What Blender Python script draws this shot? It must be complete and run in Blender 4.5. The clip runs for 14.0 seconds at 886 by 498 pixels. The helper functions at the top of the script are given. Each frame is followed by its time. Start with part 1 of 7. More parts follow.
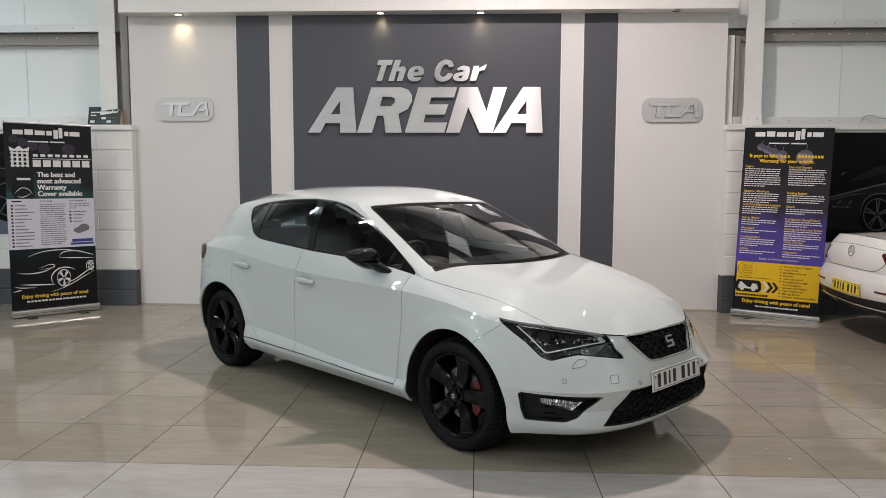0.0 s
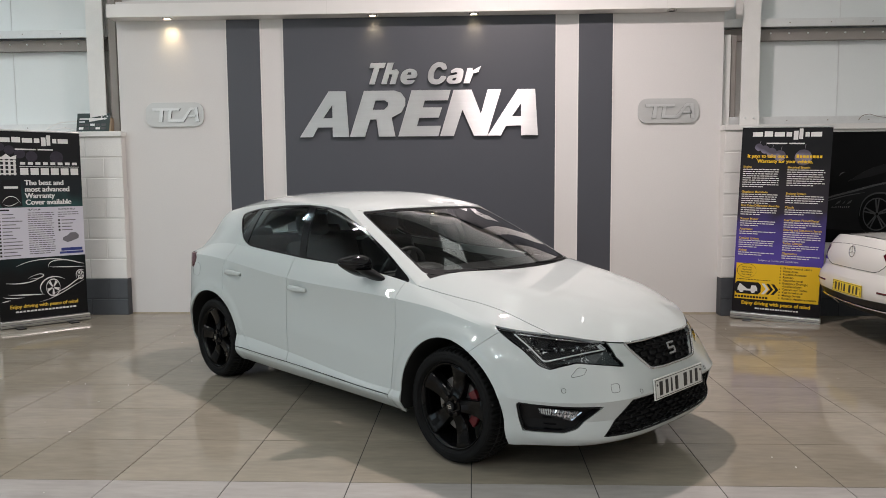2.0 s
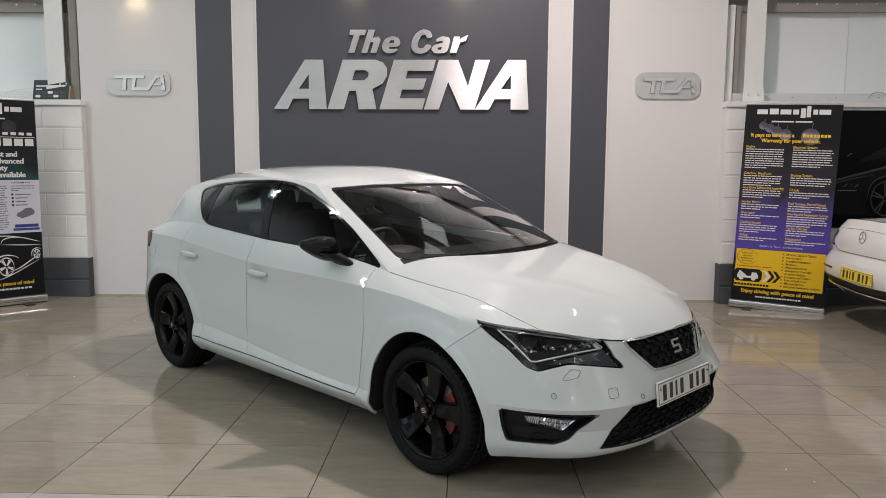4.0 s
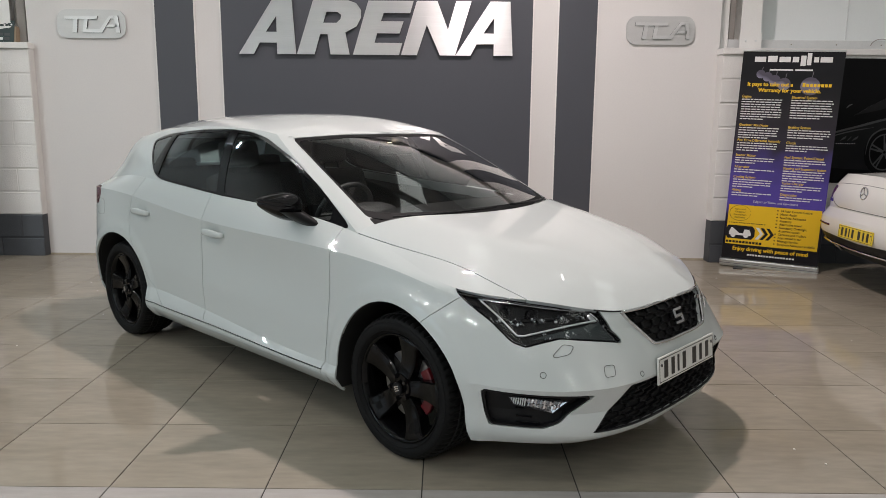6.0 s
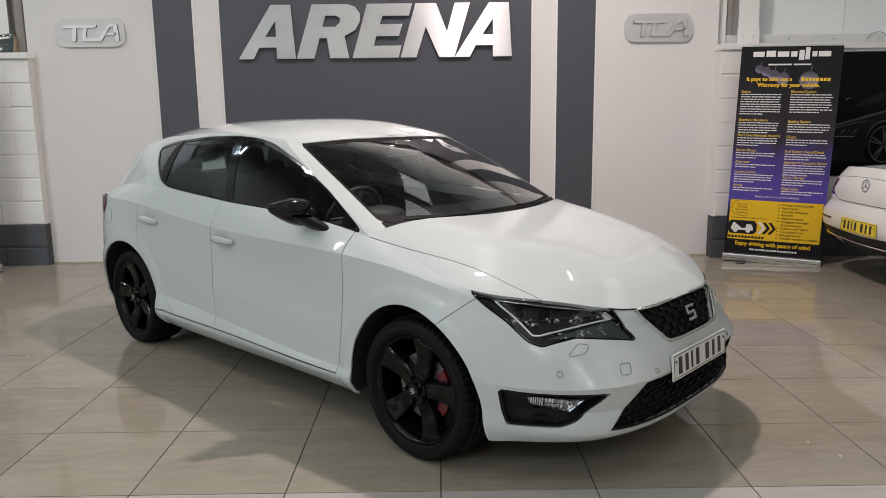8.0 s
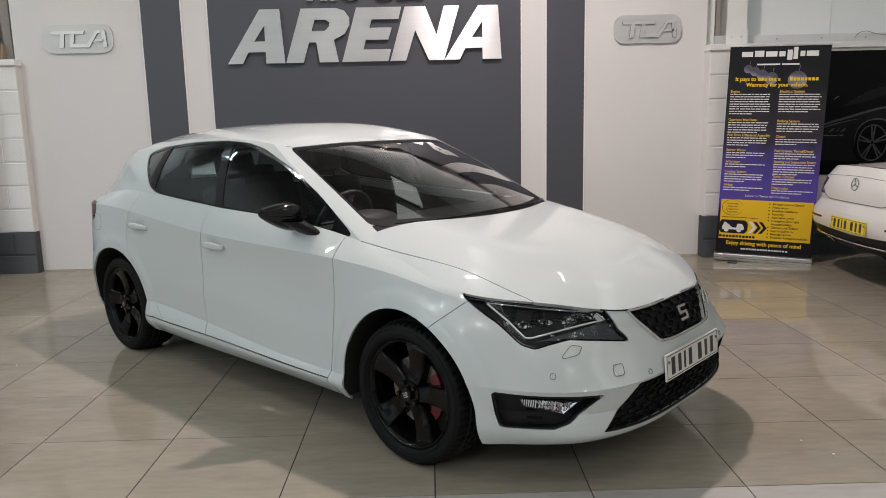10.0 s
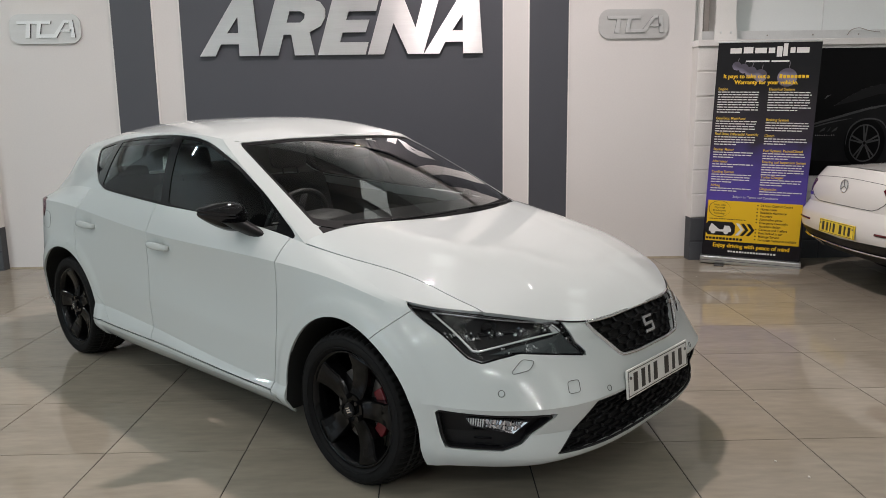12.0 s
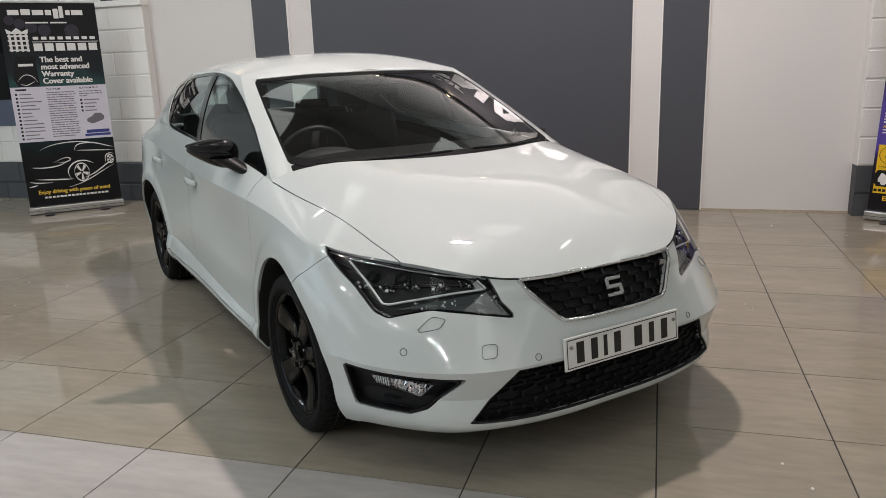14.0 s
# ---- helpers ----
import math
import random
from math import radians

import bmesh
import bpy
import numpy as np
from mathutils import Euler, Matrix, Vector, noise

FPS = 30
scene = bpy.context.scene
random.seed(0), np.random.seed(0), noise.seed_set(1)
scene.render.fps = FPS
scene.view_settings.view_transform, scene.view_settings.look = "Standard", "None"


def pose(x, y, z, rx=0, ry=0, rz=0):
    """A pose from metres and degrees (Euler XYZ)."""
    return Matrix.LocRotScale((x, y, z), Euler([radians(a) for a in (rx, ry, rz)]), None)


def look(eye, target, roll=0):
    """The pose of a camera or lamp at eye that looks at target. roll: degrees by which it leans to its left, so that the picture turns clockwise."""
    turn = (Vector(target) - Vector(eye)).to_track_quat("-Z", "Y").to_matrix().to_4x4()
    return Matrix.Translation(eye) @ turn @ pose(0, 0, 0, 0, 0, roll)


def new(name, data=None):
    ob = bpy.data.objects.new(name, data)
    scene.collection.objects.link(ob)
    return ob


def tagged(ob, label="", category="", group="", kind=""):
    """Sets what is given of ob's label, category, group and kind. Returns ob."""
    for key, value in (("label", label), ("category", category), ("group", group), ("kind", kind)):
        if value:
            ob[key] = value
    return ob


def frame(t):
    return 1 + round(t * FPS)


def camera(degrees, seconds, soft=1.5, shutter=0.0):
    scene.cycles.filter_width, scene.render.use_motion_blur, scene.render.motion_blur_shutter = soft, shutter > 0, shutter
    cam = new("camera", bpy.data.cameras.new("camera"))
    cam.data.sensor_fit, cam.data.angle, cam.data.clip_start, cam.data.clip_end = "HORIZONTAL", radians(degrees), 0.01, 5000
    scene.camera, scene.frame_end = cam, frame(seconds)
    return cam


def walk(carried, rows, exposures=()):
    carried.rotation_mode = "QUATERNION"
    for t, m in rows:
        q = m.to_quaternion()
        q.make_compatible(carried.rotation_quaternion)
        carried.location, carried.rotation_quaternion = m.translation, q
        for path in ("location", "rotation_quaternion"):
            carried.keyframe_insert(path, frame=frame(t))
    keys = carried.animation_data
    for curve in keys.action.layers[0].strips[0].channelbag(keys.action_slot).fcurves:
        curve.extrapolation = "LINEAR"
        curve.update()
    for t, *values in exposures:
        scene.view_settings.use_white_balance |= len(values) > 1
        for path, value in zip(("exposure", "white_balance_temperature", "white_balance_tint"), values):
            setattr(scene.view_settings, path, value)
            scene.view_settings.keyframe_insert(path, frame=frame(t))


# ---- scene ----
cam = camera(61.9, 14.0, soft=0.4)
PATH = [
    (0, (0.214, 0.095, 1.523), (0.121, 2.084, 1.338), 0.2),
    (0.5, (0.215, 0.121, 1.524), (0.122, 2.111, 1.347), 0.2),
    (1, (0.216, 0.179, 1.533), (0.128, 2.17, 1.363), -0.2),
    (1.5, (0.211, 0.207, 1.529), (0.126, 2.197, 1.357), -0.4),
    (2, (0.22, 0.212, 1.529), (0.137, 2.203, 1.353), -0.4),
    (2.5, (0.259, 0.233, 1.531), (0.182, 2.225, 1.36), -0.5),
    (2.7, (0.284, 0.265, 1.517), (0.211, 2.256, 1.347), -0.5),
    (4.8, (0.259, 1.053, 1.472), (0.219, 3.033, 1.19), 0.8),
    (5, (0.278, 1.115, 1.464), (0.244, 3.093, 1.17), 0.8),
    (5.5, (0.289, 1.16, 1.46), (0.27, 3.133, 1.132), 0.8),
    (6, (0.281, 1.144, 1.46), (0.28, 3.114, 1.11), 0.5),
    (6.5, (0.241, 1.13, 1.467), (0.24, 3.096, 1.1), 0.1),
    (7, (0.217, 1.135, 1.468), (0.214, 3.104, 1.114), -0.3),
    (7.5, (0.209, 1.13, 1.468), (0.206, 3.099, 1.116), -0.5),
    (8, (0.214, 1.129, 1.471), (0.221, 3.098, 1.122), -0.7),
    (10.5, (0.219, 1.147, 1.467), (0.247, 3.118, 1.127), -1.3),
    (11, (0.203, 1.184, 1.463), (0.227, 3.155, 1.124), -1.3),
    (11.5, (0.265, 1.257, 1.457), (0.303, 3.227, 1.117), -1.4),
    (12, (0.427, 1.365, 1.453), (0.458, 3.334, 1.105), -0.8),
    (12.5, (0.58, 1.452, 1.43), (0.504, 3.407, 1.016), -1.0),
    (13, (0.808, 1.652, 1.412), (0.689, 3.596, 0.955), 0.2),
    (13.5, (1.096, 1.728, 1.389), (0.928, 3.667, 0.929), 0.5),
    (14, (1.418, 1.739, 1.388), (0.868, 3.6, 0.903), -2.0),
]
walk(cam, [(t, look(eye, target, roll)) for t, eye, target, roll in PATH], exposures=[(0.0, -0.15), (14.0, -0.15)])

# ---- daylight and lamps ----
world = bpy.data.worlds.new("world")
scene.world = world
world.use_nodes = True
wn = world.node_tree.nodes
sky = wn.new("ShaderNodeTexSky")
sky.sky_type, sky.sun_disc = "NISHITA", False
sky.sun_elevation, sky.sun_rotation = radians(35), radians(200)
world.node_tree.links.new(sky.outputs[0], wn["Background"].inputs[0])
wn["Background"].inputs[1].default_value = 0.12

LAMP_POWER = 19.3
LAMP_COLOUR = (0.985, 0.975, 0.94)


# ---- materials ----
def node_mat(name, base, rough=0.5, metal=0.0, vary=0.0, scale=4.0, grain=0.0, grain_scale=80.0, bump=0.0, bump_scale=60.0,
             rough_vary=0.0, stretch=(1, 1, 1), coat=0.0, random_tone=0.0, spec=0.5):
    """Principled surface with tone variation at two scales, fine relief and a per-object tone."""
    m = bpy.data.materials.new(name)
    m.use_nodes = True
    nt = m.node_tree
    n, l = nt.nodes, nt.links
    p = n["Principled BSDF"]
    p.inputs["Base Color"].default_value = (*base, 1)
    p.inputs["Roughness"].default_value = rough
    p.inputs["Metallic"].default_value = metal
    p.inputs["Coat Weight"].default_value = coat
    p.inputs["Coat Roughness"].default_value = 0.03
    p.inputs["Specular IOR Level"].default_value = spec
    tc = n.new("ShaderNodeTexCoord")
    mp = n.new("ShaderNodeMapping")
    mp.inputs["Scale"].default_value = stretch
    l.new(tc.outputs["Object"], mp.inputs["Vector"])
    if random_tone > 0:
        info = n.new("ShaderNodeObjectInfo")
        shift = n.new("ShaderNodeVectorMath")
        shift.operation = "SCALE"
        shift.inputs[3].default_value = 37.0
        l.new(info.outputs["Location"], shift.inputs[0])
        add = n.new("ShaderNodeVectorMath")
        add.operation = "ADD"
        l.new(mp.outputs[0], add.inputs[0])
        l.new(shift.outputs[0], add.inputs[1])
        vec = add.outputs[0]
    else:
        vec = mp.outputs[0]
    if vary > 0 or grain > 0 or random_tone > 0:
        a = n.new("ShaderNodeTexNoise")
        a.inputs["Scale"].default_value, a.inputs["Detail"].default_value = scale, 5
        b = n.new("ShaderNodeTexNoise")
        b.inputs["Scale"].default_value, b.inputs["Detail"].default_value = grain_scale, 3
        l.new(vec, a.inputs["Vector"])
        l.new(vec, b.inputs["Vector"])
        total = None
        terms = [(a.outputs["Fac"], vary), (b.outputs["Fac"], grain)]
        if random_tone > 0:
            terms.append((info.outputs["Random"], random_tone))
        for out, amount in terms:
            mul = n.new("ShaderNodeMath")
            mul.operation = "MULTIPLY_ADD"
            mul.inputs[1].default_value = 2 * amount
            mul.inputs[2].default_value = -amount
            l.new(out, mul.inputs[0])
            if total is None:
                total = mul.outputs[0]
            else:
                s = n.new("ShaderNodeMath")
                s.operation = "ADD"
                l.new(total, s.inputs[0])
                l.new(mul.outputs[0], s.inputs[1])
                total = s.outputs[0]
        one = n.new("ShaderNodeMath")
        one.operation = "ADD"
        one.inputs[1].default_value = 1.0
        l.new(total, one.inputs[0])
        tint = n.new("ShaderNodeVectorMath")
        tint.operation = "SCALE"
        tint.inputs[0].default_value = base
        l.new(one.outputs[0], tint.inputs[3])
        l.new(tint.outputs[0], p.inputs["Base Color"])
        if rough_vary > 0:
            r = n.new("ShaderNodeMath")
            r.operation = "MULTIPLY_ADD"
            r.inputs[1].default_value = 2 * rough_vary
            r.inputs[2].default_value = rough - rough_vary
            l.new(a.outputs["Fac"], r.inputs[0])
            l.new(r.outputs[0], p.inputs["Roughness"])
    if bump > 0:
        t = n.new("ShaderNodeTexNoise")
        t.inputs["Scale"].default_value, t.inputs["Detail"].default_value = bump_scale, 4
        l.new(vec, t.inputs["Vector"])
        bp = n.new("ShaderNodeBump")
        bp.inputs["Strength"].default_value = bump
        bp.inputs["Distance"].default_value = 0.01
        l.new(t.outputs["Fac"], bp.inputs["Height"])
        l.new(bp.outputs[0], p.inputs["Normal"])
    return m


def emit_mat(name, colour, strength):
    m = bpy.data.materials.new(name)
    m.use_nodes = True
    p = m.node_tree.nodes["Principled BSDF"]
    p.inputs["Base Color"].default_value = (0.8, 0.8, 0.8, 1)
    p.inputs["Emission Color"].default_value = (*colour, 1)
    p.inputs["Emission Strength"].default_value = strength
    return m


def glass_mat(name, tint, rough=0.0, clear=1.0):
    """Thin tinted pane: mirror-like surface over a see-through tint."""
    m = bpy.data.materials.new(name)
    m.use_nodes = True
    nt = m.node_tree
    n, l = nt.nodes, nt.links
    n.remove(n["Principled BSDF"])
    tr = n.new("ShaderNodeBsdfTransparent")
    tr.inputs["Color"].default_value = (*tint, 1)
    gl = n.new("ShaderNodeBsdfGlossy")
    gl.inputs["Roughness"].default_value = rough
    fr = n.new("ShaderNodeFresnel")
    fr.inputs["IOR"].default_value = 1.5
    mul = n.new("ShaderNodeMath")
    mul.operation = "MULTIPLY"
    mul.inputs[1].default_value = clear
    l.new(fr.outputs[0], mul.inputs[0])
    mix = n.new("ShaderNodeMixShader")
    l.new(mul.outputs[0], mix.inputs["Fac"])
    l.new(tr.outputs[0], mix.inputs[1])
    l.new(gl.outputs[0], mix.inputs[2])
    l.new(mix.outputs[0], n["Material Output"].inputs["Surface"])
    return m


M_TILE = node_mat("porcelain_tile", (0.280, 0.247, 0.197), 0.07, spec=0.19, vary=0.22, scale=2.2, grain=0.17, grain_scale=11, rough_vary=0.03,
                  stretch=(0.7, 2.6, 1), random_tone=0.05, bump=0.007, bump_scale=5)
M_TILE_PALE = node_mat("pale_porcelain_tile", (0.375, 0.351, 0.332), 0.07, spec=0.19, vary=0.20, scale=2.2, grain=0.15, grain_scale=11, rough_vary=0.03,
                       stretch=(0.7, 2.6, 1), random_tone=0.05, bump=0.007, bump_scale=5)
M_GROUT = node_mat("dark_grout", (0.025, 0.023, 0.021), 0.9, grain=0.2)
M_WHITE = node_mat("white_wall_paint", (0.705, 0.684, 0.675), 0.55, vary=0.05, scale=0.9, grain=0.03, grain_scale=60, bump=0.05, bump_scale=220)
M_FASCIA = node_mat("white_fascia_paint", (0.80, 0.78, 0.765), 0.4, vary=0.03, scale=2, grain=0.02)
M_SLATE = node_mat("slate_grey_panel", (0.069, 0.0725, 0.0875), 0.42, vary=0.05, scale=1.5, grain=0.05, bump=0.03, bump_scale=250)
M_BLOCK = node_mat("white_painted_block", (0.78, 0.76, 0.74), 0.45, vary=0.06, scale=3, grain=0.05, bump=0.25, bump_scale=90, random_tone=0.03)
M_BLOCK_DARK = node_mat("dark_grey_painted_block", (0.07, 0.075, 0.085), 0.45, vary=0.15, scale=5, grain=0.1, bump=0.25, bump_scale=90, random_tone=0.06)
M_MORTAR = node_mat("painted_mortar", (0.70, 0.68, 0.66), 0.6, vary=0.05, grain=0.05)
M_MORTAR_DARK = node_mat("dark_painted_mortar", (0.05, 0.053, 0.06), 0.6, vary=0.05, grain=0.05)
M_GRIME = node_mat("stained_sealant", (0.42, 0.36, 0.27), 0.7, vary=0.35, scale=7, grain=0.2, grain_scale=40)
M_CLAD = node_mat("cladding_sheet", (0.79, 0.82, 0.82), 0.38, vary=0.04, scale=0.8, grain=0.02)
M_STEEL = node_mat("painted_steel", (0.78, 0.77, 0.75), 0.4, vary=0.05, scale=6, grain=0.04)
M_GALV = node_mat("galvanised_rail", (0.72, 0.73, 0.73), 0.35, metal=0.2, vary=0.08, scale=8, grain=0.06)
# This brown also holds the shade under the rails and behind the columns.
M_SHADE = node_mat("brown_steel_and_shade", (0.30, 0.275, 0.255), 0.7, vary=0.15, grain=0.1)
M_BRUSHED = node_mat("brushed_steel", (0.74, 0.735, 0.74), 0.34, metal=1.0, vary=0.05, scale=3, grain=0.08, grain_scale=40, stretch=(.15, 1, 9), bump=0.05, bump_scale=70)
bn = M_BRUSHED.node_tree.nodes
tangent = bn.new("ShaderNodeTangent")
tangent.direction_type, tangent.axis = "RADIAL", "Z"
M_BRUSHED.node_tree.links.new(tangent.outputs[0], bn["Principled BSDF"].inputs["Tangent"])
bn["Principled BSDF"].inputs["Anisotropic"].default_value = 0.85
bn["Principled BSDF"].inputs["Anisotropic Rotation"].default_value = 0.25
M_SIGN_SIDE = node_mat("dark_sign_return", (0.05, 0.05, 0.055), 0.5, grain=0.1)
M_CEIL = node_mat("ceiling_sheet", (0.30, 0.30, 0.30), 0.6, vary=0.05, scale=2)
M_BACKWALL = node_mat("showroom_rear_wall", (0.66, 0.66, 0.645), 0.6, vary=0.05, scale=1)
M_WESTWALL = node_mat("grey_sheet_wall", (0.34, 0.345, 0.35), 0.6, vary=0.06, scale=1)
M_WINDOW_BAR = node_mat("dark_window_bar", (0.03, 0.032, 0.035), 0.5, vary=0.1, grain=0.1)
M_TUBE = node_mat("lamp_housing", (0.7, 0.7, 0.7), 0.4, grain=0.03)


# ---- mesh helpers ----
def link_mesh(name, bm, material, parent=None, label="", smooth=False):
    me = bpy.data.meshes.new(name)
    bm.to_mesh(me)
    bm.free()
    for m in material if isinstance(material, (list, tuple)) else [material]:
        me.materials.append(m)
    if smooth:
        me.polygons.foreach_set("use_smooth", [True] * len(me.polygons))
    ob = new(name, me)
    ob.parent = parent
    if label:
        ob["label"] = label
    return ob


def part(name, bm, material, parent, label="", smooth=False):
    return link_mesh(name, bm, material, parent, label, smooth)


def thing(name, label, category, group="", kind=""):
    return tagged(new(name), label, category, group, kind)


def add_box(bm, x0, x1, y0, y1, z0, z1, bevel=0.0, m=None):
    r = bmesh.ops.create_cube(bm, size=1.0)
    mat = Matrix.Translation(((x0 + x1) / 2, (y0 + y1) / 2, (z0 + z1) / 2)) @ Matrix.Diagonal((x1 - x0, y1 - y0, z1 - z0, 1))
    bmesh.ops.transform(bm, matrix=(m @ mat) if m else mat, verts=r["verts"])
    if bevel > 0:
        edges = list({e for v in r["verts"] for e in v.link_edges})
        bmesh.ops.bevel(bm, geom=edges, offset=bevel, segments=2, affect="EDGES", profile=0.6)
    return bm


def box(x0, x1, y0, y1, z0, z1, bevel=0.0, m=None):
    return add_box(bmesh.new(), x0, x1, y0, y1, z0, z1, bevel, m)


def add_cyl(bm, r0, r1, depth, m, segments=32, caps=True):
    r = bmesh.ops.create_cone(bm, cap_ends=caps, segments=segments, radius1=r0, radius2=r1, depth=depth, matrix=m)
    return r["verts"]


def prism(points, y0, y1, holes=()):
    """A plate in the x-z plane with outline points and holes, from y0 (front) to y1 (back)."""
    bm = bmesh.new()
    edges = []
    for loop in (points, *holes):
        vs = [bm.verts.new((x, y0, z)) for x, z in loop]
        edges += [bm.edges.new((vs[i], vs[(i + 1) % len(vs)])) for i in range(len(vs))]
    made = bmesh.ops.triangle_fill(bm, use_beauty=True, use_dissolve=False, edges=edges)
    faces = [g for g in made["geom"] if isinstance(g, bmesh.types.BMFace)]
    ext = bmesh.ops.extrude_face_region(bm, geom=faces)
    bmesh.ops.translate(bm, vec=(0, y1 - y0, 0), verts=[g for g in ext["geom"] if isinstance(g, bmesh.types.BMVert)])
    bmesh.ops.recalc_face_normals(bm, faces=bm.faces)
    return bm


def tube(points, radius, segments=8, closed=False):
    """A round bar along points."""
    bm = bmesh.new()
    pts = [Vector(p) for p in points]
    rings = []
    n = len(pts)
    for i, p in enumerate(pts):
        a, b = (pts[i - 1] if i or closed else p), (pts[(i + 1) % n] if i < n - 1 or closed else p)
        d = (b - a).normalized()
        side = d.cross(Vector((0, 0, 1)))
        side = side.normalized() if side.length > 1e-4 else Vector((1, 0, 0))
        up = side.cross(d)
        rings.append([bm.verts.new(p + radius * (math.cos(k) * side + math.sin(k) * up)) for k in (2 * math.pi * j / segments for j in range(segments))])
    for i in range(n if closed else n - 1):
        r, s = rings[i], rings[(i + 1) % n]
        for j in range(segments):
            bm.faces.new((r[j], r[(j + 1) % segments], s[(j + 1) % segments], s[j]))
    if not closed:
        bm.faces.new(rings[0][::-1])
        bm.faces.new(rings[-1])
    bmesh.ops.recalc_face_normals(bm, faces=bm.faces)
    return bm


def words(text, size, material, parent, m, align="LEFT", shear=0.0, bold=0.0, depth=0.0, width=1.0, name="lettering"):
    """Readable writing in the built-in font, as flat or raised mesh."""
    cu = bpy.data.curves.new(name, "FONT")
    cu.body, cu.size, cu.align_x, cu.shear, cu.offset, cu.extrude = text, size, align, shear, bold, depth
    tmp = bpy.data.objects.new(name, cu)
    scene.collection.objects.link(tmp)
    me = bpy.data.meshes.new_from_object(tmp)
    bpy.data.objects.remove(tmp)
    bpy.data.curves.remove(cu)
    me.transform(m @ Matrix.Diagonal((width, 1, 1, 1)))
    me.materials.append(material)
    ob = new(name, me)
    ob.parent = parent
    return ob


# ---- room: walls, ceiling ----
WALL_Y = 8.85
X0, X1, Y0, Y1, TOP = -9.0, 9.0, -8.0, 9.35, 5.6
CAR_X, CAR_Y, CAR_TURN = 0.668, 4.792, -43.07


def structure(name, bm, material, label, category, smooth=False):
    return tagged(link_mesh(name, bm, material, smooth=smooth), label, category, kind="structure")


feature = structure("wall_feature", box(-3.93, 3.05, WALL_Y, WALL_Y + 0.12, 0.0, 3.66), M_WHITE, "white painted feature wall with slate grey panels", "wall")
for a, b, z0 in ((-2.64, -2.237, 0.0), (-1.977, 1.164, 0.0), (1.415, 1.81, 0.0)):
    part("panel", box(a, b, WALL_Y - 0.012, WALL_Y - 0.001, z0 + 0.004, 3.434, 0.003), M_SLATE, feature, "slate grey wall panel")
    for e in (a, b):
        part("edge_trim", box(e - 0.006, e + 0.006, WALL_Y - 0.016, WALL_Y - 0.0005, z0 + 0.004, 3.434), M_FASCIA, feature, "thin white edge strip")
part("base_strip", box(-3.93, 3.05, WALL_Y - 0.004, WALL_Y - 0.0002, 0.0, 0.016), M_GRIME, feature, "stained sealant line along the floor")

structure("wall_rear", box(X0, X1, Y0 - 0.2, Y0, 0, TOP), M_BACKWALL, "plain grey wall behind the display area", "wall")
structure("wall_east", box(X1, X1 + 0.2, Y0, Y1, 0, TOP), M_BACKWALL, "plain grey side wall", "wall")
wall_west = structure("wall_west", box(X0 - 0.2, X0, Y0, Y1, 0, 0.9), M_WESTWALL, "side wall with a wide glazed opening", "wall")
part("lintel", box(X0 - 0.2, X0, Y0, Y1, 4.2, TOP), M_WESTWALL, wall_west)
part("pier", box(X0 - 0.2, X0, Y0, -5.5, 0.9, 4.2), M_WESTWALL, wall_west)
part("pier", box(X0 - 0.2, X0, 2.6, Y1, 0.9, 4.2), M_WESTWALL, wall_west)
for y in (-3.8, -2.1, -0.4, 1.3):
    part("mullion", box(X0 - 0.09, X0 - 0.01, y - 0.05, y + 0.05, 0.9, 4.2, 0.004), M_WINDOW_BAR, wall_west, "dark window bar")
part("transom", box(X0 - 0.09, X0 - 0.01, -5.5, 2.6, 3.05, 3.13, 0.004), M_WINDOW_BAR, wall_west, "dark window bar")
structure("ceiling", box(X0 - 0.2, X1 + 0.2, Y0 - 0.2, Y1 + 0.2, TOP, TOP + 0.15), M_CEIL, "grey sheet ceiling", "ceiling")


# Unseen glowing sheets, added for pale bands in the windscreen and soft fill.
M_ROOF_GLOW = emit_mat("assumed_rooflight_sheet", (0.94, 1.0, 0.96), 1.15)
M_RAFTER = node_mat("grey_rafter", (0.22, 0.22, 0.22), 0.6, vary=0.1, grain=0.05)
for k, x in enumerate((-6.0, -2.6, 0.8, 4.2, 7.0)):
    tagged(link_mesh("rooflight", box(x, x + 0.62, Y0 + 0.5, 8.9, TOP - 0.012, TOP - 0.002), M_ROOF_GLOW), "assumed long rooflight sheet, glowing, out of view", "rooflight", "rooflights", "structure")
for y in (-6.5, -4.2, -1.9, 0.4, 2.7, 5.0, 7.3):
    tagged(link_mesh("rafter", box(X0, X1, y - 0.08, y + 0.08, TOP - 0.32, TOP - 0.013), M_RAFTER), "grey steel roof beam", "roof beam", "roof beams", "structure")


def lamp_unit(x, y, z, length, along_x=True, share=1.0, colour=LAMP_COLOUR):
    f = thing("strip_light", "long white ceiling strip light, switched on", "ceiling light", "ceiling strip lights")
    f.matrix_basis = pose(x, y, z, 0, 0, 0 if along_x else 90)
    part("housing", box(-length / 2, length / 2, -0.09, 0.09, 0.0, 0.07, 0.01), M_TUBE, f)
    for s in (-1, 1):
        part("hanger", box(s * length * 0.4 - 0.006, s * length * 0.4 + 0.006, -0.006, 0.006, 0.07, TOP - z), M_TUBE, f)
    data = bpy.data.lights.new("strip_light", "AREA")
    data.shape, data.size, data.size_y = "RECTANGLE", length * 0.98, 0.03
    data.energy, data.color = share * LAMP_POWER * length / 1.5, colour
    ob = new("strip_light_lamp", data)
    ob.matrix_basis = pose(x, y, z - 0.012, 0, 0, 0 if along_x else 90)


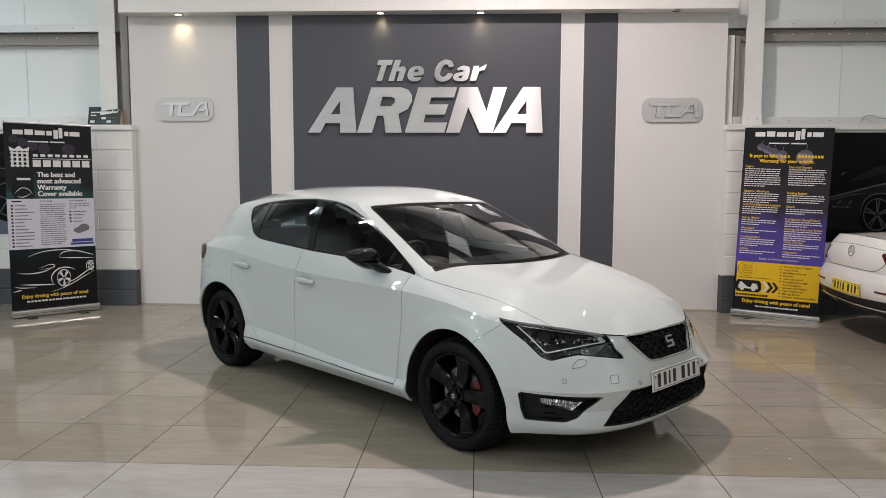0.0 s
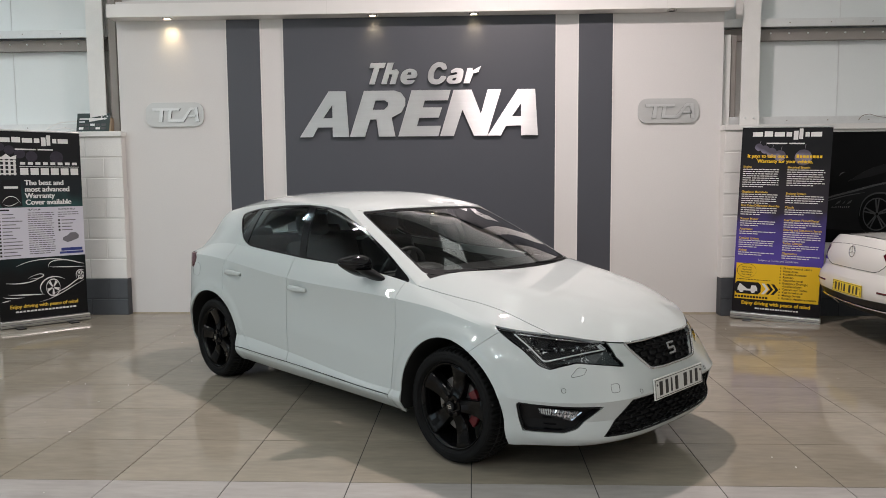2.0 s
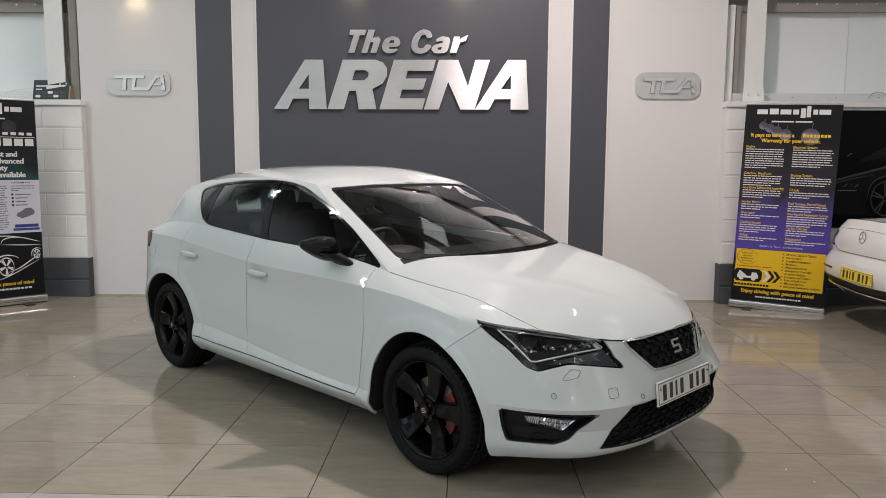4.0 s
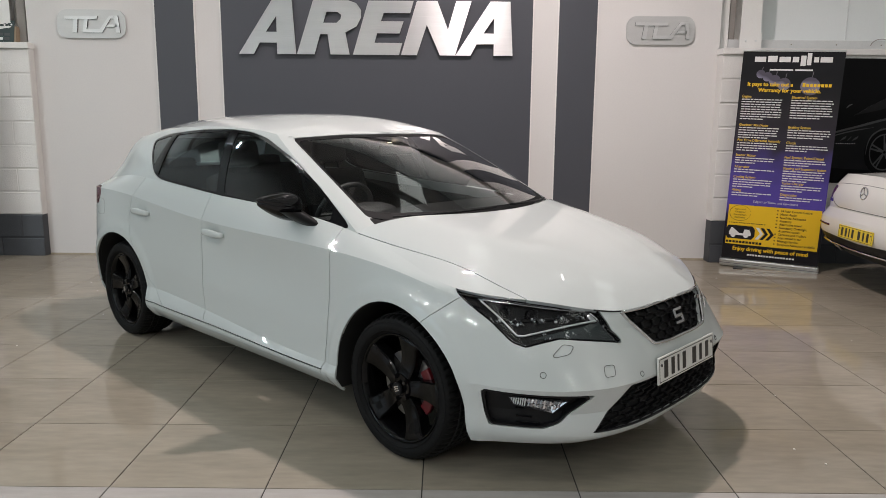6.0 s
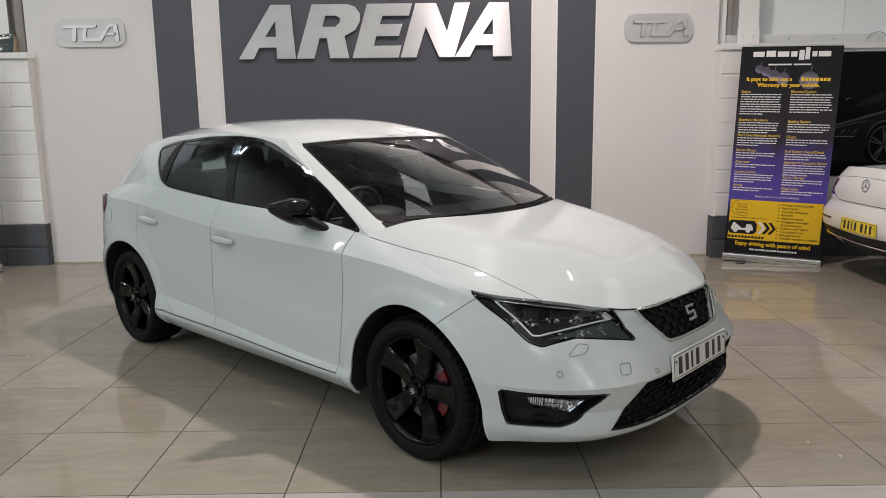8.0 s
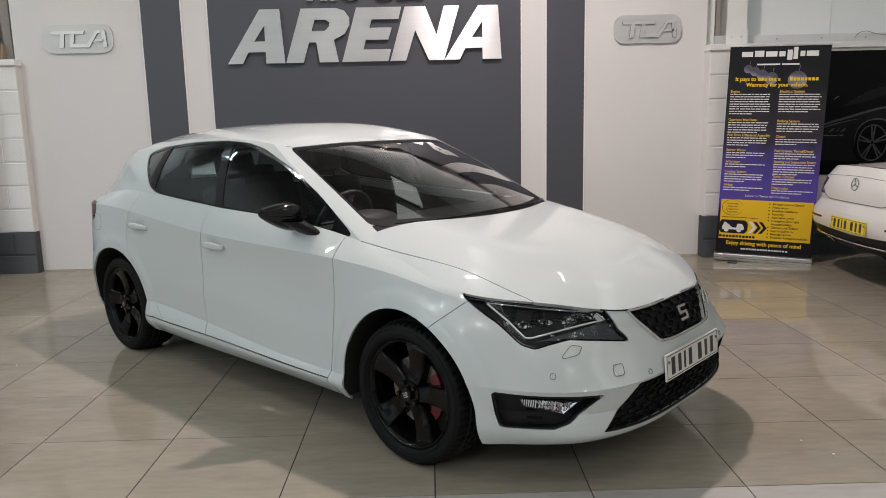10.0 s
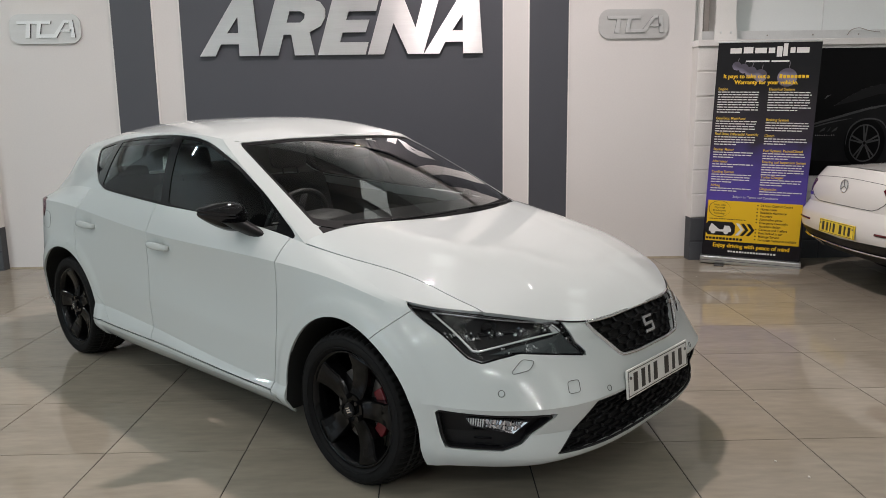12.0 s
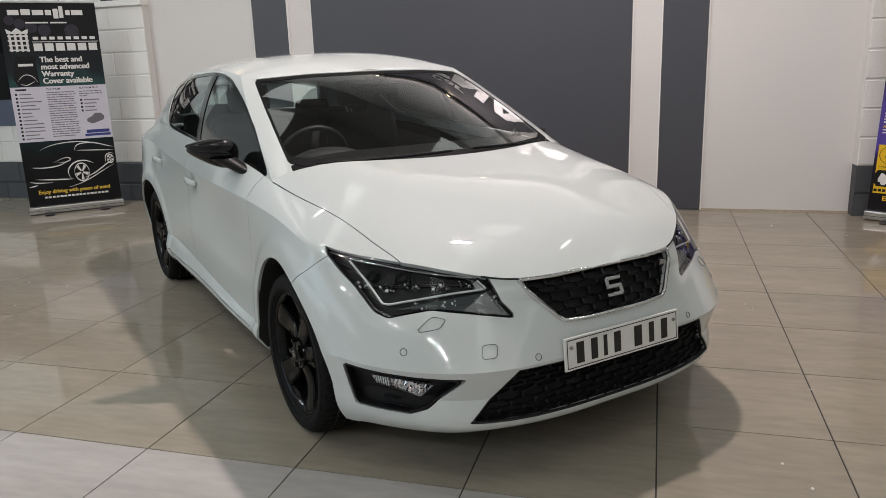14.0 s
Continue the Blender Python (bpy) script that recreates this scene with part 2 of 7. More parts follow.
for lx in (-5.2, -1.9, 1.4, 4.7):
    for ly in (1.6, -2.6):
        lamp_unit(lx + (0.4 if ly > 0 else 0.0), ly, 5.0, 1.5, True, (0.65 if lx > -1 else 1.6) if ly > 0 else 3.3)
lamp_unit(-5.4, 5.6, 5.0, 1.5, True, 3.1)
for lx, ly, along in ((-3.2, 3.9, True), (-3.4, 7.3, True), (-6.9, 3.7, False), (2.3, 4.2, True), (2.6, 7.3, False)):
    lamp_unit(lx, ly, 5.0, 0.7, along, 0.55 if lx < 0 else 0.32)
lamp_unit(4.9, 5.6, 5.0, 1.5, True, 1.0)
# unseen bluish tubes along the glazed side, added to stand in for daylight
for lx, ly, along, share in ((-7.4, 7.4, True, 2.6), (-6.6, -0.6, False, 2.7), (-7.6, 2.2, False, 2.7), (-5.0, -4.6, True, 2.7), (-7.9, -3.6, False, 2.7)):
    lamp_unit(lx, ly, 5.0, 1.5, along, share, (0.76, 0.93, 1.0))


def panel_lamp(x, y, z, length, width, power):
    """Short linear high-bay lamp: shallow tray with a bright lower face."""
    f = thing("high_bay_lamp", "short white linear high-bay ceiling lamp, switched on", "ceiling light")
    f.matrix_basis = pose(x, y, z)
    part("tray", box(-length / 2 - .03, length / 2 + .03, -width / 2 - .03, width / 2 + .03, 0.0, 0.08, .01), M_TUBE, f)
    part("hanger", box(-.01, .01, -.01, .01, 0.08, TOP - z), M_TUBE, f)
    data = bpy.data.lights.new("high_bay_lamp", "AREA")
    data.shape, data.size, data.size_y = "RECTANGLE", length, width
    data.energy, data.color = power, (1.0, 0.865, 0.845)
    new("high_bay_light", data).matrix_basis = pose(x, y, z - .012)


panel_lamp(0.64, 6.04, 5.0, 0.30, 0.06, 205.0)
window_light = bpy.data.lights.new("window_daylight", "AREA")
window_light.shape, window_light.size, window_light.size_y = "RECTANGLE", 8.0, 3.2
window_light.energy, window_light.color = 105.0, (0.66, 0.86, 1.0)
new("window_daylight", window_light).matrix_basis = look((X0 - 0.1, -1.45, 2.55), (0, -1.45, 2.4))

# ---- block walls, cladding and steelwork beside the feature wall ----
BLOCK_L, BLOCK_H, COURSE = 0.44, 0.2285, 0.2385


def block_wall(name, x0, x1, y, label):
    """Painted block wall: mortar core, then blocks proud of it, dark below and white above, with a coping."""
    w = structure(name, box(x0, x1, y + 0.006, y + 0.2, 0.435, 2.11), M_MORTAR, label, "wall")
    part("dark_core", box(x0, x1, y + 0.006, y + 0.2, 0.0, 0.435), M_MORTAR_DARK, w)
    part("coping", box(x0 - 0.012, x1 + 0.012, y - 0.025, y + 0.21, 2.105, 2.165, 0.006), M_BLOCK, w, "white painted coping board")
    return w


BLOCK_WALLS = [
    (block_wall("wall_block_west", X0, -3.885, 8.75, "white painted block wall with a dark grey base"), X0, -3.885, 8.75),
    (block_wall("wall_block_east", 3.04, X1, 8.70, "white painted block wall with a dark grey base"), 3.04, X1, 8.70),
]

for name, a, b, seams in (("wall_cladding_west", X0, -3.6, (-5.35, -6.5, -7.6)), ("wall_cladding_east", 2.7, X1, (4.45, 5.6, 6.7))):
    w = structure(name, box(a, b, 9.12, 9.2, 2.0, TOP), M_CLAD, "pale metal cladding sheets above the block wall", "wall")
    for s in seams:
        part("seam", box(s - 0.004, s + 0.004, 9.112, 9.125, 2.2, TOP), M_GALV, w)
    for z in (2.195, 3.295, 4.4):
        part("rail", box(a, b, 8.96, 9.118, z, z + 0.012), M_GALV, w)
        part("rail", box(a, b, 8.955, 8.967, z - 0.012, z + 0.078, 0.003), M_GALV, w, "pale horizontal steel sheeting rail")
        part("rail", box(a, b, 8.967, 9.118, z + 0.066, z + 0.078), M_GALV, w)
        # Strip coloured dark for the shade that lies below the rail.
        part("girt", box(a, b, 9.04, 9.116, z - 0.15, z - 0.022, 0.004), M_SHADE, w, "dull brown steel strip holding the shade below the rail")
        for q in range(40):
            kx = a + 0.1 + q * 0.21
            if z > 3 and z < 4 and 3.4 < abs(kx) < 6.0 and kx < b:
                bm = bmesh.new()
                add_cyl(bm, 0.011, 0.008, 0.012, Matrix.Translation((kx, 9.034, z - 0.07)) @ Matrix.Rotation(radians(90), 4, "X"), 8)
                part("bolt", bm, M_GALV, w)
        k = a + 0.2
        while k < b - 0.1 and z < 4:
            if abs(k) < 6.5:
                bm = bmesh.new()
                add_cyl(bm, 0.007, 0.006, 0.008, Matrix.Translation((k, 8.952, z + 0.033)) @ Matrix.Rotation(radians(90), 4, "X"), 8)
                part("bolt", bm, M_SHADE, w)
            k += 0.46
structure("wall_above", box(-3.6, 2.7, 9.12, 9.2, 3.3, TOP), M_CLAD, "pale metal cladding above the feature wall", "wall")


def steel_column(x0, x1, label):
    c = tagged(new("steel_column"), label, "steel column", "steel columns", "structure")
    xm = (x0 + x1) / 2
    part("front_flange", box(x0, x1, 8.86, 8.875, 2.168, TOP, 0.002), M_STEEL, c)
    part("web", box(xm - 0.006, xm + 0.006, 8.875, 9.095, 2.168, TOP), M_STEEL, c)
    part("rear_flange", box(x0, x1, 9.095, 9.108, 2.168, TOP), M_STEEL, c)
    part("base_plate", box(x0 - 0.01, x1 + 0.01, 8.85, 8.858, 2.168, 2.33), M_STEEL, c)
    for s in (-1, 1):
        bm = bmesh.new()
        add_cyl(bm, 0.012, 0.01, 0.014, Matrix.Translation((xm + s * 0.05, 8.845, 2.25)) @ Matrix.Rotation(radians(90), 4, "X"), 8)
        part("bolt", bm, M_GALV, c)
    return c


steel_column(-4.30, -4.10, "white painted steel column standing on the block wall")
steel_column(3.26, 3.46, "white painted steel column standing on the block wall")
# Brown here is the column web's shade, put in as colour.
tagged(link_mesh("corner_post", box(-4.06, -3.97, 8.90, 9.1, 2.168, TOP, 0.01), M_SHADE), "brown post for the shaded column web beside the feature wall", "steel post", kind="structure")
tagged(link_mesh("corner_post", box(3.08, 3.16, 8.93, 9.1, 2.168, 3.2, 0.01), M_STEEL), "white steel post beside the feature wall", "steel post", kind="structure")
# Dark gap next to the white post, filled with the shade colour.
tagged(link_mesh("corner_post", box(3.16, 3.24, 8.96, 9.1, 2.168, 3.2, 0.02), M_SHADE), "brown post coloured for the shade behind the column", "steel post", kind="structure")

# ---- canopy over the feature wall with downlights ----
canopy = structure("canopy", box(-3.95, 3.085, 8.65, WALL_Y, 3.438, 3.586, 0.004), M_FASCIA, "white boxed canopy along the top of the feature wall", "canopy")
for jx in (-1.42, 0.62, 2.36):
    part("joint", box(jx - 0.0015, jx + 0.0015, 8.6485, 8.652, 3.440, 3.584), M_MORTAR, canopy)
M_BULB = emit_mat("warm_bulb", (1.0, 0.80, 0.48), 14.0)
M_RING = node_mat("chrome_ring", (0.7, 0.68, 0.65), 0.2, metal=1.0, grain=0.03)
M_DARKGLASS = node_mat("unlit_bulb", (0.08, 0.08, 0.08), 0.15, grain=0.1)
for dx, lit in ((-3.275, 1), (-0.915, 1), (0.23, 1), (2.43, 0)):
    d = thing("downlight", "small round recessed downlight, " + ("lit warm white" if lit else "switched off"), "downlight", "canopy downlights")
    d.matrix_basis = pose(dx, 8.725, 3.438)
    bm = bmesh.new()
    add_cyl(bm, 0.052, 0.058, 0.014, Matrix.Translation((0, 0, -0.006)), 28, False)
    add_cyl(bm, 0.040, 0.052, 0.002, Matrix.Translation((0, 0, -0.0135)), 28, False)
    part("ring", bm, M_RING, d)
    bm = bmesh.new()
    add_cyl(bm, 0.040, 0.040, 0.008, Matrix.Translation((0, 0, -0.005)), 28)
    part("bulb", bm, M_BULB if lit else M_DARKGLASS, d)
    if lit:
        spot = bpy.data.lights.new("downlight", "SPOT")
        spot.energy, spot.color, spot.spot_size, spot.spot_blend, spot.shadow_soft_size = 4.5, (1.0, 0.78, 0.46), radians(80), 1.0, 0.02
        new("downlight_lamp", spot).matrix_basis = look((dx, 8.725, 3.413), (dx, 8.85, 3.20))

# ---- materials of the cars ----
M_PAINT = node_mat("white_car_paint", (0.553, 0.586, 0.580), 0.55, coat=1.0, vary=0.008, scale=3, spec=0.2)
M_PAINT.node_tree.nodes["Principled BSDF"].inputs["Coat Roughness"].default_value = 0.012
M_GLOSSBLACK = node_mat("gloss_black_plastic", (0.006, 0.006, 0.007), 0.10, coat=0.2, grain=0.05, spec=0.35)
M_MATTBLACK = node_mat("black_textured_plastic", (0.006, 0.006, 0.007), 0.45, grain=0.15, bump=0.1, bump_scale=400, spec=0.28)
M_VOID = node_mat("dark_underbody", (0.006, 0.006, 0.006), 0.8, grain=0.2)
M_RUBBER = node_mat("tyre_rubber", (0.0055, 0.0055, 0.0058), 0.7, vary=0.15, scale=9, grain=0.12, bump=0.08, bump_scale=200, spec=0.2)
M_WHEEL = node_mat("gloss_black_alloy", (0.003, 0.003, 0.0033), 0.13, coat=0.0, grain=0.1, spec=0.22)
M_BORDER = node_mat("black_glass_print", (0.0035, 0.0035, 0.004), 0.6, grain=0.05, spec=0.1)
M_RED = node_mat("red_caliper_paint", (0.11, 0.004, 0.008), 0.4, coat=0.3, grain=0.08)
M_DISC = node_mat("worn_brake_disc", (0.28, 0.27, 0.26), 0.35, metal=1.0, vary=0.15, scale=14, grain=0.1)
M_CHROME = node_mat("polished_chrome", (0.72, 0.72, 0.73), 0.08, metal=1.0, grain=0.02)
M_BADGE = node_mat("satin_chrome", (0.55, 0.55, 0.56), 0.22, metal=1.0, grain=0.05)
M_LAMPDARK = node_mat("smoked_lamp_housing", (0.006, 0.006, 0.007), 0.45, vary=0.2, scale=12, spec=0.25)
M_LAMPGREY = node_mat("lamp_reflector", (0.42, 0.42, 0.44), 0.15, metal=0.9, vary=0.15, scale=30)
M_SIGNALGREY = node_mat("smoked_grey_lens", (0.040, 0.050, 0.052), 0.2, coat=0.3, vary=0.15, scale=25)
M_LED = node_mat("frosted_light_guide", (0.70, 0.72, 0.73), 0.15, coat=0.5, grain=0.02)
M_GLASS = glass_mat("tinted_car_glass", (0.78, 0.85, 0.82), clear=1.9)
M_SIDEGLASS = glass_mat("tinted_door_glass", (0.70, 0.79, 0.76), clear=1.7)
M_PRIVACY = glass_mat("dark_privacy_glass", (0.62, 0.73, 0.72), clear=1.7)
M_LENS = glass_mat("clear_lamp_lens", (0.95, 0.96, 0.97), clear=0.8)
M_TRIM = node_mat("dark_interior_trim", (0.011, 0.011, 0.012), 0.6, vary=0.1, grain=0.15, bump=0.1, bump_scale=300)
M_FABRIC = node_mat("dark_seat_fabric", (0.018, 0.018, 0.020), 0.85, vary=0.15, grain=0.2, grain_scale=300, bump=0.2, bump_scale=400)
M_LINER = node_mat("grey_headliner", (0.16, 0.16, 0.155), 0.9, grain=0.06, grain_scale=200)
M_PLATE = node_mat("white_plate", (0.72, 0.72, 0.69), 0.28, vary=0.02, grain=0.02)
M_PLATE_YELLOW = node_mat("yellow_plate", (0.75, 0.55, 0.03), 0.3, vary=0.03, grain=0.02)
M_INK = node_mat("black_print", (0.01, 0.01, 0.01), 0.35, grain=0.05)
M_TAIL = node_mat("red_tail_lens", (0.085, 0.004, 0.008), 0.2, coat=0.25, spec=0.3, vary=0.2, scale=30)
M_AMBER = node_mat("amber_reflector", (0.6, 0.18, 0.02), 0.2, coat=0.5, grain=0.05)
M_LINE = node_mat("panel_seam", (0.06, 0.06, 0.06), 0.6, grain=0.1)


# ---- surface helpers: a sheet is points, a lengthwise measure u, and faces ----
def cubic(ts, p, q):
    """Natural cubic through points p at ts, at the values q."""
    ts, p = np.asarray(ts, float), np.asarray(p, float)
    n, h = len(ts), np.diff(ts)
    a = np.eye(n)
    rhs = np.zeros_like(p)
    for i in range(1, n - 1):
        a[i, i - 1], a[i, i], a[i, i + 1] = h[i - 1], 2 * (h[i - 1] + h[i]), h[i]
        rhs[i] = 6 * ((p[i + 1] - p[i]) / h[i] - (p[i] - p[i - 1]) / h[i - 1])
    m = np.linalg.solve(a, rhs.reshape(n, -1)).reshape(p.shape)
    k = np.clip(np.searchsorted(ts, q) - 1, 0, n - 2)
    shape = (-1,) + (1,) * (p.ndim - 1)
    s, hh = (q - ts[k]).reshape(shape), h[k].reshape(shape)
    r = hh - s
    return (m[k] * r**3 + m[k + 1] * s**3) / (6 * hh) + (p[k] / hh - m[k] * hh / 6) * r + (p[k + 1] / hh - m[k + 1] * hh / 6) * s


def chords(p):
    """Mean running length along axis 1 of an array (curves, points, 3)."""
    return np.r_[0, np.cumsum(np.linalg.norm(np.diff(p, axis=1), axis=2).mean(0))]


def grid_sheet(p, u):
    """Sheet from an array (rows, columns, 3) with u for each column."""
    r, c = p.shape[:2]
    i = np.arange(r * c).reshape(r, c)
    f = np.stack([i[:-1, :-1], i[:-1, 1:], i[1:, 1:], i[1:, :-1]], -1).reshape(-1, 4)
    return {"v": p.reshape(-1, 3), "u": np.tile(u, r), "f": [tuple(x) for x in f.tolist()]}


def clip(sheet, field):
    """The part of a sheet on which field, a value for each point, is positive."""
    v, u, inside = sheet["v"], sheet["u"], field > 0
    out_v, out_u, faces, index, cut = [], [], [], {}, {}

    def keep(a):
        if a not in index:
            index[a] = len(out_v)
            out_v.append(v[a])
            out_u.append(u[a])
        return index[a]

    def cross(a, b):
        key = (a, b) if a < b else (b, a)
        if key not in cut:
            s = field[key[0]] / (field[key[0]] - field[key[1]])
            cut[key] = len(out_v)
            out_v.append(v[key[0]] * (1 - s) + v[key[1]] * s)
            out_u.append(u[key[0]] * (1 - s) + u[key[1]] * s)
        return cut[key]

    for f in sheet["f"]:
        flags = [inside[a] for a in f]
        if all(flags):
            faces.append(tuple(keep(a) for a in f))
        elif any(flags):
            poly = []
            for k, a in enumerate(f):
                b = f[(k + 1) % len(f)]
                if inside[a]:
                    poly.append(keep(a))
                if inside[a] != inside[b]:
                    poly.append(cross(a, b))
            if len(poly) > 2:
                faces.append(tuple(poly))
    return {"v": np.array(out_v).reshape(-1, 3), "u": np.array(out_u), "f": faces}


def signed(poly, q):
    """Signed distance of points q to a closed outline, positive inside."""
    poly, q = np.asarray(poly, float), np.asarray(q, float)
    best, odd = np.full(len(q), 1e9), np.zeros(len(q), bool)
    for a, b in zip(poly, np.roll(poly, -1, 0)):
        d = b - a
        s = np.clip(((q - a) @ d) / max(d @ d, 1e-12), 0, 1)
        best = np.minimum(best, np.hypot(*(q - a - s[:, None] * d).T))
        if a[1] != b[1]:
            odd ^= ((a[1] > q[:, 1]) != (b[1] > q[:, 1])) & (q[:, 0] < (b[0] - a[0]) * (q[:, 1] - a[1]) / (b[1] - a[1]) + a[0])
    return np.where(odd, best, -best)


def rounded(poly, times=2, cut=0.2):
    """Corner cutting of a closed outline."""
    p = np.asarray(poly, float)
    for _ in range(times):
        n = np.roll(p, -1, 0)
        p = np.stack([p * (1 - cut) + n * cut, p * cut + n * (1 - cut)], 1).reshape(-1, p.shape[1])
    return p


def flip(sheet):
    """The sheet on the other side of the middle plane."""
    return {"v": sheet["v"] * (1, -1, 1), "u": -sheet["u"], "f": [f[::-1] for f in sheet["f"]]}


def joined(*sheets):
    v, u, f, k = [], [], [], 0
    for s in sheets:
        v.append(s["v"])
        u.append(s["u"])
        f += [tuple(a + k for a in x) for x in s["f"]]
        k += len(s["v"])
    return {"v": np.concatenate(v), "u": np.concatenate(u), "f": f}


def sheet_part(name, sheet, material, parent, label="", rim=0.012, shift=0.0, smooth=True, sharp=13):
    """Links a sheet as a mesh; its open edges turn inwards by rim, so that panel gaps have depth."""
    bm = bmesh.new()
    vs = [bm.verts.new(p) for p in sheet["v"].tolist()]
    for f in sheet["f"]:
        if len(set(f)) > 2:
            try:
                bm.faces.new([vs[a] for a in f])
            except ValueError:
                pass
    bmesh.ops.remove_doubles(bm, verts=bm.verts, dist=0.0004)
    bmesh.ops.delete(bm, geom=[v for v in bm.verts if not v.link_faces], context="VERTS")
    bm.normal_update()
    if shift:
        for v, n in [(v, v.normal.copy()) for v in bm.verts]:
            v.co += n * shift
    if rim > 0:
        border = [e for e in bm.edges if e.is_boundary]
        inner = {}
        for e in border:
            for v in e.verts:
                if v not in inner:
                    inner[v] = bm.verts.new(v.co - v.normal * rim)
        for e in border:
            face = e.link_faces[0]
            loop = next(l for l in face.loops if l.edge == e)
            a, b = loop.vert, loop.link_loop_next.vert
            try:
                bm.faces.new((b, a, inner[a], inner[b]))
            except ValueError:
                pass
    for f in bm.faces:
        f.smooth = smooth
    limit = radians(sharp)
    for e in bm.edges:
        if len(e.link_faces) == 2 and e.calc_face_angle(0.0) > limit:
            e.smooth = False
    return part(name, bm, material, parent, label)


# ---- the white hatchback ----
car = thing("hatchback_car", "white five-door hatchback with black wheels and mirrors", "car")
car.matrix_basis = pose(CAR_X, CAR_Y, 0.0, 0, 0, CAR_TURN)

# control curves round half of the body, from the middle of the nose to the middle of the tail
RING_BOTTOM = [(.835, 0, .205), (.825, .30, .207), (.79, .47, .212), (.70, .625, .21), (.505, .762, .20), (.34, .83, .19), (0, .835, .19), (-.42, .832, .20),
               (-1.5, .836, .205), (-2.3, .834, .21), (-2.64, .825, .21), (-3.03, .80, .22), (-3.27, .50, .23), (-3.30, 0, .23)]
RING_LIP = [(.872, 0, .240), (.863, .30, .243), (.83, .475, .248), (.735, .64, .250), (.535, .785, .252), (.35, .852, .25), (0, .86, .25), (-.42, .887, .266),
            (-1.5, .890, .275), (-2.3, .888, .282), (-2.64, .862, .27), (-3.04, .835, .28), (-3.32, .52, .29), (-3.35, 0, .29)]
RING_LOW = [(.870, 0, .34), (.862, .30, .34), (.828, .468, .34), (.726, .641, .34), (.532, .792, .34), (.345, .868, .34), (0, .885, .35), (-.42, .874, .325),
            (-1.5, .869, .367), (-2.3, .873, .40), (-2.64, .89, .40), (-3.05, .852, .39), (-3.36, .53, .39), (-3.385, 0, .39)]
RING_WIDE = [(.896, 0, .45), (.889, .30, .45), (.860, .471, .447), (.759, .657, .447), (.557, .817, .45), (.34, .884, .455), (0, .895, .48), (-.42, .874, .49),
             (-1.5, .871, .53), (-2.3, .879, .56), (-2.64, .897, .54), (-3.07, .857, .51), (-3.37, .54, .51), (-3.395, 0, .51)]
RING_MID = [(.868, 0, .555), (.852, .28, .555), (.805, .43, .555), (.716, .620, .555), (.549, .787, .56), (.335, .883, .61), (0, .897, .655), (-.42, .867, .66),
            (-1.5, .862, .69), (-2.3, .880, .70), (-2.64, .897, .70), (-3.08, .842, .69), (-3.345, .54, .69), (-3.365, 0, .69)]
RING_SHOULDER = [(.836, 0, .635), (.808, .29, .635), (.752, .44, .640), (.654, .595, .655), (.484, .738, .715), (.311, .831, .772), (0, .858, .830), (-.42, .871, .865),
                 (-1.5, .871, .885), (-2.3, .870, .945), (-2.64, .868, .968), (-3.10, .815, .968), (-3.30, .53, .945), (-3.32, 0, .94)]
RING_TOP = [(.805, 0, .702), (.772, .30, .700), (.712, .43, .713), (.585, .590, .748), (.452, .712, .770), (.305, .812, .797), (0, .797, .868), (-.42, .784, .957),
            (-1.5, .812, 1.030), (-2.3, .808, 1.072), (-2.64, .795, 1.070), (-3.04, .745, 1.015), (-3.19, .50, 1.02), (-3.22, 0, 1.03)]
rings = np.array([RING_BOTTOM, RING_LIP, RING_LOW, RING_WIDE, RING_MID, RING_SHOULDER, RING_TOP], float)
crest = (rings[5] + rings[6]) / 2
crest[:, 1] += np.interp(crest[:, 0], (-1.2, -.3, .1, .5), (.003, .006, .002, .0)) * np.clip((crest[:, 1] - 0.3) / 0.4, 0, 1)
crest[:, 0] += 0.012 * np.clip(1 - crest[:, 1] / 0.7, 0, 1) * np.sign(crest[:, 0])
crest[:, 2] += np.interp(crest[:, 0], (-1.2, -.3, .1), (.001, .002, .001))
rings = np.insert(rings, 6, crest, 0)
station = chords(rings)
U = np.linspace(0, station[-1], 440)
dense = np.stack([cubic(station, r, U) for r in rings])
dense[:, 0, 1] = dense[:, -1, 1] = 0.0
rows = []
for a, b, count in ((0, 2, 10), (2, 3, 9), (3, 5, 18), (5, 7, 18)):
    piece = dense[a:b + 1]
    t = np.r_[0, np.cumsum(np.linalg.norm(np.diff(piece, axis=0), axis=2).mean(1))]
    got = cubic(t, piece, np.linspace(0, t[-1], count))
    rows.append(got if not rows else got[1:])
BODY = np.concatenate(rows)
# flared bands round the wheel arches
for ax in (0.015, -2.636):
    reach = np.clip((0.475 - np.hypot(BODY[:, :, 0] - ax, BODY[:, :, 2] - 0.318)) / 0.045, 0, 1)
    BODY[:, :, 1] += 0.010 * reach ** 2 * (3 - 2 * reach) * (BODY[:, :, 1] > 0.5)


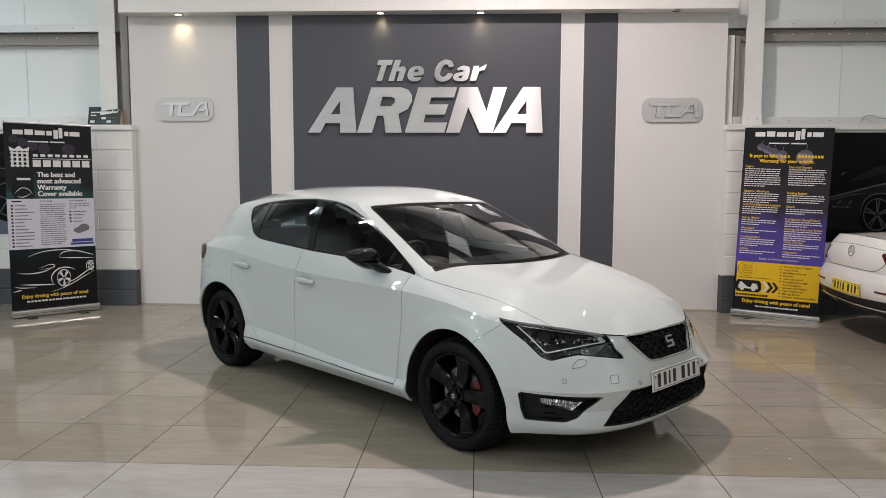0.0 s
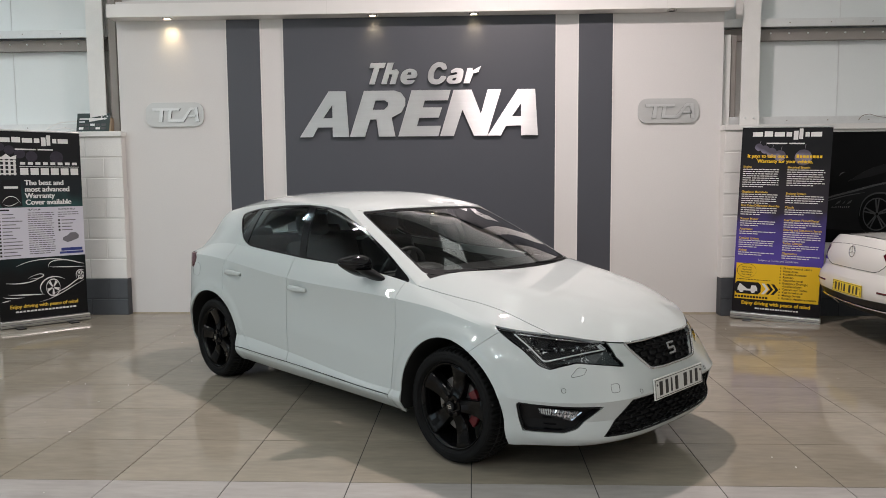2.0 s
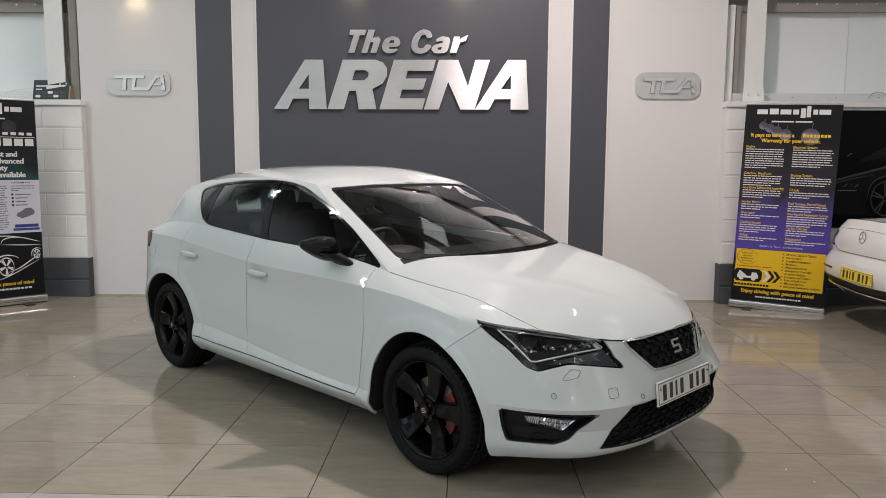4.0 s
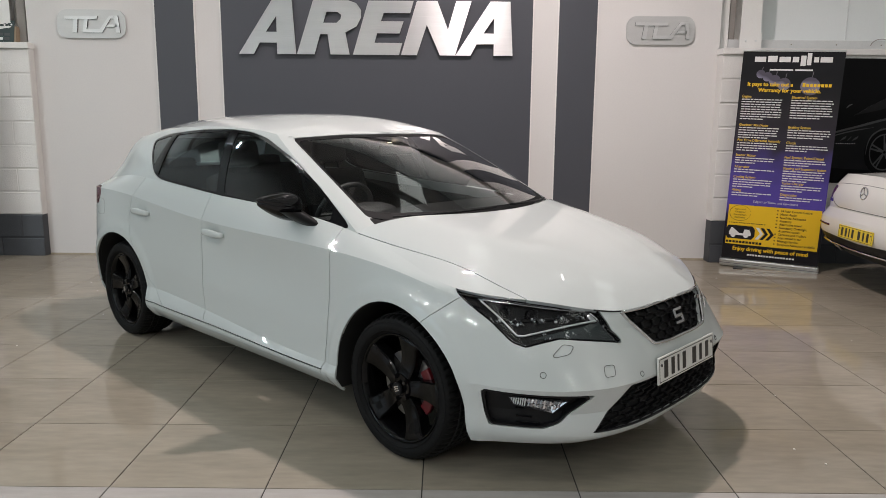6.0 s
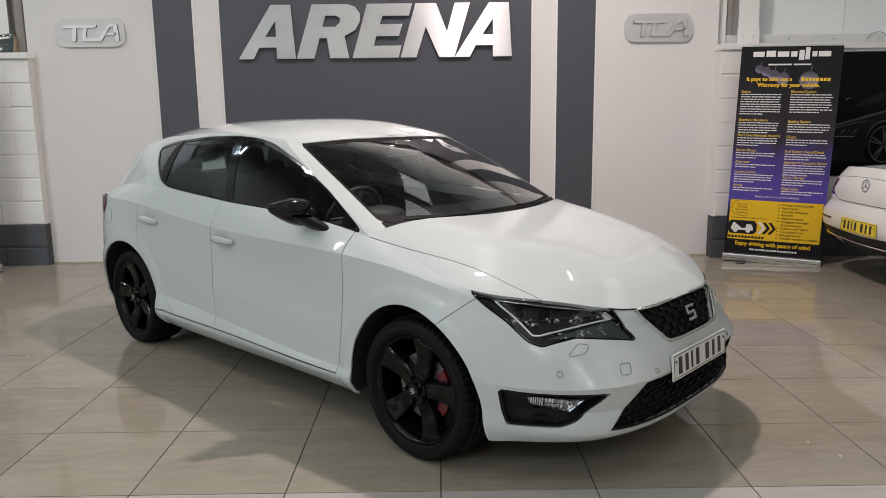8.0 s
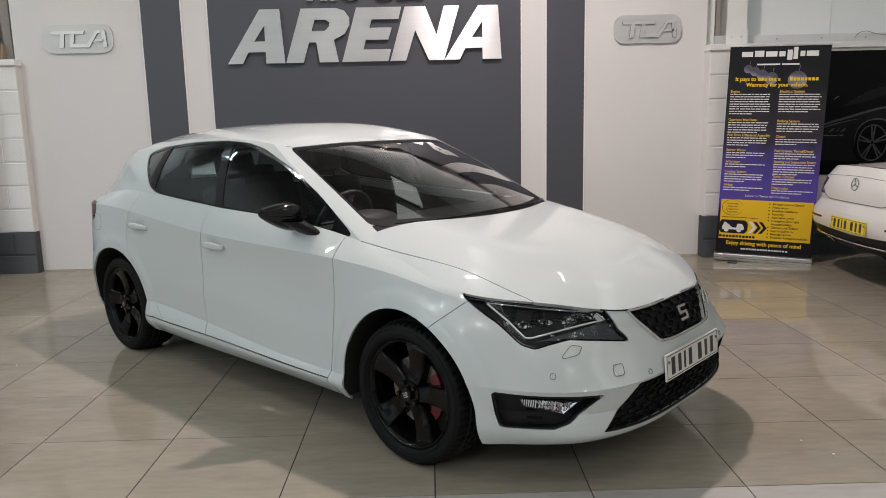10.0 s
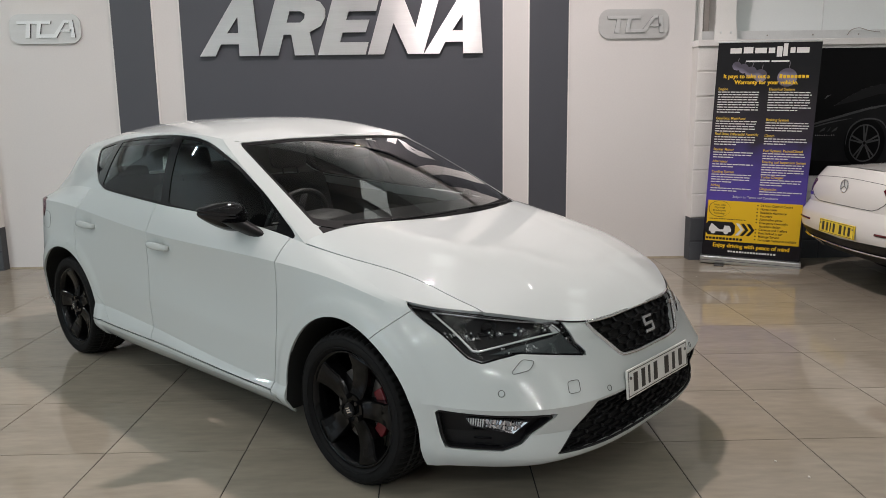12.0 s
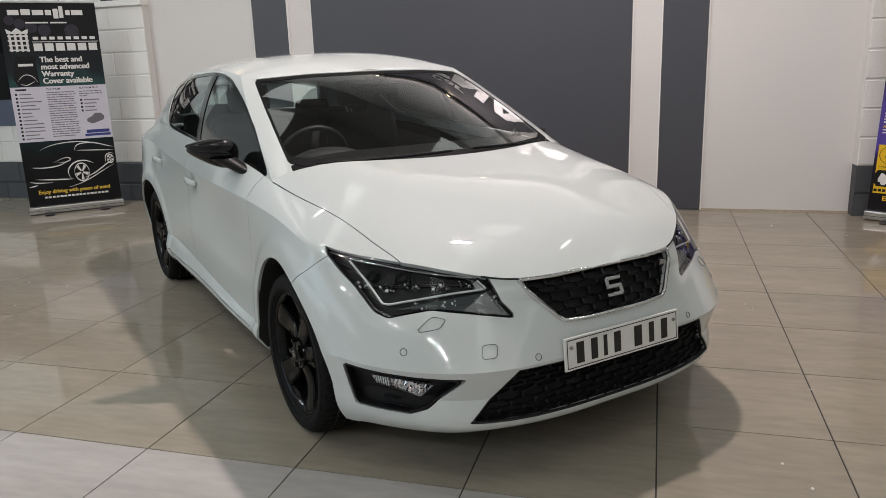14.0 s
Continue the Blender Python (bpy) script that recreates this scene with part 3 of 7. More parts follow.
def on_body(u, z, out=0.0, side=-1):
    """A point of the body side at u and height z, moved outwards by out; side -1 is the right flank."""
    s = 1 if u >= 0 else -1
    c = np.clip(abs(u) / U[1], 0, len(U) - 1.001)
    k = int(c)
    col = BODY[:, k] * (1 - c + k) + BODY[:, k + 1] * (c - k)
    nxt, prv = BODY[:, min(k + 2, len(U) - 1)], BODY[:, max(k - 1, 0)]
    p = np.array([np.interp(z, col[:, 2], col[:, i]) for i in (0, 1)])
    d = np.array([np.interp(z, nxt[:, 2], nxt[:, i]) - np.interp(z, prv[:, 2], prv[:, i]) for i in (0, 1)])
    if k < 1:
        d = np.array([0.0, 1.0])
    d /= np.linalg.norm(d)
    zz = np.array([np.interp(z + e, col[:, 2], (-d[1] * -col[:, 0] + -d[0] * col[:, 1])) for e in (-0.01, 0.01)])
    n = np.array([d[1], -d[0]])
    lean = -(zz[1] - zz[0]) / 0.02
    nn = np.array([n[0], n[1], lean])
    nn /= np.linalg.norm(nn)
    q = np.array([p[0], p[1], z]) + out * nn
    return Vector((q[0], side * s * q[1], q[2]))


def measure_u(points):
    """(u, z) of points near the body side given as (x, half width, z)."""
    res = []
    flat = BODY.reshape(-1, 3)
    uu = np.tile(U, len(BODY))
    for p in points:
        d = flat - np.array(p, float)
        res.append((uu[np.argmin((d * d).sum(1))], p[2]))
    return np.array(res)


def flank_u(x, z):
    """u of the flank at length x and height z."""
    k = np.arange(60, 380)
    at_z = np.array([np.interp(z, BODY[:, i, 2], BODY[:, i, 0]) for i in k])
    return float(np.interp(-x, -at_z, U[k]))


skin = grid_sheet(BODY, U)


def arch(s, x0, r=0.384, z0=0.318):
    d = np.where(s["v"][:, 2] > z0, np.hypot(s["v"][:, 0] - x0, s["v"][:, 2] - z0), np.abs(s["v"][:, 0] - x0))
    return np.where(np.abs(s["v"][:, 1]) > 0.3, r - d, -1.0)


AXLE_F, AXLE_R = 0.015, -2.636
shell = clip(skin, -arch(skin, AXLE_F))
shell = clip(shell, -arch(shell, AXLE_R))

o_head = rounded(measure_u([(.288, .826, .800), (.318, .818, .782), (.455, .785, .690), (.538, .757, .616), (.578, .722, .599), (.62, .68, .612), (.659, .613, .625), (.723, .525, .612), (.785, .375, .588), (.697, .445, .718)]), 2, 0.10)
o_head_cut = rounded(measure_u([(.288, .826, .800), (.318, .818, .782), (.455, .785, .690), (.538, .757, .616), (.578, .722, .599), (.62, .68, .612), (.659, .613, .625), (.723, .525, .612), (.785, .375, .588), (.697, .445, .718)])
                     + np.array([(0.012, 0.045)] + [(0, 0)] * 8 + [(0, 0.05)]), 2, 0.08)
o_fog = rounded(measure_u([(.463, .828, .434), (.769, .548, .420), (.693, .645, .310), (.655, .69, .286), (.490, .822, .284)]), 1, 0.02)
g_top, g_low = measure_u([(.768, .336, .70)])[0, 0], measure_u([(.828, .232, .562)])[0, 0]
o_grille = rounded([(-g_top, .80), (g_top, .80), (g_top, .685), (g_low, .562), (g_low * .5, .556), (-g_low * .5, .556), (-g_low, .562), (-g_top, .685)], 2, 0.12)
l_top, l_low = measure_u([(.868, .412, .44)])[0, 0], measure_u([(.79, .552, .255)])[0, 0]
o_lower = [(-l_top, .436), (l_top, .436), (l_low, .262), (l_low * .6, .253), (0, .249), (-l_low * .6, .253), (-l_low, .262)]


def uz(s):
    return np.c_[s["u"], s["v"][:, 2]]


GAP_HALF = 0.0022


def both(s):
    return joined(s, flip(s))


def take(s, field_of, grow=0.0):
    f = field_of(s)
    return clip(s, f - GAP_HALF + grow)


def leave(s, field_of):
    return clip(s, -field_of(s) - GAP_HALF)


def inside_of(outline):
    return lambda s: signed(outline, uz(s))


def ahead_of(pairs, axis=2):
    """Positive where x lies ahead of a line given as (z, x) pairs."""
    z, x = zip(*sorted(pairs))
    return lambda s: s["v"][:, 0] - np.interp(s["v"][:, axis], z, x)


head = take(shell, inside_of(o_head_cut))
shell = leave(shell, inside_of(o_head_cut))
fog = take(shell, inside_of(o_fog))
shell = leave(shell, inside_of(o_fog))
grille = take(shell, inside_of(o_grille))
shell = leave(shell, inside_of(o_grille))
lower = take(shell, inside_of(o_lower))
shell = leave(shell, inside_of(o_lower))

bumper_line = ahead_of([(.60, .13), (.69, .24), (.785, .352), (.9, .49)])
door_front = ahead_of([(.20, -.487), (.265, -.480), (.45, -.452), (.70, -.432), (.855, -.426), (1.0, -.424)])
door_mid = ahead_of([(.20, -1.56), (.30, -1.562), (.41, -1.575), (.515, -1.585), (.70, -1.588), (.79, -1.586), (.855, -1.575), (.92, -1.56), (1.015, -1.543), (1.1, -1.53)])
door_rear = ahead_of([(.20, -1.95), (.315, -2.03), (.393, -2.164), (.524, -2.30), (.62, -2.385), (.712, -2.443), (.81, -2.466), (.92, -2.44), (1.10, -2.33)])


def over_sill(s):
    return s["v"][:, 2] - np.interp(s["v"][:, 0], (-2.3, -.4), (.312, .288))


def dented(s, x0, z0):
    """Shallow finger cup pressed in behind a door handle."""
    v = s["v"].copy()
    v[:, 1] -= 0.011 * np.exp(-((v[:, 0] - x0) / 0.062) ** 4 - ((v[:, 2] - z0) / 0.030) ** 2)
    return {**s, "v": v}


front_bumper = take(shell, bumper_line)
rest_body = leave(shell, bumper_line)
wing = take(rest_body, lambda s: np.minimum(door_front(s), s["v"][:, 0] + 0.6))
rest_body = leave(rest_body, door_front)
upper = take(rest_body, over_sill, -0.003)
sill = leave(rest_body, over_sill)
front_door = dented(take(upper, door_mid), -1.452, .824)
upper = leave(upper, door_mid)
rear_door = dented(take(upper, door_rear), -2.300, .862)
quarter = leave(upper, door_rear)
tail_u = measure_u([(-2.90, .86, .90), (-3.27, .56, .90)])[:, 0]
tail_out = [(tail_u[0], .935), (tail_u[0] + .05, .865), (tail_u[1], .85), (tail_u[1] + .05, .965), (tail_u[0] + .02, .985)]
tail = take(quarter, inside_of(tail_out))
quarter = leave(quarter, inside_of(tail_out))

# bonnet: a crowned sheet between the wing crests
TOP_EDGE = BODY[-1]
order = np.argsort(TOP_EDGE[:150, 0])
edge_x, edge_y, edge_z = (TOP_EDGE[:150][order, i] for i in range(3))
xs = np.r_[np.linspace(-.42, .60, 70), np.linspace(.61, .803, 40)]
ye, ze = np.interp(xs, edge_x, edge_y), np.interp(xs, edge_x, edge_z)
zc = cubic([-.45, -.1, .2, .5, .7, .805], np.array([1.058, 1.000, .937, .848, .767, .702]), xs)
eta = np.linspace(0, 1, 60)
bon = np.zeros((len(xs), len(eta), 3))
bon[:, :, 0] = xs[:, None]
bon[:, :, 1] = ye[:, None] * eta
fold = np.interp(xs, (-.4, .76), (.58, .34))[:, None]
power = np.interp(xs, (-.4, 0, .4, .7), (6.0, 4.6, 3.0, 2.3))[:, None]
bon[:, :, 2] = zc[:, None] - (zc - ze)[:, None] * np.abs(eta) ** power + 0.0035 * np.clip(1 - np.abs(bon[:, :, 1] - fold) / 0.16, 0, 1) * np.clip((0.80 - xs[:, None]) / 0.2, 0, 1) * (1 - eta ** 6)
bonnet = grid_sheet(bon, ye[0] * eta)
bonnet["f"] = [f[::-1] for f in bonnet["f"]]


def cowl(s):
    return s["v"][:, 0] - (-0.115 - 0.195 * (s["v"][:, 1] / 0.72) ** 2.2)


def bonnet_side(s):
    """Inside the shut line between bonnet and wing."""
    return cubic([-.45, -.28, 0, .25, .42, .52, .62, .82], np.array([.790, .776, .747, .711, .674, .648, .655, .80]), np.clip(s["v"][:, 0], -.45, .82)) - s["v"][:, 1]


nose_gap = clip(bonnet, 0.803 - bonnet["v"][:, 0])
lid = take(take(nose_gap, cowl), bonnet_side)
wing_top = leave(nose_gap, bonnet_side)
wing_top = clip(wing_top, wing_top["v"][:, 0] + 0.424)

# ---- glasshouse ----
GLASS_BASE = [(-.125, 0, .980), (-.165, .35, .980), (-.305, .708, .966), (-.328, .774, .948), (-.90, .792, .992), (-1.5, .808, 1.030), (-2.14, .806, 1.068), (-2.6, .785, 1.072),
              (-3.05, .66, 1.04), (-3.2, .35, 1.035), (-3.22, 0, 1.035)]
GLASS_TOP = [(-1.00, 0, 1.372), (-1.03, .33, 1.367), (-1.105, .590, 1.352), (-1.165, .628, 1.366), (-1.36, .640, 1.388), (-1.72, .645, 1.398), (-2.2, .630, 1.384), (-2.6, .600, 1.345),
             (-2.93, .545, 1.305), (-3.03, .3, 1.335), (-3.04, 0, 1.345)]
gb, gt = np.array(GLASS_BASE, float), np.array(GLASS_TOP, float)
outward = np.array([(1, 0, .6), (1, .2, .6), (.7, .7, .3), (0, 1, .2), (0, 1, .1), (0, 1, .1), (0, 1, .1), (0, 1, .1), (-.6, .8, .1), (-1, .2, .3), (-1, 0, .3)], float)
outward /= np.linalg.norm(outward, axis=1)[:, None]
swell = np.array([.030, .028, .016, .014, .020, .026, .026, .024, .02, .02, .02])[:, None]
levels = np.array([gb, gb * .65 + gt * .35 + outward * swell * .9, gb * .32 + gt * .68 + outward * swell, gb * .10 + gt * .90 + outward * swell * .52, gt])
gstation = chords(levels)
GU = np.unique(np.r_[np.linspace(0, gstation[-1], 380), gstation[2], gstation[3]])
gd = np.stack([np.stack([np.interp(GU, gstation, r[:, i]) for i in range(3)], -1) for r in levels])
gd = np.stack([np.where((GU < gstation[2])[:, None], cubic(gstation[:3], r[:3], np.minimum(GU, gstation[2])), cubic(gstation[2:], r[2:], np.maximum(GU, gstation[2]))) for r in levels])
past = GU >= gstation[3]
for r, src in zip(gd, levels):
    r[past] = cubic(gstation[3:], src[3:], GU[past])
te = BODY[-1][::-1]
on_flank = (GU > gstation[3] - 0.001) & (gd[0][:, 0] > -3.0)
gd[0][on_flank, 1] = np.interp(gd[0][on_flank, 0], te[60:380, 0], te[60:380, 1])
gd[0][on_flank, 2] = np.interp(gd[0][on_flank, 0], te[60:380, 0], te[60:380, 2])
gd[:, 0, 1] = gd[:, -1, 1] = 0.0
HOUSE = cubic([0, .35, .68, .90, 1.0], gd, np.linspace(0, 1, 46))
house = grid_sheet(HOUSE, GU)
house["w"] = np.repeat(np.linspace(0, 1, 46), len(GU))
u_glass = gstation[2]
screen = clip(house, u_glass - house["u"])
flank = clip(house, house["u"] - u_glass)

# windscreen: glass inside a black printed border
o_screen = rounded([(-u_glass + .012, .992), (u_glass - .012, .992), (u_glass - .010, 1.345), (u_glass * .5, 1.362), (0, 1.366), (-u_glass * .5, 1.362), (-u_glass + .010, 1.345)], 1, .04)
o_clear = rounded([(-u_glass + .022, 1.016), (u_glass - .022, 1.016), (u_glass - .020, 1.333), (u_glass * .5, 1.349), (0, 1.353), (-u_glass * .5, 1.349), (-u_glass + .020, 1.333)], 1, .05)
screen_edge = leave(screen, inside_of(o_screen))
foot_field = np.minimum(1.0 - screen_edge["v"][:, 2], u_glass - 0.012 - np.abs(screen_edge["u"]))
screen_foot = clip(screen_edge, foot_field)
screen_frame = clip(screen_edge, -foot_field)
screen_all = clip(screen, signed(o_screen, uz(screen)))
screen_band = clip(screen_all, -signed(o_clear, uz(screen_all)))
screen_glass = clip(screen_all, signed(o_clear, uz(screen_all)))

# side windows: outline in the side view
o_dlo = rounded([(-.345, .938), (-.90, .990), (-1.45, 1.030), (-2.05, 1.068), (-2.17, 1.078), (-2.27, 1.112), (-2.39, 1.205), (-2.476, 1.286), (-2.455, 1.312), (-2.25, 1.348), (-1.9, 1.377), (-1.58, 1.386), (-1.37, 1.374), (-1.22, 1.346), (-.95, 1.250), (-.68, 1.128)], 2, 0.15)


def xz(s):
    return s["v"][:, (0, 2)]


dlo = clip(flank, np.where(flank["v"][:, 0] > -2.75, signed(o_dlo, xz(flank)), -1))
pillars = clip(flank, -np.where(flank["v"][:, 0] > -2.75, signed(o_dlo, xz(flank)), -1) - GAP_HALF)
# tailgate window
def tail_field(s):
    v = s["v"]
    return np.minimum(np.minimum(v[:, 2] - 1.095, 1.300 - v[:, 2]), np.minimum(.56 - .25 * (v[:, 2] - 1.1) - np.abs(v[:, 1]), -2.82 - v[:, 0]))


tail_pane = clip(pillars, tail_field(pillars))
pillars = clip(pillars, -tail_field(pillars))
frame_in = signed(o_dlo, xz(dlo)) - 0.012
front_pane = rounded([(-.53, .978), (-1.43, 1.04), (-1.497, 1.39), (-1.37, 1.38), (-1.22, 1.365), (-.95, 1.27), (-.535, 1.09)], 1, .03)
rear_pane = rounded([(-1.50, 1.04), (-2.02, 1.075), (-2.205, 1.098), (-2.168, 1.352), (-1.95, 1.376), (-1.575, 1.388)], 1, .03)
quarter_pane = rounded([(-2.30, 1.142), (-2.385, 1.205), (-2.466, 1.288), (-2.44, 1.306), (-2.235, 1.342)], 1, .04)
panes = []
surround = dlo
for outline in (front_pane, rear_pane, quarter_pane):
    f = np.minimum(signed(outline, xz(dlo)), frame_in)
    panes.append(clip(dlo, f))
    g = np.minimum(signed(outline, xz(surround)), signed(o_dlo, xz(surround)) - 0.012)
    surround = clip(surround, -g)

# roof between the upper edges of the glasshouse
EDGE = HOUSE[-1]
rx = np.linspace(-3.035, -1.003, 110)
ox = np.argsort(EDGE[:, 0])
ry, rz = np.interp(rx, EDGE[ox, 0], EDGE[ox, 1]), np.interp(rx, EDGE[ox, 0], EDGE[ox, 2])
rc = cubic([-3.04, -2.7, -2.2, -1.7, -1.3, -1.0], np.array([1.345, 1.420, 1.467, 1.478, 1.453, 1.374]), rx)
roof = np.zeros((len(rx), 40, 3))
et = np.linspace(0, 1, 40)
roof[:, :, 0], roof[:, :, 1] = rx[:, None], ry[:, None] * et
roof[:, :, 2] = rc[:, None] - (rc - rz)[:, None] * et ** 2.6
roof_sheet = grid_sheet(roof, et)
roof_sheet["f"] = [f[::-1] for f in roof_sheet["f"]]

# ---- link the body panels ----
R, Lf = flip, (lambda s: s)
body = sheet_part("body_shell", joined(both(sill), both(pillars), both(quarter), both(roof_sheet), both(screen_frame)), M_PAINT, car, "white painted body shell")
sheet_part("bonnet", both(lid), M_PAINT, car, rim=0.016)
sheet_part("front_bumper", both(front_bumper), M_PAINT, car, rim=0.02)
for side in (R, Lf):
    sheet_part("front_wing", joined(side(wing), side(wing_top)), M_PAINT, car)
    fd = sheet_part("front_door", side(front_door), M_PAINT, car)
    rd = sheet_part("rear_door", side(rear_door), M_PAINT, car)
    sheet_part("window_frame", side(surround), M_GLOSSBLACK, car, "gloss black window surround", rim=0.01, shift=-0.002)
    for s, nm, mt, dd in zip(panes, ("front_side_window", "rear_side_window", "quarter_window"), (M_SIDEGLASS, M_PRIVACY, M_PRIVACY), (fd, rd, body)):
        g = sheet_part(nm, side(s), mt, dd, "dark tinted side glass", rim=0.0, shift=-0.005)
        g.visible_shadow = False
    sheet_part("tail_light", side(tail), M_TAIL, car, "dark red tail light")
rw = sheet_part("rear_window", both(tail_pane), M_PRIVACY, car, "tinted tailgate window", rim=0.0, shift=-0.003)
rw.visible_shadow = False
sheet_part("windscreen_foot", both(screen_foot), M_BORDER, car, "black strip below the windscreen", rim=0.0, shift=-0.002)
ws = sheet_part("windscreen", both(screen_glass), M_GLASS, car, "raked tinted windscreen", rim=0.0, shift=-0.002)
ws.visible_shadow = False
sheet_part("windscreen_border", both(screen_band), M_BORDER, car, "black printed windscreen border", rim=0.004, shift=-0.001)

# dark inner skin behind the gaps, under the body and round the wheels
inner = clip(skin, -arch(skin, AXLE_F, 0.386))
inner = clip(inner, -arch(inner, AXLE_R, 0.386))
inner = clip(inner, np.minimum(-signed(np.array(o_head_cut), uz(inner)) + 0.0, -signed(o_fog, uz(inner))))
inner = clip(inner, np.where(inner["v"][:, 2] < np.interp(inner["v"][:, 0], (-2.3, -.4), (1.02, .93)), 1.0, -1.0))
sheet_part("inner_skin", both(inner), M_VOID, car, "dark inner structure", rim=0.0, shift=-0.032)
bon_in = clip(nose_gap, np.minimum(cowl(nose_gap) + 0.0, 0.78 - nose_gap["v"][:, 0]))
sheet_part("bonnet_lining", both(bon_in), M_VOID, car, "dark lining under the bonnet", rim=0.0, shift=-0.022)
cow = clip(nose_gap, -cowl(nose_gap) - 0.002)
sheet_part("cowl_panel", both(clip(cow, cow["v"][:, 0] + 0.40)), M_MATTBLACK, car, "black scuttle panel below the windscreen", rim=0.0, shift=-0.02)
part("underbody", box(-3.1, .62, -.62, .62, .17, .30, .03), M_VOID, car, "dark underbody")
part("boot_floor", box(-3.2, -2.2, -.7, .7, .60, .66), M_VOID, car)
for ax in (AXLE_F, AXLE_R):
    for s in (-1, 1):
        # painted inner lip of the arch, then the dark liner behind it
        turn = [(ax + 0.3835 * math.cos(a), 0.318 + 0.3835 * math.sin(a)) for a in np.linspace(0, math.pi, 60)]
        turn = [(turn[0][0], .22), (turn[0][0], .27)] + turn + [(turn[-1][0], .27), (turn[-1][0], .22)]
        lip = [on_body(flank_u(x, z), z, 0.0, s) for x, z in turn]
        for nm, mt, d0, d1 in (("arch_lip", M_PAINT, 0.0, 0.006), ("wheel_arch_liner", M_VOID, 0.006, 0.30)):
            bm = bmesh.new()
            va = [[bm.verts.new(p + Vector((0, -s * d, 0))) for p in lip] for d in (d0, d1)]
            for k in range(len(lip) - 1):
                bm.faces.new((va[0][k], va[0][k + 1], va[1][k + 1], va[1][k]))
            if d1 > .1:
                bm.faces.new(va[1])
            part(nm, bm, mt, car, smooth=d1 < .1)

# ---- lamps, grilles and fittings of the hatchback ----
def loop_on_body(outline, out, side, radius, segments=6):
    return tube([on_body(a, z, out, side) for a, z in outline], radius, segments, True)


def hex_mesh(outline, du, dz, thick, out, depth):
    """Honeycomb bars over an outline of the nose, laid on the body surface."""
    bm = bmesh.new()
    lo, hi = np.min(outline, 0), np.max(outline, 0)
    r = 0
    z = lo[1] - dz
    while z < hi[1] + dz:
        a = lo[0] - du + (du / 2 if r % 2 else 0)
        while a < hi[0] + du:
            if signed(outline, [(a, z)])[0] > -0.3 * du:
                ring = []
                for k in (1.0, 1.0 - thick):
                    for d in (0.0, -depth):
                        pts = [(a + k * du * 0.5 * c, z + k * dz * 0.66 * s) for c, s in ((1, .5), (0, 1), (-1, .5), (-1, -.5), (0, -1), (1, -.5))]
                        ring.append([bm.verts.new(on_body(p, min(max(q, lo[1] - 0.004), hi[1] + 0.004), out + d - (0.004 if k < 1 else 0), -1)) for p, q in pts])
                of, ob_, nf, nb = ring
                for k in range(6):
                    j = (k + 1) % 6
                    bm.faces.new((of[k], of[j], nf[j], nf[k]))
                    bm.faces.new((nf[k], nf[j], nb[j], nb[k]))
            a += du
        z += dz
        r += 1
    bmesh.ops.recalc_face_normals(bm, faces=bm.faces)
    return bm


grille_part = sheet_part("upper_grille", both(clip(grille, 0.70 - grille["v"][:, 2])), M_VOID, car, "black honeycomb grille in a chrome frame", rim=0.01, shift=-0.04)
o_grille_mesh = np.array([(a, min(z, .699)) for a, z in o_grille])
part("honeycomb", hex_mesh(o_grille_mesh * (.97, 1), .076, .0265, .13, -.012, .010), M_MATTBLACK, grille_part, "black plastic honeycomb")
rim_line = [(a, min(z, .6965)) for a, z in o_grille]
part("chrome_frame", loop_on_body(rim_line, 0.003, -1, 0.0078), M_CHROME, grille_part, "thin chrome frame", smooth=True)
lower_part = sheet_part("lower_grille", both(lower), M_VOID, car, "black lower air intake", rim=0.01, shift=-0.04)
part("honeycomb", hex_mesh(np.array(o_lower), .084, .0215, .13, -.012, .010), M_MATTBLACK, lower_part, "black plastic honeycomb")
edge_line = []
for (a0, z0), (a1, z1) in zip(o_lower, o_lower[1:] + o_lower[:1]):
    edge_line += [(a0 + (a1 - a0) * t, z0 + (z1 - z0) * t) for t in np.linspace(0, 1, 10, endpoint=False)]
part("intake_edge", loop_on_body(edge_line, -.006, -1, .0055), M_MATTBLACK, lower_part, smooth=True)
part("sensor_block", box(.815, .845, -.045, .045, .318, .405, .004), M_VOID, lower_part)

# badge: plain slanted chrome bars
badge = new("badge")
badge.parent = car
badge["label"] = "chrome bar emblem"
cx = on_body(0.0, .632, 0.012)
SLANT = Matrix.Translation(cx) @ Matrix.Rotation(radians(-22), 4, "Y")
for y0, y1, z0, z1 in ((-.032, .036, .021, .034), (-.034, .034, -.007, .007), (-.036, .032, -.034, -.021), (-.036, -.019, .003, .030), (.019, .036, -.030, -.003)):
    part("bar", box(-.005, .006, y0, y1, z0, z1, .003, SLANT), M_BADGE, badge)
q = on_body(.27, .665, .006, 1)
part("trim_badge", box(q.x - .003, q.x + .003, q.y - .012, q.y + .012, q.z - .009, q.z + .009, .002, None), M_LAMPGREY, car, "small dull metal badge")


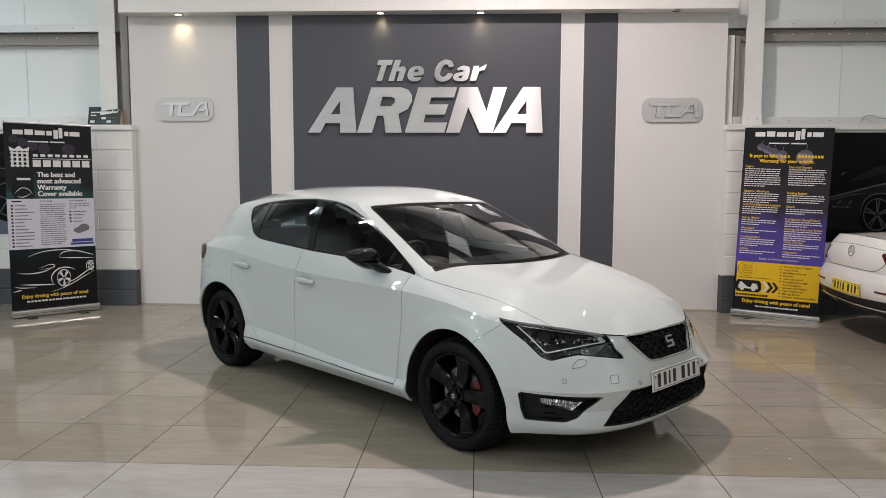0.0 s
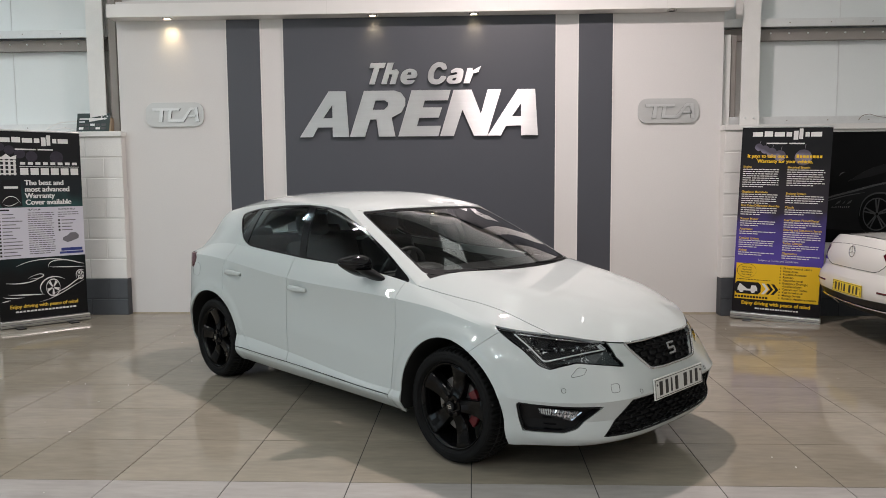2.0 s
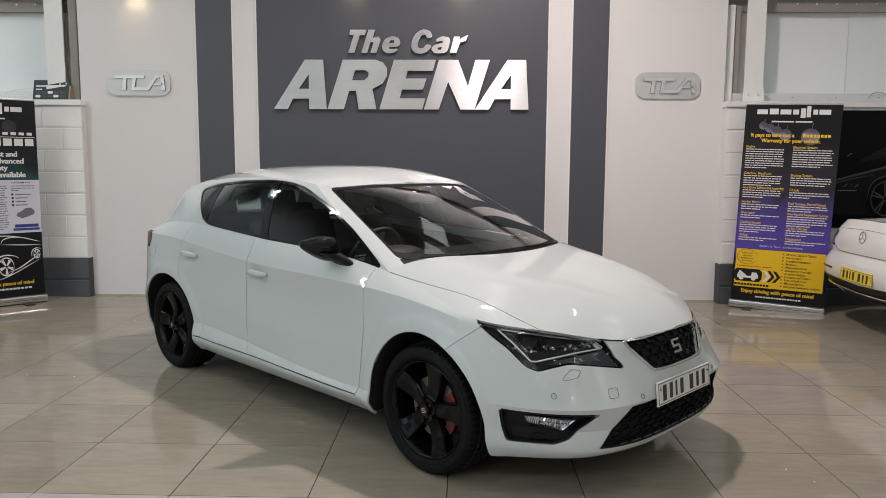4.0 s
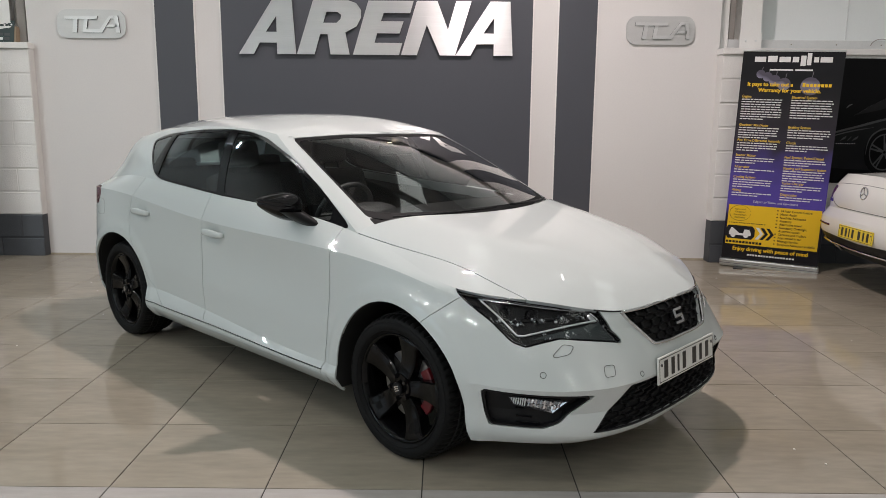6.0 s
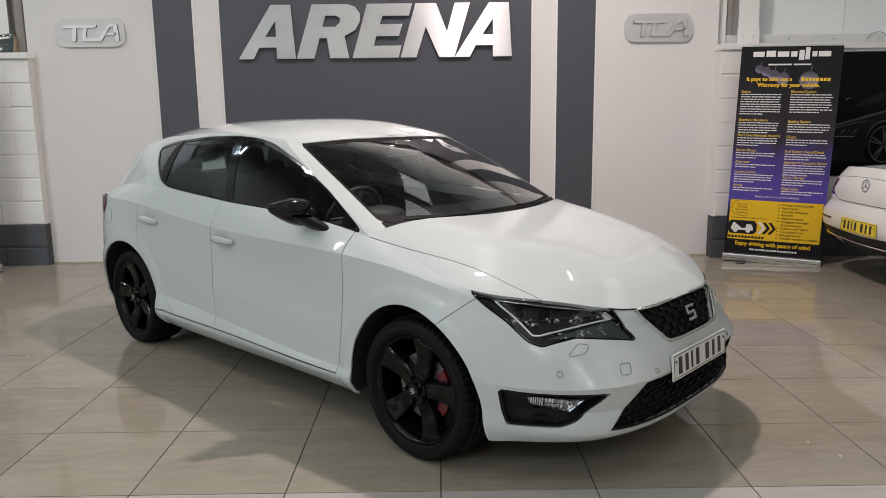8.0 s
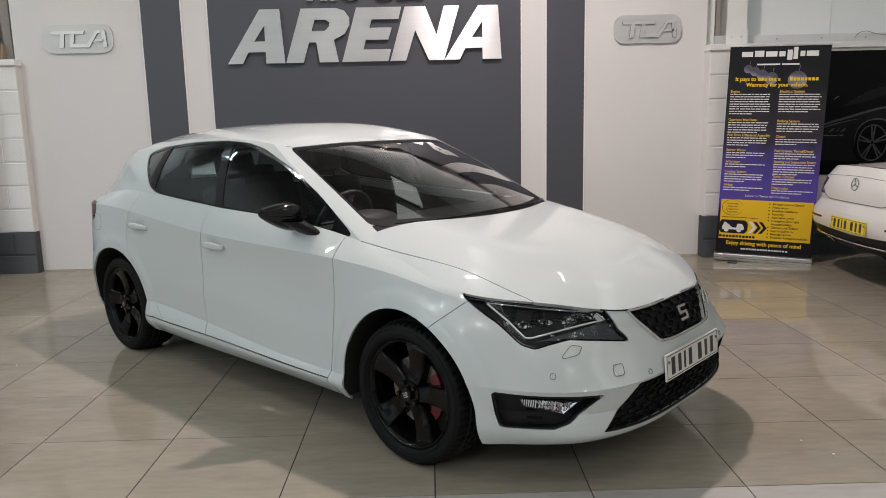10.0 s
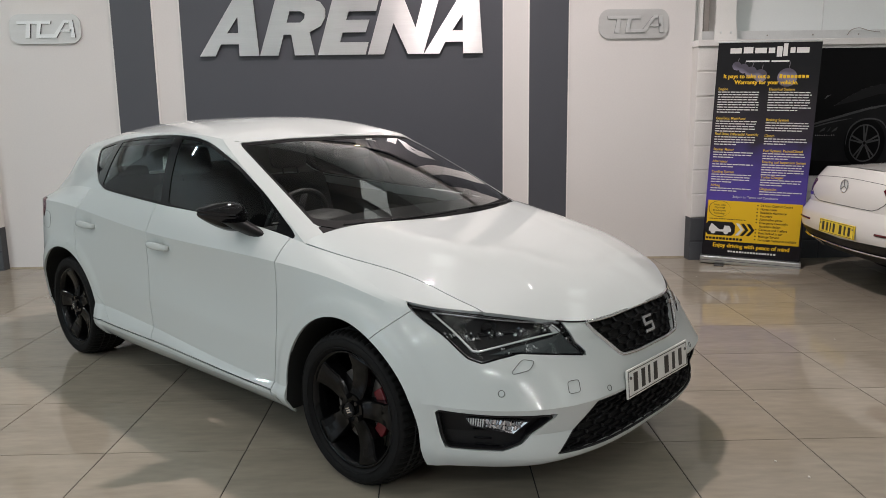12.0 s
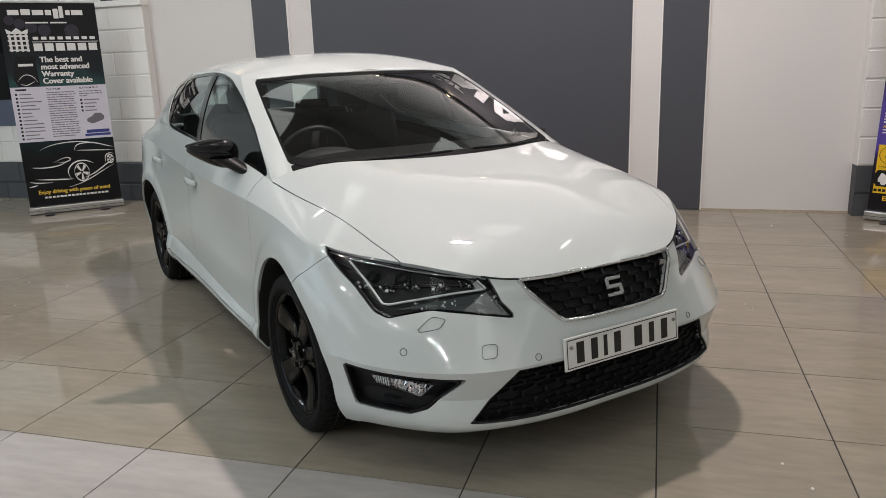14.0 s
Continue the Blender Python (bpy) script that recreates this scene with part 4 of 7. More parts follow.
def number_plate(parent, m, material, yellow=False):
    p = new("number_plate")
    p.parent = parent
    p.matrix_basis = m
    p["label"] = "number plate with plain dark bars"
    part("plate", box(-.260, .260, -.004, .004, -.0555, .0555, .002), material, p)
    bm = bmesh.new()
    for a, b, c, d in ((-.252, .252, .046, .049), (-.252, .252, -.049, -.046), (-.252, -.249, -.049, .049), (.249, .252, -.049, .049)):
        add_box(bm, a, b, -.0048, -.0038, c, d)
    part("border_line", bm, M_INK, p)
    for a, w in ((-.196, .016), (-.135, .014), (-.086, .008), (-.032, .015), (.064, .018), (.128, .012), (.190, .015)):
        part("bar", box(a - w, a + w, -.0052, -.0038, -.036, .036), M_INK, p)
    for a in (-.235, .235):
        bm = bmesh.new()
        add_cyl(bm, .007, .006, .004, Matrix.Translation((a, -.006, .022)) @ Matrix.Rotation(radians(90), 4, "X"), 12)
        part("screw", bm, M_LAMPGREY, p)
    return p


number_plate(car, Matrix.Translation((.8985, .005, .457)) @ Matrix.Rotation(radians(90), 4, "Z") @ Matrix.Rotation(radians(-5), 4, "X"), M_PLATE)


def dome(p, n, r, h, seg=16):
    """A shallow round cap at p facing n."""
    bm = bmesh.new()
    bmesh.ops.create_uvsphere(bm, u_segments=seg, v_segments=8, radius=1.0)
    turn = n.to_track_quat("Z", "Y").to_matrix().to_4x4()
    bmesh.ops.transform(bm, matrix=Matrix.Translation(p) @ turn @ Matrix.Diagonal((r, r, h, 1)), verts=bm.verts)
    return bm


def normal_at(u, z, side):
    return (on_body(u, z, 0.02, side) - on_body(u, z, 0.0, side)).normalized()


def ring_at(u, z, side, r, wire=0.0012):
    c, n = on_body(u, z, 0.0008, side), normal_at(u, z, side)
    a = n.orthogonal().normalized()
    b = n.cross(a)
    return tube([c + r * (math.cos(t) * a + math.sin(t) * b) for t in np.linspace(0, 2 * math.pi, 20, endpoint=False)], wire, 5, True)


u_sensor = measure_u([(.655, .714, .504)])[0, 0]
u_inner = measure_u([(.876, .346, .468)])[0, 0]
u_tow = measure_u([(.815, .483, .502)])[0, 0]
u_wash = measure_u([(.683, .622, .588)])[0, 0]
for side in (-1, 1):
    # headlamp: lens, dark bowl, reflectors and light guide
    hl = new("headlight")
    hl.parent = car
    hl["label"] = "wide angular headlight with a smoked housing"
    hs = flip(head) if side < 0 else head
    lens = sheet_part("lens", hs, M_LENS, hl, rim=0.0)
    lens.visible_shadow = False
    sheet_part("housing", hs, M_LAMPDARK, hl, "smoked dark housing", rim=0.0, shift=-0.042)
    sheet_part("bezel", clip(hs, 0.005 - signed(o_head_cut, np.c_[np.abs(hs["u"]), hs["v"][:, 2]])), M_GLOSSBLACK, hl, rim=0.05, shift=-0.002)
    guide = measure_u([(.398, .780, .765), (.481, .762, .707), (.546, .735, .642), (.569, .712, .640), (.629, .616, .660), (.685, .535, .672), (.734, .447, .682), (.702, .462, .708)])
    pts = [on_body(a, z, -0.016, side) for a, z in guide]
    part("light_guide", tube([pts[int(t)].lerp(pts[min(int(t) + 1, len(pts) - 1)], t - int(t)) for t in np.linspace(0, len(pts) - 1, 40)], 0.0040, 8), M_LED, hl, "pale curved light guide", smooth=True)
    for x, h, z, r in ((.500, .745, .722, .022), (.575, .665, .715, .024)):
        a = measure_u([(x, h, z)])[0, 0]
        c, n = on_body(a, z, -0.036, side), Vector((0.80, side * 0.35, 0.06)).normalized()
        part("projector_lens", dome(c, n, r, r * .5), M_GLOSSBLACK, hl, "glassy projector lens", smooth=True)
        turn = n.to_track_quat("Z", "Y").to_matrix().to_4x4()
        bm = bmesh.new()
        add_cyl(bm, r * 1.15, r * 1.5, .02, Matrix.Translation(c) @ turn, 6, False)
        part("projector_ring", bm, M_LAMPGREY, hl)
    random.seed(31)
    for ua, ub, za, zb, count in ((guide[1][0] + .030, guide[6][0] - .050, .690, .704, 6), (guide[4][0] + .022, guide[6][0] - .030, .640, .648, 5)):
        for k in range(count):
            f = k / (count - 1)
            a, z = ua + (ub - ua) * f, za + (zb - za) * f
            w, h = (abs(ub - ua) / count) * .36, .0115 if count == 6 else .008
            part("module_lens", dome(on_body(a, z, -.034, side), Vector((.8, side * .45, .1)).normalized(), h * .8, h * .5, 10), M_GLOSSBLACK, hl, smooth=True)
            # cut chrome leaves standing round the module
            for q in range(3):
                b = a + (q - 1) * w * .75
                lean = random.uniform(-.35, .35) * w
                tall = h * random.uniform(.7, 1.25)
                c4 = [on_body(b + dx + lean * dz, z + dz * tall, dep, side) for dx, dz, dep in ((-w * .20, -1, -.022), (w * .22, -1, -.030), (w * .16, 1, -.036), (-w * .16, 1, -.026))]
                bm = bmesh.new()
                bm.faces.new([bm.verts.new(p) for p in c4])
                bmesh.ops.solidify(bm, geom=bm.faces[:], thickness=.0016)
                part("reflector_leaf", bm, (M_CHROME, M_LAMPGREY)[q % 2], hl)
            for j in range(9):
                p = on_body(a + random.uniform(-1.1, 1.1) * w, z + random.uniform(-1.2, 1.2) * h, -.027, side)
                tilt = Matrix.Translation(p) @ Euler((random.uniform(-.8, .8), random.uniform(-.8, .8), random.uniform(-.9, .9))).to_matrix().to_4x4()
                e = random.uniform(.0016, .0042)
                part("reflector", box(-e, e, -e, e, -e * random.uniform(.5, 1.8), e, .0005, tilt), (M_CHROME, M_LED, M_LAMPGREY)[j % 3], hl)
    # white end of the light guide
    tip = [on_body(a, z, -.015, side) for a, z in (guide[6], guide[7], guide[7] + (guide[6] - guide[7]) * .25 + (guide[5] - guide[6]) * .22, guide[6] + (guide[5] - guide[6]) * .30)]
    bm = bmesh.new()
    bm.faces.new([bm.verts.new(p) for p in tip])
    bmesh.ops.solidify(bm, geom=bm.faces[:], thickness=.003)
    part("guide_end", bm, M_LED, hl, "white end of the light guide")
    # smoked signal panel below the light guide, and the fine pale edge line inside the lens
    low = measure_u([(.585, .705, .628), (.629, .640, .645), (.690, .550, .660), (.745, .450, .672), (.790, .385, .598), (.723, .525, .622), (.659, .613, .634)])
    bm = bmesh.new()
    bm.faces.new([bm.verts.new(on_body(a, z, -.022, side)) for a, z in low])
    part("signal_panel", bm, M_SIGNALGREY, hl, "smoked grey signal panel")
    mid = o_head.mean(0)
    part("edge_line", loop_on_body([tuple(mid + (q - mid) * (.94, .90)) for q in o_head], -.010, side, .0013, 5), M_LAMPGREY, hl)
    for za, zb, ua, ub in ((.694, .706, guide[1][0] + .012, guide[6][0] - .045), (.641, .650, guide[4][0] + .008, guide[6][0] - .035)):
        run = [on_body(ua + (ub - ua) * t, za + (zb - za) * t, -.040, side) for t in np.linspace(0, 1, 14)]
        part("reflector_bar", tube(run, .007, 6), M_LAMPDARK, hl)
    top_line = [on_body(np.interp(t, (0, 1), (guide[0][0] + .01, guide[7][0] - .01)), np.interp(t, (0, 1), (.768, .712)), -.014, side) for t in np.linspace(0, 1, 12)]
    part("chrome_edge", tube(top_line, .0035, 6), M_CHROME, hl, smooth=True)
    # dark gap below the front edge of the bonnet
    ua, ub = measure_u([(.697, .445, .716), (.770, .330, .70)])[:, 0]
    seam = []
    for a in np.linspace(ua, ub, 12):
        k = int(a / U[1])
        e = BODY[-1][k].copy()
        seam.append(Vector((e[0] + .004, side * e[1], e[2] - .001)))
    part("bonnet_seam", tube(seam, .0032, 6), M_VOID, car)
    # fog lamp recess
    fg = new("fog_light")
    fg.parent = car
    fg["label"] = "fog light in a black angular recess"
    fs = flip(fog) if side < 0 else fog
    sheet_part("recess", fs, M_MATTBLACK, fg, "black plastic recess", rim=0.0, shift=-0.030)
    sheet_part("recess_side", clip(fs, 0.008 - signed(o_fog, np.c_[np.abs(fs["u"]), fs["v"][:, 2]])), M_MATTBLACK, fg, rim=0.03, shift=-0.002)
    fa, fb = measure_u([(.463, .828, .434), (.769, .548, .420)])[:, 0]
    fu = np.array([fb + (fa - fb) * .76, fb + (fa - fb) * .24])
    mid_u = fu.mean()
    o_lampface = [(fu[0], .412), (fu[1], .398), (fu[1] + (fu[0] - fu[1]) * .22, .343), (fu[0] + (fu[1] - fu[0]) * .10, .376)]
    bm = bmesh.new()
    rim_v = [bm.verts.new(on_body(a, z, -0.006, side)) for a, z in o_lampface]
    back_v = [bm.verts.new(on_body(mid_u + (a - mid_u) * .8, .382 + (z - .382) * .6, -0.027, side)) for a, z in o_lampface]
    for k in range(4):
        bm.faces.new((rim_v[k], rim_v[(k + 1) % 4], back_v[(k + 1) % 4], back_v[k]))
    bm.faces.new(back_v)
    part("reflector", bm, M_LAMPGREY, fg, "bright faceted reflector")
    edge = [on_body(a, z, -0.005, side) for a, z in o_lampface]
    part("lamp_rim", tube([edge[k // 6].lerp(edge[(k // 6 + 1) % 4], (k % 6) / 6) for k in range(24)], .0022, 5, True), M_LAMPDARK, fg)
    for k in range(7):
        a = fu[0] + (fu[1] - fu[0]) * (.06 + .038 * k)
        part("rib", tube([on_body(a, .409 - .0008 * k, -0.009, side), on_body(a, .382 - .0020 * k, -0.011, side)], .0024, 6), M_LED, fg)
    random.seed(12)
    for k in range(22):
        t = .36 + .50 * (k // 2) / 10
        zt, zl = .408 - .012 * t, np.interp(t, (.1, .78, .9), (.378, .345, .37))
        p = on_body(fu[0] + (fu[1] - fu[0]) * t, zt + (zl - zt) * (.28 + .42 * (k % 2)), -.014, side)
        tilt = Matrix.Translation(p) @ Euler((random.uniform(-.5, .5), random.uniform(-.5, .5), random.uniform(-.5, .5))).to_matrix().to_4x4()
        part("facet", box(-.0050, .0050, -.0050, .0050, -.0085, .0085, .001, tilt), M_CHROME if k % 3 else M_LAMPGREY, fg)
    for z in (.30, .325, .35):
        part("slat", tube([on_body(np.interp(t, (0, 1), (fu[0] - .03, mid_u + .04 - (.35 - z))), z, -.024, side) for t in np.linspace(0, 1, 8)], .0035, 5), M_GLOSSBLACK, fg)
    # bumper fittings
    part("parking_sensor", ring_at(u_sensor, .504, side, .0115), M_LINE, car)
    part("parking_sensor", ring_at(u_inner, .468, side, .0105), M_LINE, car)
    if side < 0:
        sq = rounded([(u_tow - .023, .482), (u_tow + .023, .482), (u_tow + .023, .520), (u_tow - .023, .520)], 2, .15)
        part("tow_cover", loop_on_body(sq, .0006, side, .0011, 5), M_LINE, car, "square tow eye cover outline")
    wz = rounded([(u_wash - .047, .597), (u_wash - .002, .606), (u_wash + .046, .570), (u_wash + .040, .562), (u_wash - .022, .571)], 2, .15)
    part("washer_cover", loop_on_body(wz, .0008, side, .0012, 5), M_LINE, car, "small washer cover outline")
    # door handles
    for x, z, dr in ((-1.452, .826, "front"), (-2.300, .864, "rear")):
        h = new("door_handle")
        h.parent = car
        a0, a1 = (measure_u([(x + d, .87, z)])[0, 0] for d in (.112, -.112))
        prof = np.linspace(0, 1, 14)
        spine = [on_body(a0 + (a1 - a0) * t, z + .004 * math.sin(math.pi * t), 0.004 + .021 * math.sin(math.pi * min(max(t, 0), 1)) ** .45, side) for t in prof]
        bm = bmesh.new()
        rg = []
        for t, p in zip(prof, spine):
            w = .012 + .008 * math.sin(math.pi * t) ** .6
            rg.append([bm.verts.new(p + Vector((0, side * .008 * math.cos(k), w * math.sin(k)))) for k in np.linspace(0, 2 * math.pi, 12, endpoint=False)])
        for r0, r1 in zip(rg, rg[1:]):
            for k in range(12):
                bm.faces.new((r0[k], r0[(k + 1) % 12], r1[(k + 1) % 12], r1[k]))
        bm.faces.new(rg[0])
        bm.faces.new(rg[-1][::-1])
        bmesh.ops.recalc_face_normals(bm, faces=bm.faces)
        part("grip", bm, M_PAINT, h, "white painted grip", smooth=True)
    # door mirror
    mr = new("door_mirror")
    mr.parent = car
    mr["label"] = "gloss black door mirror"
    # the far mirror is folded back along the door glass
    MIRROR = Matrix.Translation((-.735, side * .905, 1.043)) if side < 0 else Matrix.Translation((-.80, .845, 1.03)) @ Matrix.Rotation(radians(68), 4, "Z")
    for nm, grow, mt, drop, belly in (("cap", 1.0, M_GLOSSBLACK, 0.0, .9), ("lower_shell", .97, M_GLOSSBLACK, -.016, 1.3)):
        bm = bmesh.new()
        bmesh.ops.create_uvsphere(bm, u_segments=36, v_segments=22, radius=1.0)
        for v in bm.verts:
            x, y, z = v.co
            t = (y + 1) / 2
            hx = .072 * (1 - .25 * t) * (abs(x) ** .75) * (1 if x > 0 else -.55)
            hz = .068 * (1 - .70 * t ** 1.2) * (abs(z) ** .80) * (1 if z > 0 else -belly)
            v.co = Vector((hx * grow - .052 * t ** 1.3, y * .108 * grow, hz * grow + drop + .036 * t - .006))
        bmesh.ops.transform(bm, matrix=MIRROR @ Matrix.Rotation(radians(side * -8), 4, "Z") @ (Matrix.Diagonal((1, side, 1, 1))), verts=bm.verts)
        if side < 0:
            bmesh.ops.reverse_faces(bm, faces=bm.faces)
        part(nm, bm, mt, mr, smooth=True)
    part("mirror_glass", box(-.052, -.047, -.060, .060, -.030, .035, .002, MIRROR), M_CHROME, mr)
    bm = bmesh.new()
    top, bot = Vector((-.725, side * .880, 1.018)), Vector((-.655, side * .785, .945))
    rg = []
    for t in np.linspace(0, 1, 6):
        p = top.lerp(bot, t)
        rg.append([bm.verts.new(p + Vector(((.086 - .002 * t) * math.cos(k), 0.0, 0.0)) + Vector((0, side * (.060 - .020 * t) * math.sin(k), 0))) for k in np.linspace(0, 2 * math.pi, 14, endpoint=False)])
    for r0, r1 in zip(rg, rg[1:]):
        for k in range(14):
            bm.faces.new((r0[k], r0[(k + 1) % 14], r1[(k + 1) % 14], r1[k]))
    bmesh.ops.recalc_face_normals(bm, faces=bm.faces)
    part("mirror_arm", bm, M_MATTBLACK, mr, smooth=True)
# fuel flap and wipers
fl = measure_u([(-2.82, .88, .90), (-2.97, .87, .84)])
flap = rounded([(fl[0][0], .905), (fl[1][0], .905), (fl[1][0], .80), (fl[0][0], .80)], 2, .2)
part("fuel_flap", loop_on_body(flap, .0002, -1, .0009, 5), M_LINE, car, "fuel flap outline")


def on_screen(y, z, out=0.0):
    """A point of the windscreen at width y and height z."""
    a = abs(y) / .70 * u_glass
    k = np.searchsorted(GU, a)
    col = HOUSE[:, k]
    return Vector((np.interp(z, col[:, 2], col[:, 0]) + out * .45, y, z + out * .9))


for y0, y1, z0, z1 in ((-.60, -.02, .992, 1.002), (.62, .10, .994, 1.004)):
    w = new("wiper")
    w.parent = car
    pts = [on_screen(y0 + (y1 - y0) * t, z0 + (z1 - z0) * t, .014) for t in np.linspace(0, 1, 16)]
    part("blade", tube(pts, .0045, 6), M_MATTBLACK, w)
    part("arm", tube([p + Vector((.014, 0, .004)) for p in pts[5:]], .0055, 6), M_MATTBLACK, w)

# ---- interior ----
bm = bmesh.new()
add_box(bm, -.86, -.24, -.70, .70, .60, .955, .05)
part("dashboard", bm, M_TRIM, car, "dark dashboard", smooth=True)
bm = bmesh.new()
bmesh.ops.create_uvsphere(bm, u_segments=20, v_segments=12, radius=1.0)
bmesh.ops.transform(bm, matrix=Matrix.Translation((-.72, -.37, .95)) @ Matrix.Diagonal((.13, .19, .07, 1)), verts=bm.verts)
part("instrument_hood", bm, M_TRIM, car, smooth=True)
steer = new("steering_wheel")
steer.parent = car
steer.matrix_basis = Matrix.Translation((-.93, -.37, .935)) @ Matrix.Rotation(radians(-66), 4, "Y")
part("rim", tube([(.183 * math.cos(t), .183 * math.sin(t), 0) for t in np.linspace(0, 2 * math.pi, 48, endpoint=False)], .015, 10, True), M_TRIM, steer, smooth=True)
part("hub", dome(Vector((0, 0, -.01)), Vector((0, 0, 1)), .075, .03, 20), M_TRIM, steer, smooth=True)
for a in (0, 180, 270):
    part("spoke", box(.05, .18, -.018, .018, -.012, .004, .005, Matrix.Rotation(radians(a + 90), 4, "Z")), M_LAMPGREY if a == 270 else M_TRIM, steer)


def seat(x, y, width, front=True):
    s = new("front_seat" if front else "rear_seat")
    s.parent = car
    s.matrix_basis = Matrix.Translation((x, y, 0))
    part("cushion", box(-.02, .50, -width / 2, width / 2, .38, .56, .06), M_FABRIC, s, smooth=True)
    part("backrest", box(-.07, .07, -width / 2, width / 2, 0, .64, .06, Matrix.Translation((-.02, 0, .50)) @ Matrix.Rotation(radians(-20), 4, "Y")), M_FABRIC, s, smooth=True)
    for d in ((0,) if front else (-.36, .36)):
        m = Matrix.Translation((-.245, d, 1.14 if front else 1.0)) @ Matrix.Rotation(radians(-14), 4, "Y")
        part("headrest", box(-.05, .05, -.13, .13, 0.0, .17, .045, m), M_FABRIC, s, smooth=True)
        for k in (-.06, .06):
            part("headrest_post", tube([m @ Vector((0, k, -.08)), m @ Vector((0, k, .03))], .006, 6), M_TRIM, s)


seat(-1.72, -.36, .50)
seat(-1.72, .36, .50)
seat(-2.52, 0, 1.22, False)
part("cabin_floor", box(-2.75, -.3, -.74, .74, .26, .33), M_VOID, car)
sheet_part("headliner", both(clip(roof_sheet, roof_sheet["v"][:, 0] + 2.9)), M_LINER, car, "grey headliner", rim=0.0, shift=-0.03)
inner_pill = clip(pillars, np.where(pillars["v"][:, 0] > -2.9, 1.0, -1.0))
sheet_part("pillar_lining", both(inner_pill), M_LINER, car, "grey pillar lining", rim=0.0, shift=-0.022)
part("rear_bulkhead", box(-3.0, -2.9, -.6, .6, .6, 1.02, .02), M_TRIM, car)
part("interior_mirror", box(-.93, -.90, -.12, .12, 1.245, 1.305, .012), M_GLOSSBLACK, car)


# ---- wheels ----
def wheel(x, side, front):
    w = new("wheel")
    w.parent = car
    w.matrix_basis = Matrix.Translation((x, side * .852, .3165)) @ Matrix.Rotation(0 if side < 0 else math.pi, 4, "Z") @ Matrix.Rotation(radians(-5 if front else 40), 4, "Y")
    # the outer face looks to -y; the tyre is turned from a profile (y, radius)
    prof = [(.030, .2360), (.004, .2385), (-.010, .247), (-.019, .262), (-.021, .281), (-.014, .299), (-.002, .3090), (.012, .3140), (.05, .3165), (.10, .3170), (.16, .3165),
            (.195, .3140), (.212, .305), (.220, .285), (.212, .255), (.190, .236)]
    bm = bmesh.new()
    n = 180
    rg = []
    for k in range(n):
        a = 2 * math.pi * k / n
        cut = (k % 3 == 0)
        ring_ = []
        for y, r in prof:
            if cut and .304 < r and -.005 < y < .205:
                r -= .009
            ring_.append(bm.verts.new((r * math.cos(a), y, r * math.sin(a))))
        rg.append(ring_)
    for k in range(n):
        p, q_ = rg[k], rg[(k + 1) % n]
        for j in range(len(prof) - 1):
            bm.faces.new((p[j], q_[j], q_[j + 1], p[j + 1]))
    bmesh.ops.recalc_face_normals(bm, faces=bm.faces)
    tyre = part("tyre", bm, M_RUBBER, w, "black low-profile tyre", smooth=True)
    for f in tyre.data.polygons:
        f.use_smooth = f.center.y < -.004
    for gy in (.045, .085, .125, .165):
        part("tread_groove", tube([(.3166 * math.cos(t), gy, .3166 * math.sin(t)) for t in np.linspace(0, 2 * math.pi, 60, endpoint=False)], .004, 4, True), M_VOID, tyre)
    for r in (.255, .290):
        part("sidewall_ring", tube([(r * math.cos(t), -.0195 if r < .28 else -.0185, r * math.sin(t)) for t in np.linspace(0, 2 * math.pi, 72, endpoint=False)], .0018, 5, True), M_RUBBER, tyre)
    # rim barrel and lip
    prof = [(.190, .226), (.06, .214), (.02, .218), (.004, .226), (-.004, .2335), (-.006, .2390), (.004, .2400), (.03, .2370)]
    bm = bmesh.new()
    rg = [[bm.verts.new((r * math.cos(a), y, r * math.sin(a))) for y, r in prof] for a in np.linspace(0, 2 * math.pi, 72, endpoint=False)]
    for k in range(72):
        p, q_ = rg[k], rg[(k + 1) % 72]
        for j in range(len(prof) - 1):
            bm.faces.new((p[j], q_[j], q_[j + 1], p[j + 1]))
    bmesh.ops.recalc_face_normals(bm, faces=bm.faces)
    rim = part("rim", bm, M_WHEEL, w, "gloss black rim", smooth=True)
    # five broad spokes with flat dished faces, crisp edges and deep flanks
    for k in range(5):
        m = Matrix.Rotation(2 * math.pi * k / 5, 4, "Y")
        bm = bmesh.new()
        secs = []
        for t in np.linspace(0, 1, 11):
            r = .034 + (.234 - .034) * t
            half = .031 + .022 * t + .010 * max(0, t - .8) / .2
            y = .004 + .020 * math.sin(math.pi * min(t * 1.15, 1)) - .004 * t
            sec = [(-half - .007, y + .055), (-half - .001, y + .008), (-half + .005, y + .001), (-half * .35, y - .0015), (half * .35, y - .0015), (half - .005, y + .001), (half + .001, y + .008), (half + .007, y + .055)]
            secs.append([bm.verts.new(m @ Vector((r, yy, s))) for s, yy in sec])
        for a, b in zip(secs, secs[1:]):
            for j in range(8):
                bm.faces.new((a[j], a[(j + 1) % 8], b[(j + 1) % 8], b[j]))
        bm.faces.new(secs[0])
        bm.faces.new(secs[-1][::-1])
        bmesh.ops.recalc_face_normals(bm, faces=bm.faces)
        spoke = part("spoke", bm, M_WHEEL, rim, smooth=True)
        for e in spoke.data.edges:
            v0, v1 = (spoke.data.vertices[i].co for i in e.vertices)
            e.use_edge_sharp = abs(math.hypot(v0.x, v0.z) - math.hypot(v1.x, v1.z)) > .01
    bm = bmesh.new()
    add_cyl(bm, .070, .060, .035, Matrix.Translation((0, .022, 0)) @ Matrix.Rotation(radians(90), 4, "X"), 40)
